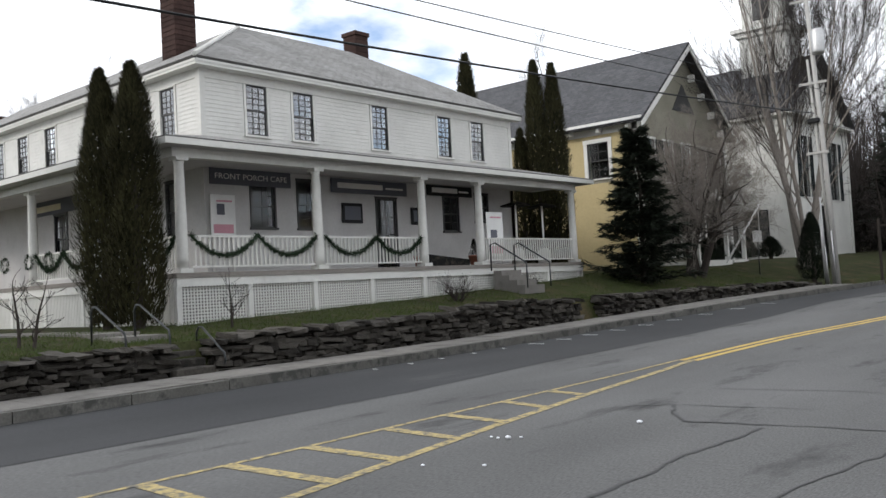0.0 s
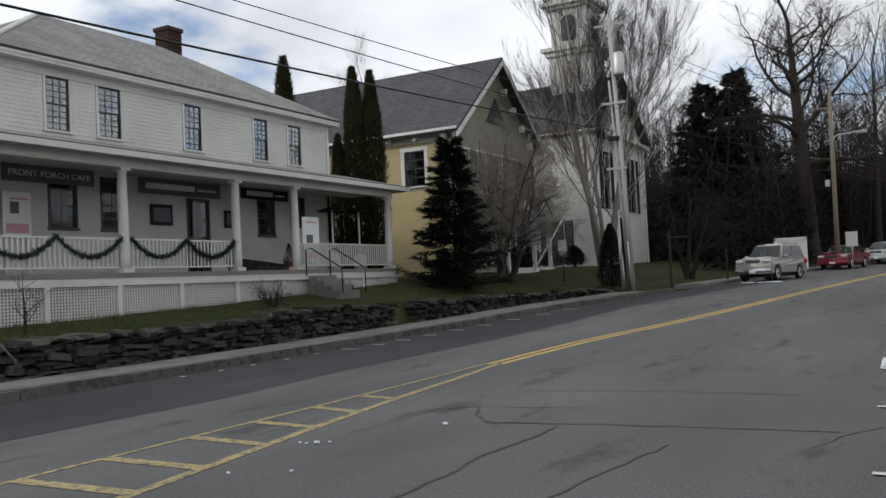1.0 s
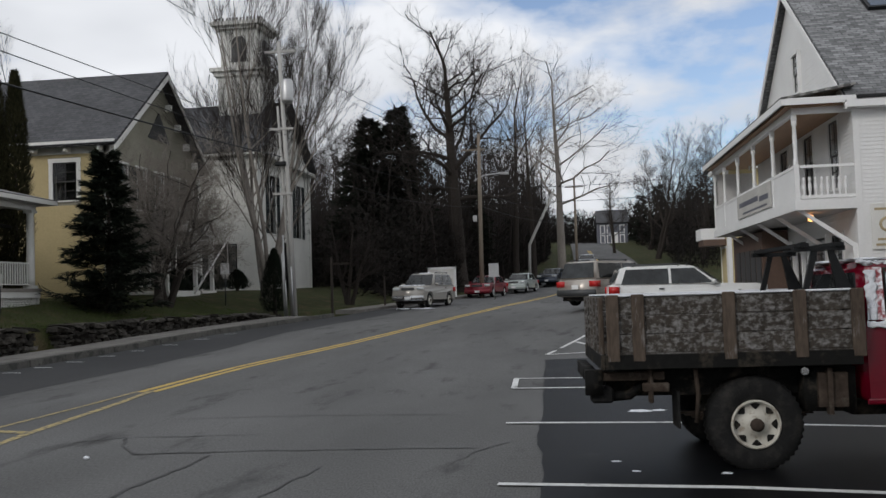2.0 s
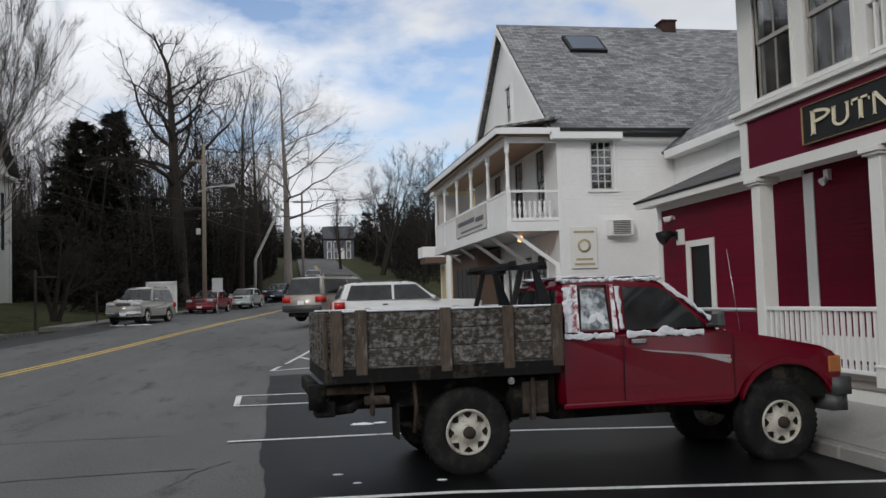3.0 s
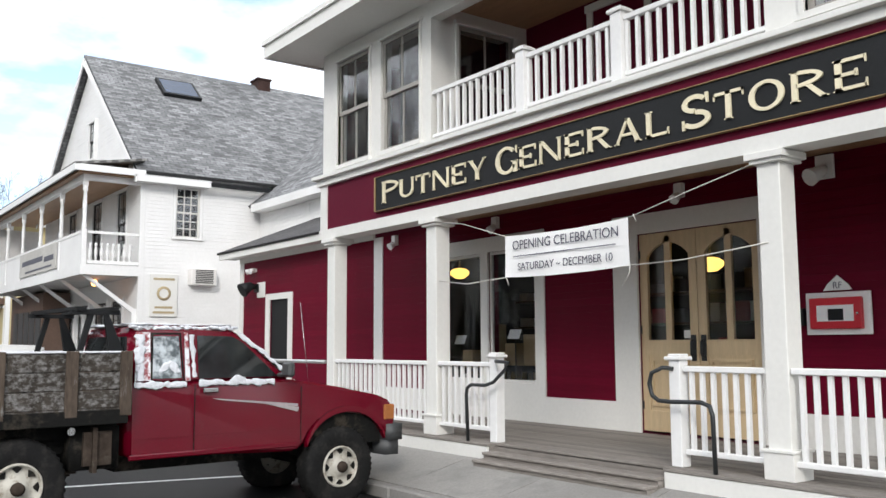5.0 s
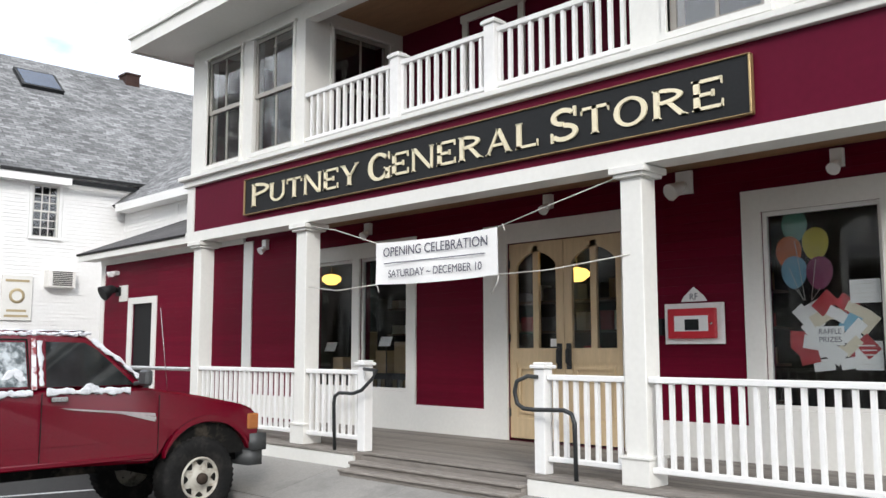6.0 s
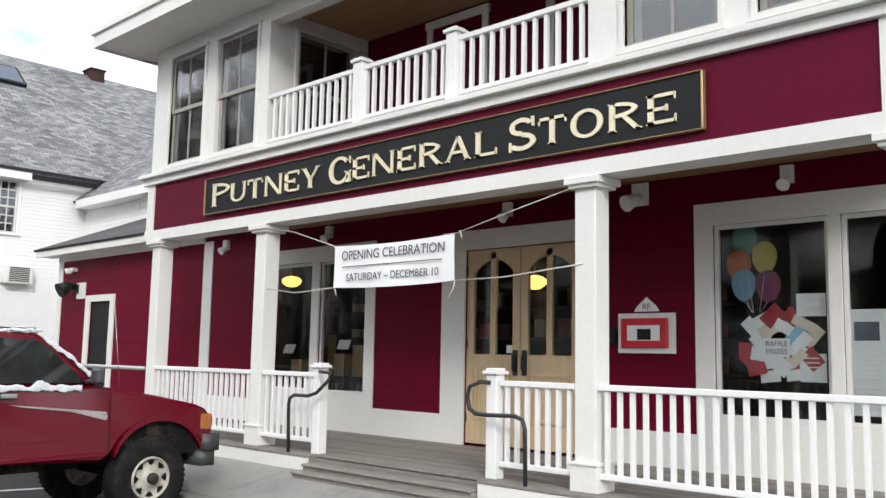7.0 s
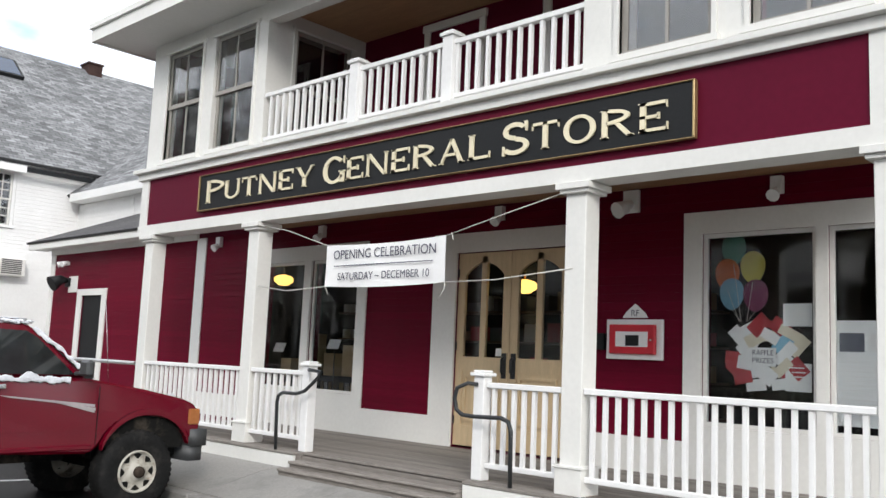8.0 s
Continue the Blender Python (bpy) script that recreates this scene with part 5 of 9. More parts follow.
def build_gallery_shop():
    q = thing("gallery_shop", (12, 30, 0.8), "white clapboard shop with gallery, steep grey shingle roof", "shop building")
    X, Y0, Y1, EZ = 7.73, 24.2, 35.6, 6.45
    ym, zr = (Y0 + Y1) / 2, 11.05
    sd, fr = Plane((0, Y0, 0), (1, 0, 0), (0, -1, 0)), Plane((X, 0, 0), (0, 1, 0), (-1, 0, 0))
    x_end = 19.0
    hs = [(8.71, 9.41, 4.66, 6.1)]
    hf = [(25.6, 26.6, 0.7, 2.9), (27.2, 28.4, 1.1, 2.9), (29.2, 30.4, 0.8, 2.9), (31.0, 32.2, 0.8, 2.9), (25.5, 26.4, 4.2, 6.1), (28, 29, 4.2, 6.1), (31, 32, 4.2, 6.1), (28.9, 29.5, 7.62, 8.85)]
    w = bmesh.new()
    solid_wall(w, sd, X, x_end, 0.0, EZ, hs, 0.2)
    solid_wall(w, fr, Y0, Y1, 0.0, EZ, hf, 0.2)
    prism(w, ((X, Y0, EZ), (X, Y1, EZ), (X, ym, zr)), (0.2, 0, 0))
    box(w, X, x_end, Y1 - 0.2, Y1, 0, EZ)
    part("wall", w, WHITE, q)
    cl = bmesh.new()
    clapboards(cl, sd, X + 0.12, 11.3, 0.3, EZ - 0.1, [(8.61, 9.51, 4.56, 6.2)], 0.105)
    clapboards(cl, fr, Y0 + 0.12, Y1, 3.3, EZ, [(a - 0.1, b + 0.1, c - 0.1, d + 0.1) for a, b, c, d in hf], 0.105)
    k = (zr - EZ) / (ym - Y0)
    clapboards(cl, fr, 0, 0, EZ, zr - 0.2, [(28.8, 29.6, 7.52, 8.95)], 0.105, shape=lambda z: (Y0 + (z - EZ) / k, Y1 - (z - EZ) / k))
    tagged(part("clapboard_siding", cl, WHITE, q, "clean white lapped boards"), kind="stuff")
    part("corner_board", boxes((X - 0.03, X + 0.12, Y0 - 0.03, Y0 + 0.12, 0.3, EZ)), WHITE, q)
    rf = bmesh.new()
    o, g = 0.25, 0.35
    dz = k * g
    roof_sheet(rf, ((X - o, Y0 - g, EZ - dz + 0.25), (x_end, Y0 - g, EZ - dz + 0.25), (x_end, ym, zr + 0.25), (X - o, ym, zr + 0.25)), 0.1)
    roof_sheet(rf, ((x_end, Y1 + g, EZ - dz + 0.25), (X - o, Y1 + g, EZ - dz + 0.25), (X - o, ym, zr + 0.25), (x_end, ym, zr + 0.25)), 0.1)
    part("roof", rf, GREY_SHINGLE, q, "mixed grey asphalt shingles")
    rk = bmesh.new()
    for a, b in (((Y0 - g, EZ - dz), (ym, zr)), ((Y1 + g, EZ - dz), (ym, zr))):
        prism(rk, ((X - o - 0.035, a[0], a[1] - 0.1), (X - o - 0.035, b[0], b[1] - 0.1), (X - o - 0.035, b[0], b[1] + 0.14), (X - o - 0.035, a[0], a[1] + 0.14)), (0.04, 0, 0))
    part("rake_board", rk, WHITE, q)
    part("eave_board", boxes((X - o, 9.6, Y0 - g - 0.02, Y0 - g + 0.02, EZ - dz - 0.06, EZ - dz + 0.13), (X - o, 9.6, Y0 - g, Y0, EZ - dz - 0.05, EZ - dz - 0.02)), WHITE, q)
    part("gutter", boxes((9.6, 12.6, Y0 - g - 0.04, Y0 - g + 0.02, EZ - dz - 0.02, EZ - dz + 0.1)), BLACK, q)
    # skylight on the near slope
    def slope(x, y, up=0.0):
        n = Vector((0, -k, 1)).normalized()
        return Vector((x, y, EZ + 0.25 + k * (y - Y0))) + n * up
    sk = bmesh.new()
    x0, x1, ya, yb = 9.55, 10.85, 28.05, 29.0
    prism(sk, [slope(x0, ya, 0), slope(x1, ya, 0), slope(x1, yb, 0), slope(x0, yb, 0)], Vector((0, -k, 1)).normalized() * 0.12)
    s = part("skylight", sk, BLACK, q, "dark framed roof window")
    gl = bmesh.new()
    prism(gl, [slope(x0 + 0.09, ya + 0.07, 0.121), slope(x1 - 0.09, ya + 0.07, 0.121), slope(x1 - 0.09, yb - 0.07, 0.121), slope(x0 + 0.09, yb - 0.07, 0.121)], Vector((0, -k, 1)).normalized() * 0.006)
    part("pane", gl, BLUE_GLASS, s)
    part("chimney", boxes((13.6, 14.1, ym - 0.3, ym + 0.3, zr - 0.3, zr + 0.42), (13.56, 14.14, ym - 0.34, ym + 0.34, zr + 0.42, zr + 0.48)), BRICK_RED, q)
    window(q, (9.06, Y0, 4.66), "-y", 0.7, 1.44, 3, 3, WHITE, OLD_WHITE, casing=0.08, muntin=0.03, sash=0.05)
    for a, b, c, d in hf:
        window(q, (X if c < 7 else X - 0.09, (a + b) / 2, c), "-x", b - a, d - c, 2, 2, WHITE, DARK_FRAME, casing=0.09, name="window" if c > 1 else "shop_door", backing=c < 7)
    # ell behind
    ell = bmesh.new()
    box(ell, 11.3, x_end, 19.2, Y0 - 0.02, 0, 6.0)
    part("ell", ell, WHITE, q, "white clapboard rear ell")
    tagged(part("ell_siding", clapboards(bmesh.new(), Plane((11.3, 0, 0), (0, 1, 0), (-1, 0, 0)), 19.2, Y0, 3.0, 5.9, [], 0.105), WHITE, q), kind="stuff")
    er = bmesh.new()
    roof_sheet(er, ((10.9, 18.9, 5.75), (10.9, Y0 + 0.4, 5.75), (16, Y0 + 5.2, 9.9), (16, 18.9, 9.9)), 0.1)
    part("ell_roof", er, GREY_SHINGLE, q)
    part("ell_eave", boxes((10.86, 10.9, 18.9, Y0 - 0.3, 5.52, 5.74), (10.9, 11.3, 18.9, Y0 - 0.3, 5.52, 5.56)), WHITE, q)
    window(q, (11.3, 20.6, 4.2), "-x", 0.8, 1.25, 2, 2, WHITE, DARK_FRAME, casing=0.09)
    # gallery
    G, GZ = 6.2, 3.75
    ye = 36.8
    part("gallery_floor", boxes((G, X, Y0 - 0.02, ye, GZ - 0.18, GZ)), WHITE, q)
    part("gallery_fascia", boxes((G - 0.05, G, Y0 - 0.06, ye, GZ - 0.25, GZ + 0.02), (G, X, Y0 - 0.06, Y0 - 0.02, GZ - 0.25, GZ + 0.02)), WHITE, q)
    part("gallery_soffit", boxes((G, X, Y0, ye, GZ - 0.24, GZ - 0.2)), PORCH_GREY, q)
    part("gallery_ceiling", boxes((G - 0.2, X, Y0 - 0.2, ye, 6.22, 6.27)), CEDAR, q)
    gr = bmesh.new()
    roof_sheet(gr, ((G - 0.35, Y0 - 0.35, 6.45), (G - 0.35, ye + 0.3, 6.45), (X, ye + 0.3, 6.75), (X, Y0 - 0.35, 6.75)), 0.06)
    part("gallery_roof", gr, OLD_SHINGLE, q)
    part("gallery_end", boxes((G + 0.1, X, ye - 0.06, ye - 0.01, GZ, 6.05)), PORCH_GREY, q)
    part("gallery_beam", boxes((G - 0.35, G - 0.3, Y0 - 0.35, ye + 0.3, 6.24, 6.42), (G - 0.3, X, Y0 - 0.35, Y0 - 0.3, 6.24, 6.42), (G - 0.02, G + 0.12, Y0, ye, 6.05, 6.22), (G + 0.12, X, Y0, Y0 + 0.12, 6.05, 6.22)), WHITE, q)
    for y in (24.3, 26.8, 29.4, 32.0, 34.6, 36.7):
        bm = lathe(bmesh.new(), (G + 0.06, y, 0), ((0.0, GZ), (0.06, GZ), (0.06, 4.75), (0.075, 4.8), (0.05, 4.9), (0.06, 5.4), (0.045, 5.75), (0.075, 5.8), (0.06, 5.88), (0.0, 5.88)), 10)
        box(bm, G, G + 0.12, y - 0.06, y + 0.06, 5.88, 6.05), box(bm, G, G + 0.12, y - 0.06, y + 0.06, GZ, 4.72)
        part("gallery_post", bm, WHITE, q, "turned white gallery post")
    for y0, y1 in ((24.36, 26.74), (26.86, 29.34), (29.46, 31.94), (32.06, 34.54), (34.66, 36.64)):
        part("gallery_panel", boxes((G + 0.02, G + 0.07, y0, y1, GZ, 4.62), (G, G + 0.1, y0, y1, 4.62, 4.7)), WHITE, q)
    board = part("gallery_sign", boxes((G - 0.035, G - 0.005, 26.9, 31.9, 3.86, 4.62)), SIGN_OLD, q, "faded grey sign board on the gallery")
    for y0, y1, z in ((28.6, 31.5, 4.28), (27.2, 28.4, 4.22), (27.4, 31, 3.98)):
        part("writing_bar", boxes((G - 0.04, G - 0.036, y0, y1, z - (0.08 if z > 4.1 else 0.03), z + (0.08 if z > 4.1 else 0.03))), SIGN_GREY, board)
    rl = part("gallery_rail", boxes((G + 0.14, X - 0.03, Y0 + 0.02, Y0 + 0.08, 4.62, 4.69), (G + 0.14, X - 0.03, Y0 + 0.02, Y0 + 0.08, GZ + 0.06, GZ + 0.14)), WHITE, q)
    me = shared(("turned_baluster", 1), lambda: lathe(bmesh.new(), (0, 0, 0), ((0.03, 0), (0.03, 0.08), (0.045, 0.14), (0.05, 0.25), (0.025, 0.38), (0.045, 0.42), (0.03, 0.48)), 8), WHITE)
    for i in range(8):
        piece("turned_baluster", me, rl, (G + 0.22 + i * 0.15, Y0 + 0.05, 3.89))
    for y in (24.35, 26.8, 29.4, 32.0, 34.6):
        bm = bmesh.new()
        prism(bm, ((G + 0.05, y - 0.05, GZ - 0.25), (G + 0.2, y - 0.05, GZ - 0.25), (X, y - 0.05, 2.55), (X, y - 0.05, 2.4)), (0, 0.1, 0))
        box(bm, X - 0.14, X - 0.03, y - 0.06, y + 0.06, 0.3, 2.6)
        part("brace", bm, WHITE, q, "white diagonal gallery brace")
    sg = part("hanging_board", boxes((8.02, 8.8, Y0 - 0.07, Y0 - 0.03, 2.4, 3.6), bevel=0.01), CREAM, q, "cream shop board with a round emblem")
    part("emblem", lathe(bmesh.new(), (8.41, Y0 - 0.072, 3.05), ((0.13, -0.006), (0.2, -0.006), (0.2, 0.0), (0.13, 0.0), (0.13, -0.006)), 24, "y"), TAN_PRINT, sg)
    for z, w_ in ((3.45, 0.3), (2.66, 0.25), (2.52, 0.3)):
        part("writing_bar", boxes((8.41 - w_, 8.41 + w_, Y0 - 0.078, Y0 - 0.07, z - 0.03, z + 0.03)), TAN_PRINT, sg)
    ac = part("air_conditioner", boxes((9.1, 9.84, Y0 - 0.32, Y0 + 0.02, 3.3, 3.78), bevel=0.02), SIGN_PALE, q, "grey box air conditioner in the wall")
    part("grille", boxes(*[(9.22, 9.74, Y0 - 0.335, Y0 - 0.32, 3.36 + i * 0.05, 3.385 + i * 0.05) for i in range(8)]), DARK_FRAME, ac)
    part("porch_lamp", lathe(bmesh.new(), (6.9, 25.5, GZ - 0.4), ((0.0, -0.08), (0.08, -0.05), (0.09, 0.02), (0.05, 0.1), (0.0, 0.12)), 12), LAMP_GLOW, q, "lit round porch lamp")
    part("shop_front", boxes((X - 0.9, X - 0.04, 31.4, 36.5, 0.2, 3.4)), SHOP_BROWN, q, "brown panelled shop front")
    for y in (31.6, 32.5, 33.4, 34.3, 35.2):
        part("shop_pane", boxes((X - 0.93, X - 0.9, y, y + 0.7, 1.0, 2.8)), DARK_FRAME, q)


BLUE_GLASS = surface("skylight_glass", (0.03, 0.05, 0.09), 0.08, grain=2, vary=0.05, bump=0)
SIGN_OLD = surface("faded_sign", (0.5, 0.49, 0.46), 0.7, grain=12, vary=0.1)
LAMP_GLOW = glow("lamp_glow", (1.0, 0.42, 0.12), 6.0)
SHOP_BROWN = surface("brown_shop_front", (0.12, 0.075, 0.055), 0.6, grain=12, vary=0.1)
build_gallery_shop()


# ---- yellow house with gable to the street ----
def build_yellow_house():
    h = thing("yellow_house", (-25, 40.6, 2.0), "pale yellow clapboard house with dark slate gable roof", "house")
    X, Y0, Y1, Z0, EZ, zr, x_end = -19.0, 35.4, 44.8, 1.6, 8.6, 12.4, -34.0
    ym = (Y0 + Y1) / 2
    fr, sd = Plane((X, 0, 0), (0, 1, 0), (1, 0, 0)), Plane((0, Y0, 0), (1, 0, 0), (0, -1, 0))
    ups = [36.5, 38.3, 40.1, 41.9, 43.6]
    hf = [(y - 0.45, y + 0.45, 5.85, 7.75) for y in ups] + [(38.0, 39.0, 2.4, 4.7), (40.2, 41.1, 2.4, 4.7), (41.9, 42.8, 2.0, 4.4), (43.5, 44.3, 3.0, 4.6)]
    hs = [(-21.6, -20.5, 6.1, 7.75)]
    w = bmesh.new()
    solid_wall(w, fr, Y0, Y1, Z0, EZ, hf, 0.2)
    prism(w, ((X, Y0, EZ), (X, Y1, EZ), (X, ym, zr)), (-0.2, 0, 0))
    solid_wall(w, sd, x_end, X, Z0, EZ, hs, 0.2)
    box(w, x_end, X, Y1 - 0.2, Y1, Z0, EZ)
    # Street face gets the shaded tone, the side boards the lit one.
    part("wall", w, SHADED_CREAM, h)
    k = (zr - EZ) / (ym - Y0)
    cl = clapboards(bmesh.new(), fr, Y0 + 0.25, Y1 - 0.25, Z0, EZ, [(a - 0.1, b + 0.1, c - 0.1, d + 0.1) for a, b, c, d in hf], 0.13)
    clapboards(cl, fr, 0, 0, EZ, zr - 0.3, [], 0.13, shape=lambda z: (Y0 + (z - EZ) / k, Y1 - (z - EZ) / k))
    tagged(part("clapboard_siding", cl, SHADED_CREAM, h, "cream gable boards, coloured darker as in shade"), kind="stuff")
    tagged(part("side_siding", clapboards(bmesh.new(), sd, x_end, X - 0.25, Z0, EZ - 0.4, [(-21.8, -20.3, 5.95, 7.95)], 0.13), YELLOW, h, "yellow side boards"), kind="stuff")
    part("corner_board", boxes((X - 0.25, X + 0.04, Y0 - 0.04, Y0 + 0.25, Z0, EZ), (X - 0.25, X + 0.04, Y1 - 0.25, Y1 + 0.04, Z0, EZ)), CREAM, h)
    part("frieze", boxes((x_end, X + 0.5, Y0 - 0.55, Y0 - 0.5, EZ - 0.25, EZ - 0.02), (x_end, X + 0.5, Y0 - 0.5, Y0, EZ - 0.1, EZ - 0.05), (x_end, X, Y0 - 0.04, Y0, EZ - 0.5, EZ - 0.1)), CREAM, h)
    for i in range(9):
        x = X - 0.3 - i * 1.5
        part("bracket", boxes((x - 0.08, x + 0.08, Y0 - 0.42, Y0 - 0.04, EZ - 0.45, EZ - 0.1), bevel=0.03), CREAM, h)
    for i in range(4):
        y = Y1 - 0.9 - i * 1.0
        z = EZ + k * (Y1 - y) - 0.5
        part("bracket", boxes((X + 0.02, X + 0.35, y - 0.08, y + 0.08, z - 0.35, z), bevel=0.03), CREAM, h)
    rf = bmesh.new()
    roof_sheet(rf, ((X + 0.55, Y0 - 0.6, EZ - 0.6 * k + 0.3), (x_end, Y0 - 0.6, EZ - 0.6 * k + 0.3), (x_end, ym, zr + 0.3), (X + 0.55, ym, zr + 0.3)), 0.14)
    roof_sheet(rf, ((X + 0.55, Y1 + 0.6, EZ - 0.6 * k + 0.3), (x_end, Y1 + 0.6, EZ - 0.6 * k + 0.3), (x_end, ym, zr + 0.3), (X + 0.55, ym, zr + 0.3)), 0.14)
    part("roof", rf, SLATE, h, "dark slate roof")
    rk = bmesh.new()
    for s, y in ((1, Y0 - 0.6), (-1, Y1 + 0.6)):
        a = EZ - 0.6 * k
        prism(rk, ((X + 0.53, y, a - 0.12), (X + 0.53, ym, zr - 0.12), (X + 0.53, ym, zr + 0.16), (X + 0.53, y, a + 0.16)), (0.05, 0, 0))
    part("rake_board", rk, CREAM, h)
    part("gable_vent", prism(bmesh.new(), ((X + 0.02, ym - 1.15, 9.35), (X + 0.02, ym + 1.15, 9.35), (X + 0.02, ym, 10.7)), (0.04, 0, 0)), DARK_FRAME, h, "dark triangular louvre")
    for y in ups:
        window(h, (X, y, 5.85), "+x", 0.9, 1.9, 2, 2, CREAM, DARK_FRAME, casing=0.1, shutters=SHUTTER)
    for a, b, c, d in hf[5:]:
        window(h, (X, (a + b) / 2, c), "+x", b - a, d - c, 2, 2, CREAM, DARK_FRAME, casing=0.1, shutters=SHUTTER if c > 2.3 else None, name="window" if c > 2.3 else "entrance_door")
    window(h, (-21.05, Y0, 6.1), "-y", 1.1, 1.65, 2, 2, CREAM, DARK_FRAME, casing=0.18)
    # entrance porches
    for y, wd, dp in ((38.6, 3.6, 1.9), (42.4, 2.0, 1.5)):
        z = 5.2
        bm = bmesh.new()
        roof_sheet(bm, ((X, y - wd / 2, z - 0.35), (X + dp, y - wd / 2, z - 0.35), (X + dp, y, z + 0.55), (X, y, z + 0.55)), 0.08)
        roof_sheet(bm, ((X, y + wd / 2, z - 0.35), (X + dp, y + wd / 2, z - 0.35), (X + dp, y, z + 0.55), (X, y, z + 0.55)), 0.08)
        part("porch_roof", bm, DARK_SHINGLE, h)
        part("porch_gable", prism(bmesh.new(), ((X + dp - 0.1, y - wd / 2 + 0.1, z - 0.35), (X + dp - 0.1, y + wd / 2 - 0.1, z - 0.35), (X + dp - 0.1, y, z + 0.4)), (0.05, 0, 0)), CREAM, h)
        part("porch_floor", boxes((X, X + dp, y - wd / 2 + 0.1, y + wd / 2 - 0.1, 1.8, 2.1)), CREAM, h)
        for s in (-1, 1):
            part("porch_post", boxes((X + dp - 0.25, X + dp - 0.08, y + s * (wd / 2 - 0.25) - 0.085, y + s * (wd / 2 - 0.25) + 0.085, 2.1, z - 0.3)), CREAM, h)
    return h


SHUTTER = surface("dark_green_shutter", (0.012, 0.018, 0.02), 0.75, grain=20)
build_yellow_house()


# ---- white church with belfry ----
def build_church():
    c = thing("church", (-25, 57, 2.2), "white clapboard church with square belfry", "church")
    X, Y0, Y1, Z0, EZ, zr, x_end = -17.6, 50.0, 61.0, 1.8, 10.3, 14.2, -38.0
    ym = (Y0 + Y1) / 2
    fr, sd = Plane((X, 0, 0), (0, 1, 0), (1, 0, 0)), Plane((0, Y0, 0), (1, 0, 0), (0, -1, 0))
    hf = [(52.2, 53.4, 5.6, 9.2), (57.6, 58.8, 5.6, 9.2), (54.7, 56.3, 2.2, 5.2)]
    hs = [(-20.6, -19.5, 3.2, 4.9), (-26, -25, 3.2, 4.9)]
    w = bmesh.new()
    solid_wall(w, fr, Y0, Y1, Z0, EZ, hf, 0.2), solid_wall(w, sd, x_end, X, Z0, EZ, hs, 0.2)
    prism(w, ((X, Y0, EZ), (X, Y1, EZ), (X, ym, zr)), (-0.2, 0, 0))
    part("wall", w, OLD_WHITE, c)
    tagged(part("clapboard_siding", clapboards(clapboards(bmesh.new(), sd, x_end, X - 0.3, Z0, EZ - 0.6, [(a - 0.1, b + 0.1, d - 0.1, e + 0.1) for a, b, d, e in hs], 0.14), fr, Y0 + 0.3, Y1 - 0.3, Z0, EZ, [(a - 0.1, b + 0.1, d - 0.1, e + 0.1) for a, b, d, e in hf], 0.14), OLD_WHITE, c), kind="stuff")
    part("corner_board", boxes((X - 0.4, X + 0.05, Y0 - 0.05, Y0 + 0.4, Z0, EZ), (X - 0.4, X + 0.05, Y1 - 0.4, Y1 + 0.05, Z0, EZ)), OLD_WHITE, c)
    part("cornice", boxes((x_end, X + 0.5, Y0 - 0.5, Y0, EZ - 0.2, EZ), (x_end, X + 0.1, Y0 - 0.12, Y0, EZ - 0.7, EZ - 0.2), (X, X + 0.5, Y0, Y1, EZ - 0.2, EZ)), OLD_WHITE, c)
    rf = bmesh.new()
    for y in (Y0 - 0.55, Y1 + 0.55):
        roof_sheet(rf, ((X + 0.55, y, EZ), (x_end, y, EZ), (x_end, ym, zr + 0.2), (X + 0.55, ym, zr + 0.2)), 0.15)
    part("roof", rf, SLATE, c)
    for a, b, d, e in hf:
        window(c, (X, (a + b) / 2, d), "+x", b - a, e - d, 2, 3, OLD_WHITE, DARK_FRAME, casing=0.15, shutters=SHUTTER if d > 3 else None, name="window" if d > 3 else "entrance_door")
    for a, b, d, e in hs:
        window(c, ((a + b) / 2, Y0, d), "-y", b - a, e - d, 2, 2, OLD_WHITE, DARK_FRAME, casing=0.1, shutters=SHUTTER)
    tx, ty, r = -20.1, 55.5, 1.4
    def stage(name, r, z0, z1):
        bm = bmesh.new()
        clapboards(bm, Plane((0, ty - r, 0), (1, 0, 0), (0, -1, 0)), tx - r + 0.2, tx + r - 0.2, z0, z1, [], 0.14)
        clapboards(bm, Plane((tx + r, 0, 0), (0, 1, 0), (1, 0, 0)), ty - r + 0.2, ty + r - 0.2, z0, z1, [], 0.14)
        core = part(name, boxes((tx - r, tx + r, ty - r, ty + r, z0, z1)), OLD_WHITE, c)
        tagged(part("siding", bm, OLD_WHITE, core), kind="stuff")
        return core
    stage("tower", r, 11.5, 16.1)
    stage("belfry", r - 0.15, 16.5, 19.1)
    part("tower_cornice", boxes((tx - r - 0.4, tx + r + 0.4, ty - r - 0.4, ty + r + 0.4, 16.25, 16.5), (tx - r - 0.2, tx + r + 0.2, ty - r - 0.2, ty + r + 0.2, 15.95, 16.25)), OLD_WHITE, c)
    part("belfry_cornice", boxes((tx - r - 0.35, tx + r + 0.35, ty - r - 0.35, ty + r + 0.35, 19.25, 19.5), (tx - r - 0.1, tx + r + 0.1, ty - r - 0.1, ty + r + 0.1, 19.05, 19.25)), OLD_WHITE, c)
    cr = bmesh.new()
    for i in range(13):
        for s in (-1, 1):
            t = -r + i * 2 * r / 12
            box(cr, tx + t - 0.05, tx + t + 0.05, ty + s * (r + 0.1) - 0.05, ty + s * (r + 0.1) + 0.05, 19.5, 19.75)
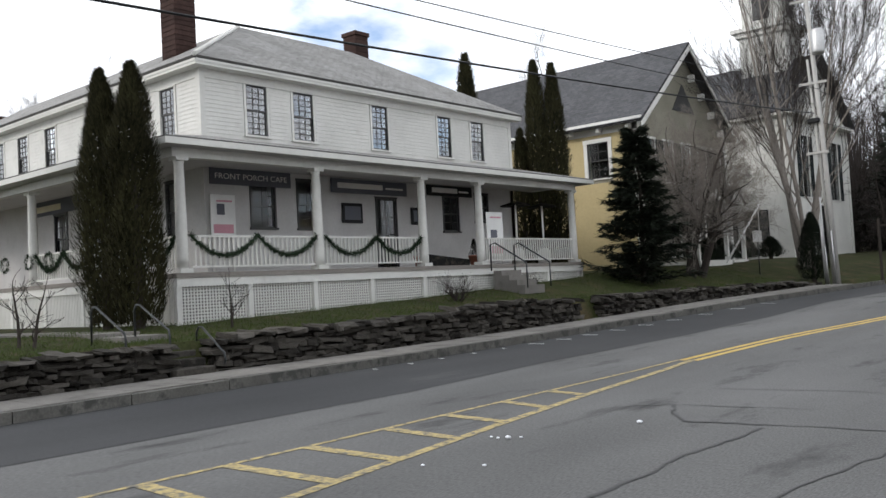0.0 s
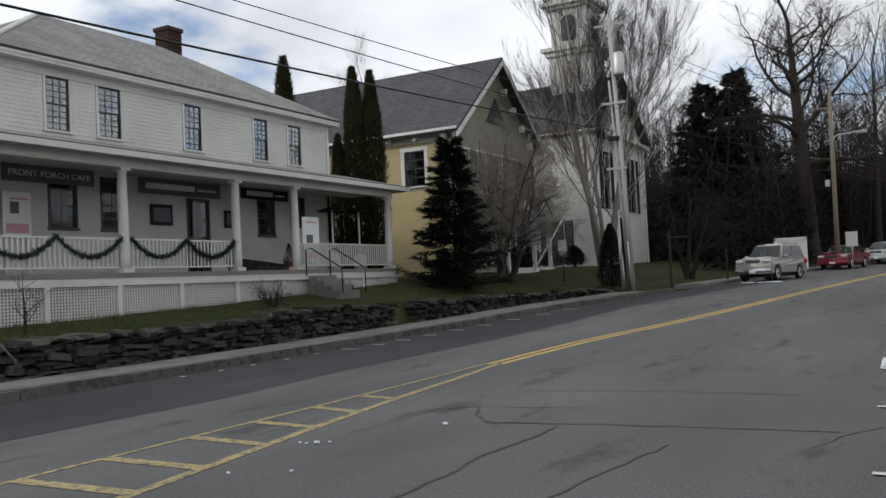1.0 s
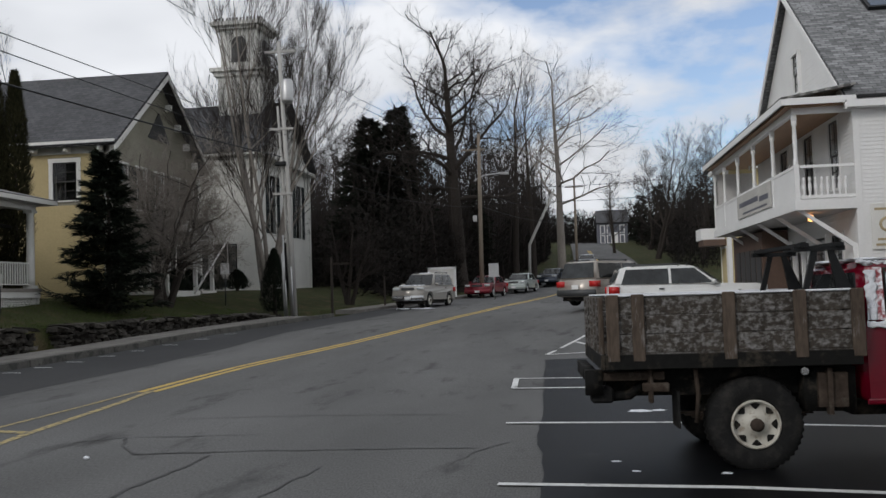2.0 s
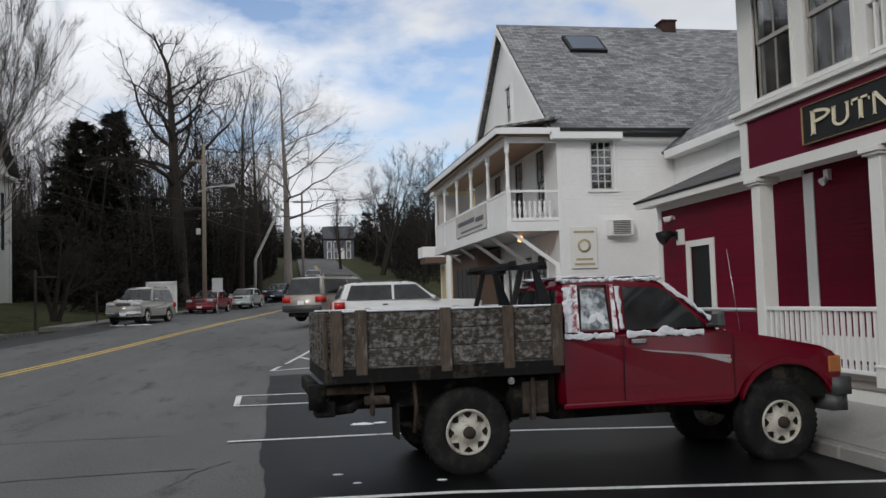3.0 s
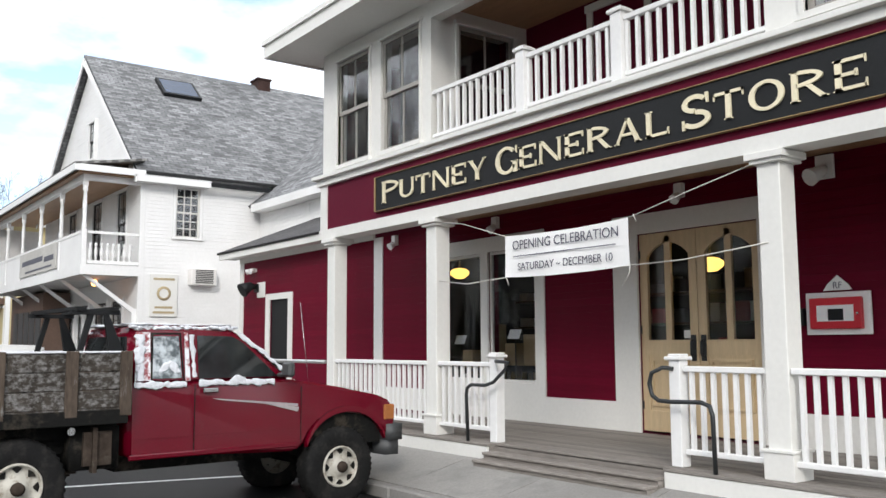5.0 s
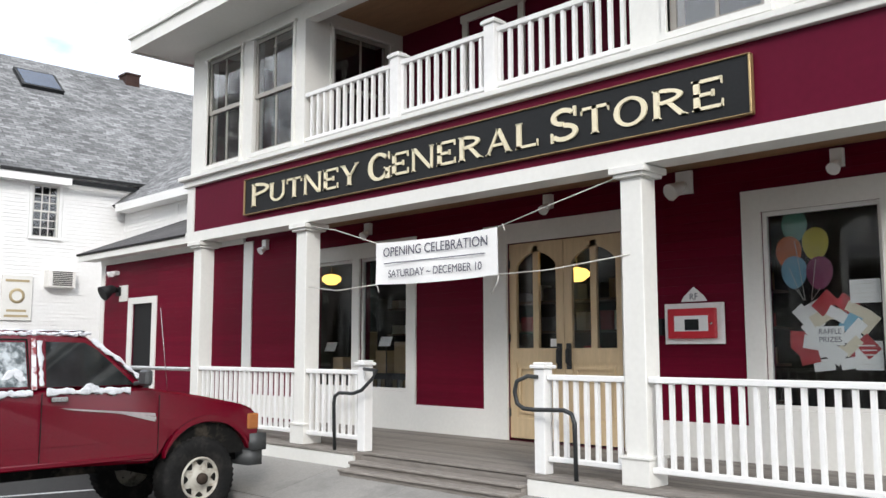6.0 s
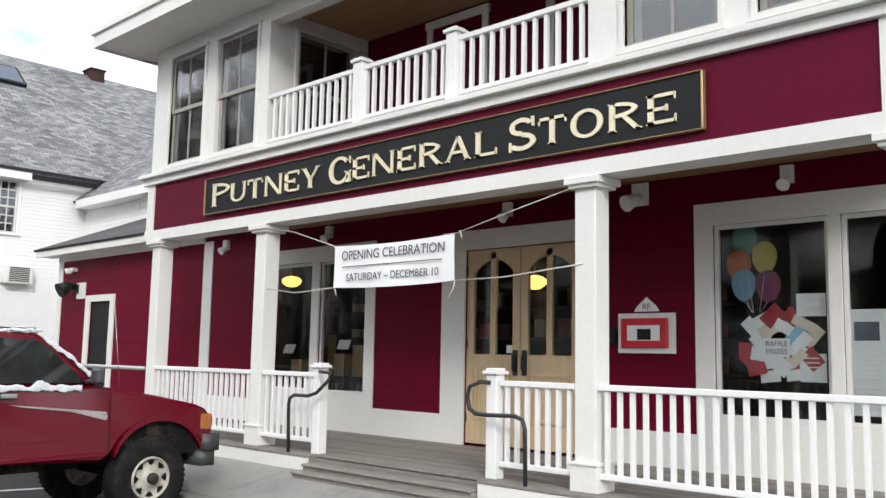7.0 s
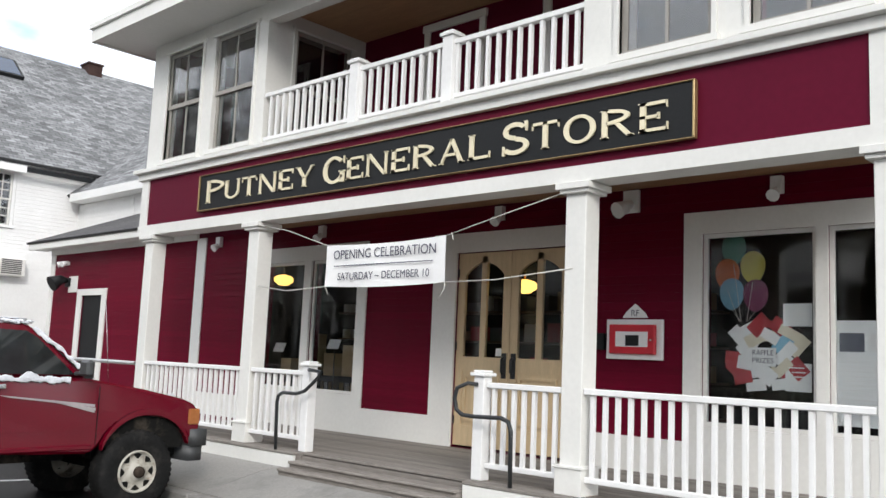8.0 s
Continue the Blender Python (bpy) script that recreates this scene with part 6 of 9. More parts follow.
            box(cr, tx + s * (r + 0.1) - 0.05, tx + s * (r + 0.1) + 0.05, ty + t - 0.05, ty + t + 0.05, 19.5, 19.75)
    part("cresting", cr, DARK_FRAME, c, "dark roof cresting")
    for pl in (Plane((tx, ty - r + 0.15, 0), (1, 0, 0), (0, -1, 0)), Plane((tx + r - 0.15, ty, 0), (0, 1, 0), (1, 0, 0))):
        pts = [pl.at(-0.5, 16.9, 0.03), pl.at(0.5, 16.9, 0.03)] + [pl.at(0.5 * math.cos(a), 18.1 + 0.5 * math.sin(a), 0.03) for a in np.linspace(0, math.pi, 9)]
        part("louvre", prism(bmesh.new(), pts, pl.n * 0.03), DARK_FRAME, c, "dark arched louvre")
    return c


build_church()
# ---- vehicles ----
RED_PAINT = surface("dull_red_car_paint", (0.125, 0.0013, 0.011), 0.14, spec=0.45, grain=60, vary=0.06, patch=1.5, patch_vary=0.08, bump=0.02, coat=0.08, dirt=(0.09, 0.03, 0.03), dirt_at=(0.62, 0.8), dirt_scale=2)
SNOW = surface("old_snow", (0.72, 0.74, 0.78), 0.6, grain=30, vary=0.06, patch=5, patch_vary=0.08, bump=0.8, dist=0.02)
FROSTED = surface("frosted_paint", (0.3, 0.05, 0.06), 0.6, grain=60, vary=0.1, dirt=(0.8, 0.82, 0.86), dirt_at=(0.42, 0.55), dirt_scale=14)
CAR_GLASS = surface("tinted_car_glass", (0.02, 0.023, 0.024), 0.04, grain=3, vary=0.5, patch=2.2, patch_vary=0.6, bump=0, spec=0.5)
ICY_GLASS = surface("frosted_car_glass", (0.08, 0.1, 0.11), 0.3, grain=30, vary=0.2, dirt=(0.55, 0.6, 0.63), dirt_at=(0.45, 0.62), dirt_scale=9)
RUBBER = surface("worn_tyre_rubber", (0.014, 0.014, 0.014), 0.85, grain=30, vary=0.2, patch=6, patch_vary=0.2, dirt=(0.038, 0.035, 0.032), dirt_at=(0.5, 0.7), dirt_scale=6)
WHEEL_WHITE = surface("white_steel_wheel", (0.5, 0.48, 0.42), 0.45, grain=20, vary=0.05, dirt=(0.2, 0.15, 0.1), dirt_at=(0.52, 0.68), dirt_scale=11)
RUST = surface("rusty_steel", (0.05, 0.038, 0.03), 0.85, grain=16, vary=0.35, patch=4, patch_vary=0.3, bump=0.4, dirt=(0.11, 0.095, 0.08), dirt_at=(0.55, 0.7), dirt_scale=6)
CHASSIS = surface("dark_chassis", (0.009, 0.009, 0.0085), 0.8, grain=20, vary=0.3, dirt=(0.06, 0.05, 0.038), dirt_at=(0.52, 0.7), dirt_scale=5)
PEELING = surface("peeling_painted_plank", (0.05, 0.043, 0.036), 0.9, grain=18, vary=0.35, patch=4, patch_vary=0.3, bump=0.5, dist=0.006, stretch=(1, 1, 1.3),
                  dirt=(0.24, 0.235, 0.23), dirt_at=(0.46, 0.68), dirt_scale=19, per_piece=0.2)
STAKE = surface("weathered_stake", (0.085, 0.066, 0.052), 0.9, grain=14, vary=0.3, patch=3, patch_vary=0.3, bump=0.4, stretch=(3, 3, 0.6), dirt=(0.2, 0.19, 0.18), dirt_at=(0.58, 0.7), dirt_scale=8)
CHROME = surface("dull_chrome", (0.5, 0.5, 0.5), 0.25, metal=1.0, grain=20, vary=0.08)
PLASTIC = surface("grey_plastic", (0.055, 0.058, 0.06), 0.5, grain=40)
AMBER = surface("amber_lens", (0.36, 0.13, 0.04), 0.25, grain=20)
LENS = surface("clear_lamp_lens", (0.6, 0.62, 0.63), 0.15, grain=20)
TAIL = surface("red_lamp_lens", (0.5, 0.02, 0.02), 0.2, grain=20)
DECAL = surface("silver_decal", (0.42, 0.38, 0.39), 0.4, grain=30)


def clump(bm, p, r, squash=0.5, seed=0.0):
    """A small uneven lump."""
    for v in bmesh.ops.create_icosphere(bm, subdivisions=2, radius=1.0)["verts"]:
        d = v.co.copy()
        k = r * (1 + 0.45 * noise.noise(d * 1.7 + Vector((seed, p[0] * 3, p[2] * 3))))
        v.co = Vector(p) + Vector((d.x * k, d.y * k * 0.8, d.z * k * squash))
    return bm


def snow_bank(name, points, r, squash, parent, n=14, label="crust of old snow", scatter=0.3):
    """A ragged crust along a line on the near side: wide, thin and uneven."""
    bm = bmesh.new()
    pts = [Vector(p) for p in points]
    for layer in range(3):
        seed, rows, arc = random.uniform(0, 90), [], 0.0
        was = pts[0]
        m = max(12, n * 2)
        for i in range(m + 1):
            t = i / m * (len(pts) - 1)
            k = min(int(t), len(pts) - 2)
            c = pts[k].lerp(pts[k + 1], t - k)
            arc, was = arc + (c - was).length, c.copy()
            d = (pts[k + 1] - pts[k]).normalized()
            across = d.cross(Vector((0, 1, 0))).normalized()
            q = noise.noise((seed, arc * 9, 0)) + 0.3 * noise.noise((seed, arc * 24, 5))
            rr = max(r * (0.75 + 1.3 * q) * scatter, 0.002) if 0 < i < m else 0.001
            c = c + across * r * scatter * 1.3 * noise.noise((seed + 9, arc * 8, 2))
            ring = []
            for j in range(8):
                a = j * math.tau / 8
                wob = 1 + 0.3 * noise.noise((seed + j * 0.9, arc * 22, 8))
                ring.append(bm.verts.new(c + across * math.cos(a) * rr * wob + Vector((0, 1, 0)) * math.sin(a) * min(rr, r) * 0.55 * squash * wob))
            rows.append(ring)
        for u, v in zip(rows, rows[1:]):
            for j in range(8):
                bm.faces.new((u[j], u[(j + 1) % 8], v[(j + 1) % 8], v[j]))
    bmesh.ops.recalc_face_normals(bm, faces=bm.faces)
    for f in bm.faces:
        f.smooth = True
    return part(name, bm, SNOW, parent, label)


def tapered(outline, width, inset_low, inset_high, z_low, z_high, y0=0.0):
    """A closed side outline (x, z) drawn across a width, drawing in towards the top."""
    bm = bmesh.new()

    def off(z):
        t = min(max((z - z_low) / (z_high - z_low), 0), 1)
        return inset_low + (inset_high - inset_low) * t
    a = [bm.verts.new((x, y0 + off(z), z)) for x, z in outline]
    b = [bm.verts.new((x, y0 + width - off(z), z)) for x, z in outline]
    k = len(a)
    bm.faces.new(a), bm.faces.new(b[::-1])
    for i in range(k):
        bm.faces.new((a[(i + 1) % k], a[i], b[i], b[(i + 1) % k]))
    bmesh.ops.recalc_face_normals(bm, faces=bm.faces)
    return bm


def rounded(bm, amount=0.03, seg=2, angle=25):
    es = [e for e in bm.edges if len(e.link_faces) == 2 and e.calc_face_angle(0) > radians(angle)]
    bmesh.ops.bevel(bm, geom=es, offset=amount, segments=seg, affect="EDGES", clamp_overlap=True)
    for f in bm.faces:
        f.smooth = len(f.verts) < 5 or f.calc_area() < 0.02
    return bm


def wheel(parent, at, r, w, rim_m, side=-1, lugs=True, rim_r=0.52, name="wheel"):
    """A wheel whose outer face looks along side * y. at: hub on its outer face."""
    x, y, z = at
    s = side
    bm = bmesh.new()
    lathe(bm, at, [(rr * r, s * yy * w) for rr, yy in ((rim_r, -0.95), (0.8, -1.0), (0.95, -0.92), (0.99, -0.8), (0.99, -0.15), (0.95, -0.04), (0.8, 0.03), (rim_r + 0.04, 0.0), (rim_r, -0.04), (rim_r, -0.95))], 88 if lugs else 40, "y")
    if lugs:
        for k, v in enumerate(bm.verts):
            ring_no, spoke = divmod(k, 88)
            d = Vector((v.co.x - x, 0, v.co.z - z))
            if 2 <= ring_no <= 5 and d.length > 0.9 * r:
                v.co += d.normalized() * r * (0.022 if (spoke + (1 if ring_no > 3 else 0)) % 2 else -0.02)
    bmesh.ops.recalc_face_normals(bm, faces=bm.faces)
    t = part(name, bm, RUBBER, parent)
    q = rim_r * r
    bm = lathe(bmesh.new(), at, [(rr, s * yy) for rr, yy in ((q, -0.9 * w), (q, -0.01), (q * 0.94, 0.012), (q * 0.9, 0.0), (q * 0.84, -0.035), (q * 0.5, -0.02), (q * 0.42, 0.0), (q * 0.3, 0.015), (0.0, 0.015))], 32, "y")
    part("rim", bm, rim_m, t, "white spoked steel wheel" if rim_m is WHEEL_WHITE else "")
    bm = bmesh.new()
    n = 8 if lugs else 5
    for i in range(n):
        a = i * math.tau / n
        pts = [(x + math.cos(a + d) * rr * q, y + s * (-0.028), z + math.sin(a + d) * rr * q) for d, rr in (((-0.24, 0.83), (0.0, 0.86), (0.24, 0.83), (0.2, 0.76), (0.05, 0.62), (-0.05, 0.62), (-0.2, 0.76)) if lugs else ((-0.2, 0.8), (0.2, 0.8), (0.0, 0.52)))]
        prism(bm, pts, (0, s * 0.012, 0))
    part("vent_hole", bm, CHASSIS, t)
    part("hub", lathe(bmesh.new(), at, [(rr, s * yy) for rr, yy in ((q * 0.28, 0.0), (q * 0.26, 0.05), (q * 0.12, 0.065), (0.0, 0.065))], 12, "y"), RUST, t)
    return t


def build_truck():
    tr = thing("pickup_truck", (0, 0, 0), "red pickup truck with wooden flatbed sides, dusted with snow", "truck")
    W = 1.62
    low = [(0.95, 0.60), (2.70, 0.53), (2.80, 0.60), (2.87, 0.72), (2.98, 0.82), (3.14, 0.885), (3.34, 0.895), (3.54, 0.87), (3.70, 0.8), (3.80, 0.7), (3.85, 0.62), (3.95, 0.62), (3.985, 0.78), (3.965, 0.93),
           (3.90, 1.01), (3.77, 1.065), (3.3, 1.165), (2.9, 1.235), (2.63, 1.275), (0.95, 1.275)]
    body = part("cab_body", rounded(tapered(low, W, 0.0, 0.035, 0.9, 1.28), 0.028, 3, 30), RED_PAINT, tr)
    part("engine_block", boxes((2.85, 3.9, 0.24, W - 0.24, 0.45, 1.0)), CHASSIS, tr)
    top = [(0.97, 1.27), (2.66, 1.27), (2.10, 1.745), (2.0, 1.80), (1.6, 1.825), (1.12, 1.83), (1.0, 1.79)]
    part("cab_roof", rounded(tapered(top, W, 0.035, 0.15, 1.27, 1.83), 0.035, 3, 30), RED_PAINT, tr)

    def side_y(z):
        return 0.035 + 0.115 * (z - 1.27) / 0.56 - 0.006

    def side_plate(pts, thick=0.012, far=False):
        bm = bmesh.new()
        if far:
            return prism(bm, [(x, W - side_y(z), z) for x, z in pts], (0, thick, 0))
        return prism(bm, [(x, side_y(z), z) for x, z in pts], (0, -thick, 0))
    for far in (False, True):
        part("quarter_window", side_plate(((1.17, 1.32), (1.46, 1.32), (1.45, 1.72), (1.2, 1.72)), 0.004, far), ICY_GLASS, tr, "frosted side window")
        part("door_window", side_plate(((1.63, 1.31), (2.5, 1.31), (2.13, 1.66), (2.02, 1.72), (1.64, 1.73)), 0.004, far), CAR_GLASS, tr)
        part("frosted_pillar", side_plate(((1.0, 1.3), (1.15, 1.3), (1.17, 1.76), (1.03, 1.76)), 0.003, far), FROSTED, tr, "rear pillar crusted with frost")
        part("window_frame", side_plate(((1.15, 1.30), (1.17, 1.30), (1.2, 1.74), (1.46, 1.74), (1.47, 1.30), (1.485, 1.30), (1.475, 1.755), (1.18, 1.755)), 0.002, far), CHASSIS, tr)
        part("window_seal", side_plate(((1.495, 1.29), (1.545, 1.29), (1.545, 1.76), (1.51, 1.76)), 0.006, far), FROSTED, tr)
    part("windscreen", prism(bmesh.new(), ((2.615, 0.1, 1.315), (2.615, W - 0.1, 1.315), (2.135, W - 0.2, 1.725), (2.135, 0.2, 1.725)), (0.012, 0, 0.012)), CAR_GLASS, tr)
    part("rear_window", prism(bmesh.new(), ((0.975, 0.2, 1.34), (0.975, W - 0.2, 1.34), (1.0, W - 0.26, 1.72), (1.0, 0.26, 1.72)), (-0.02, 0, 0)), CAR_GLASS, tr)
    # door seams, handle, mirror, stripe
    for y in (-0.004, W + 0.001):
        part("crease", boxes((0.99, 2.7, y, y + 0.003, 0.76, 0.768)), RED_PAINT, body)
        part("door_seam", boxes((1.575, 1.583, y, y + 0.003, 0.62, 1.26), (2.755, 2.763, y, y + 0.003, 0.62, 1.2)), CHASSIS, body)
    part("door_handle", boxes((1.66, 1.82, -0.025, 0.005, 1.17, 1.215), bevel=0.008), CHROME, tr)
    bm = bmesh.new()
    for i, (z0, z1, x0, x1) in enumerate(((1.115, 1.02, 1.75, 2.72), (1.075, 0.985, 2.15, 2.73), (1.04, 0.965, 2.3, 2.72))):
        prism(bm, ((x0, -0.003, z0), (x1, -0.003, z1), (x1, -0.003, z1 - 0.028), (x0 + 0.12, -0.003, z0 - 0.025)), (0, -0.003, 0))
    part("stripe", bm, DECAL, body, "silver side stripe")
    part("sill_trim", boxes((0.95, 2.72, -0.012, 0.02, 0.575, 0.625), bevel=0.01), RED_PAINT, tr)
    bm = boxes((2.5, 2.58, -0.2, -0.03, 1.3, 1.46), bevel=0.025)
    tube(bm, ((2.5, 0.03, 1.32), (2.54, -0.06, 1.33)), 0.02, 8)
    part("wing_mirror", bm, PLASTIC, tr)
    bm = bmesh.new()
    pts = [(3.33 + 0.53 * math.cos(a), 0.42 + 0.49 * math.sin(a)) for a in np.linspace(0.35, math.pi - 0.3, 14)]
    for (xa, za), (xb, zb) in zip(pts, pts[1:]):
        prism(bm, ((xa, -0.03, za), (xb, -0.03, zb), (xb, -0.03, zb + 0.06), (xa, -0.03, za + 0.06)), (0, 0.06, 0))
    bmesh.ops.remove_doubles(bm, verts=bm.verts, dist=0.0005)
    part("wheel_arch_flare", bm, RED_PAINT, tr)
    part("wheel_well", boxes((2.9, 3.8, 0.05, W - 0.05, 0.55, 0.9)), CHASSIS, tr)
    # front end
    part("bumper", rounded(boxes((3.86, 4.06, -0.03, W + 0.03, 0.56, 0.74)), 0.03, 2), PLASTIC, tr, "dented dark grey bumper")
    part("bumper_apron", rounded(boxes((3.84, 4.02, -0.01, W + 0.01, 0.40, 0.56)), 0.03, 2), PLASTIC, tr)
    part("grille", boxes((3.95, 3.99, 0.4, W - 0.4, 0.78, 0.98)), PLASTIC, tr)
    for y0, y1 in ((0.05, 0.4), (W - 0.4, W - 0.05)):
        part("headlamp", boxes((3.93, 3.995, y0, y1, 0.8, 0.96), bevel=0.01), LENS, tr)
    for y0 in (-0.012, W - 0.06):
        part("indicator_lamp", boxes((3.83, 3.97, y0, y0 + 0.07, 0.79, 0.96), bevel=0.012), AMBER, tr)
    part("aerial", tube(bmesh.new(), ((2.88, 0.06, 1.22), (2.84, 0.05, 1.5), (2.76, 0.04, 2.08)), 0.0035, 5), CHROME, tr)
    # wheels
    for (x, z, r) in ((0.0, 0.425, 0.415), (3.25, 0.325, 0.425)):
        wheel(tr, (x, -0.02, z), r, 0.27, WHEEL_WHITE)
        wheel(tr, (x, W + 0.02, z), r, 0.27, WHEEL_WHITE, side=1)
        part("axle", tube(bmesh.new(), ((x, 0.1, z), (x, W - 0.1, z)), 0.06, 8), CHASSIS, tr)
    # flatbed
    bx0, bx1, z0, z1 = -1.26, 0.9, 1.06, 1.57
    bed = part("bed_floor", boxes((bx0, bx1, -0.06, W + 0.06, 0.98, 1.06)), STAKE, tr, "worn plank bed")
    part("bed_rail", boxes((bx0 - 0.02, bx1, -0.1, -0.06, 0.93, 1.06), (bx0 - 0.02, bx1, W + 0.06, W + 0.1, 0.93, 1.06), (bx0 - 0.06, bx0 - 0.02, -0.1, W + 0.1, 0.93, 1.06), bevel=0.006), CHASSIS, tr)
    zs = (1.07, 1.235, 1.40, 1.565)
    for y0, y1, yo in ((-0.07, -0.035, -1), (W + 0.035, W + 0.07, 1)):
        s = part("side_board", boxes((bx0 + 0.02, bx1 - 0.02, y0, y1, z0, z0 + 0.01)), PEELING, tr, "plank side with flaking white paint")
        for a, b in zip(zs, zs[1:]):
            part("plank", boxes((bx0 + 0.01, bx1 - 0.01, y0, y1, a + 0.004, b - 0.004), bevel=0.006), PEELING, s)
        for x in (bx0 + 0.0, bx0 + 0.22, -0.26, 0.34, 0.82):
            yy = (y0 - 0.035, y0) if yo < 0 else (y1, y1 + 0.035)
            part("stake", boxes((x, x + 0.11, yy[0], yy[1], 1.0, 1.585), bevel=0.008), STAKE, s)
        part("top_frost", boxes((bx0, bx1, y0 - 0.02, y1 + 0.01, 1.567, 1.585), bevel=0.006), SNOW, s, "thin line of snow")
    tg = part("tail_board", boxes((bx0 - 0.05, bx0 - 0.02, 0.0, W, z0, z0 + 0.02)), PEELING, tr)
    y = 0.0
    k = 0
    while y < W - 0.1:
        part("plank", boxes((bx0 - 0.05 - 0.012 * (k % 2), bx0 - 0.015, y, y + 0.155, z0, 1.565), bevel=0.006), PEELING if k % 2 else STAKE, tg)
        y += 0.165
        k += 1
    part("front_board", boxes((bx1 - 0.04, bx1, 0.0, W, z0, 1.5)), STAKE, tr)
    # rack over the cab
    bm = bmesh.new()
    for y in (0.12, W - 0.12):
        prism(bm, ((0.36, y - 0.02, 1.06), (0.41, y - 0.02, 1.06), (0.63, y - 0.02, 1.93), (0.58, y - 0.02, 1.93)), (0, 0.04, 0))
        prism(bm, ((0.86, y - 0.02, 1.06), (0.9, y - 0.02, 1.06), (0.9, y - 0.02, 1.6), (0.76, y - 0.02, 1.93), (0.72, y - 0.02, 1.93)), (0, 0.04, 0))
        box(bm, 0.42, 0.86, y - 0.035, y + 0.035, 1.92, 1.96)
    for x in (0.5, 0.8):
        box(bm, x - 0.04, x + 0.04, 0.05, W - 0.05, 1.955, 1.99)
    part("cab_rack", bm, BLACK, tr, "black steel rack behind the cab")
    # underside
    part("frame_rail", boxes((-1.25, 3.7, 0.28, 0.38, 0.66, 0.8), (-1.25, 3.7, W - 0.38, W - 0.28, 0.66, 0.8)), CHASSIS, tr)
    part("subframe", boxes((-1.0, 0.9, 0.2, 0.3, 0.8, 0.98), (-1.0, 0.9, W - 0.3, W - 0.2, 0.8, 0.98)), CHASSIS, tr)
    part("tow_bumper", rounded(boxes((-1.42, -1.33, 0.05, W - 0.05, 0.78, 0.9), (-1.45, -1.3, 0.04, 0.16, 0.70, 0.92)), 0.02, 1), CHASSIS, tr, "battered rear bumper")
    part("bumper_bracket", boxes((-1.33, -0.75, 0.06, 0.12, 0.82, 0.9), (-0.95, -0.72, 0.02, 0.1, 0.72, 0.8), (-0.9, -0.86, 0.02, 0.1, 0.62, 0.93), bevel=0.01), RUST, tr)
    part("tow_hook", tube(bmesh.new(), ((-1.4, 0.2, 0.74), (-1.3, 0.2, 0.66), (-1.05, 0.2, 0.68), (-0.9, 0.2, 0.8)), 0.045, 8), CHASSIS, tr)
    part("bumper_block", boxes((-1.4, -1.2, 0.1, 0.3, 0.62, 0.76), bevel=0.02), RUBBER, tr)
    part("leaf_spring", boxes(*[(-0.62 + 0.06 * i, 0.62 - 0.06 * i, 0.22, 0.3, 0.5 - 0.02 * i, 0.515 - 0.02 * i) for i in range(4)]), RUST, tr)
    part("mud_flap", boxes((-0.66, -0.64, 0.0, 0.3, 0.4, 0.72)), RUBBER, tr)
    part("flap_stay", tube(bmesh.new(), ((-0.5, 0.02, 0.98), (-0.48, 0.0, 0.7), (-0.5, 0.02, 0.45)), 0.02, 6), RUST, tr)
    part("tank", rounded(boxes((0.45, 0.88, 0.06, 0.5, 0.52, 0.9)), 0.04, 2), CHASSIS, tr)
    part("tool_bracket", boxes((0.55, 0.8, 0.02, 0.06, 0.56, 0.86), (0.62, 0.66, -0.02, 0.06, 0.5, 0.9)), RUST, tr)
    part("filler_cap", tube(bmesh.new(), ((0.42, 0.02, 0.88), (0.42, -0.05, 0.88)), 0.035, 10), CHROME, tr)
    part("gearbox", boxes((1.0, 2.7, 0.5, W - 0.5, 0.42, 0.6)), CHASSIS, tr)
    # snow
    bm = bmesh.new()
    for i in range(70):
        clump(bm, (random.uniform(1.05, 2.05), random.uniform(0.22, W - 0.22), 1.835), random.uniform(0.08, 0.17), 0.1, i)
    for i in range(70):
        clump(bm, (1.0 + i * 0.0155, 0.15 + random.uniform(-0.01, 0.04), 1.80 + random.uniform(-0.012, 0.016)), random.uniform(0.02, 0.045), 0.45, i + 0.5)
    for f in bm.faces:
        f.smooth = True
    part("roof_snow", bm, SNOW, tr, "thin lumpy snow on the cab roof")
    snow_bank("belt_snow", ((1.62, 0.004, 1.268), (2.45, 0.004, 1.262)), 0.024, 0.4, tr, 90, scatter=1.25)
    snow_bank("belt_snow", ((0.98, 0.004, 1.262), (1.5, 0.004, 1.262)), 0.022, 0.4, tr, 50, scatter=1.2)
    snow_bank("pillar_snow", ((1.07, 0.105, 1.74), (1.06, 0.065, 1.5), (1.05, 0.025, 1.3)), 0.022, 0.5, tr, 70, scatter=1.6)
    snow_bank("pillar_snow", ((1.585, 0.115, 1.74), (1.585, 0.04, 1.32)), 0.014, 0.5, tr, 40, scatter=1.2)
    snow_bank("window_snow", ((1.22, 0.05, 1.33), (1.3, 0.06, 1.44), (1.36, 0.06, 1.46), (1.43, 0.05, 1.33)), 0.026, 0.5, tr, 50, scatter=1.2)
    snow_bank("screen_snow", ((2.1, 0.16, 1.755), (2.3, 0.12, 1.61), (2.58, 0.09, 1.38)), 0.016, 0.8, tr, 40, scatter=1.0)
    snow_bank("hood_snow", ((3.6, 0.1, 1.11), (3.72, 0.12, 1.08)), 0.02, 0.5, tr, 8, scatter=1.2)
    snow_bank("bonnet_snow", ((2.72, 0.1, 1.265), (2.8, 0.2, 1.255)), 0.025, 0.5, tr, 6)
    tr.location = (1.64, 7.92, -0.03)
    tr.rotation_euler = (0, 0, radians(2.9))
    return tr


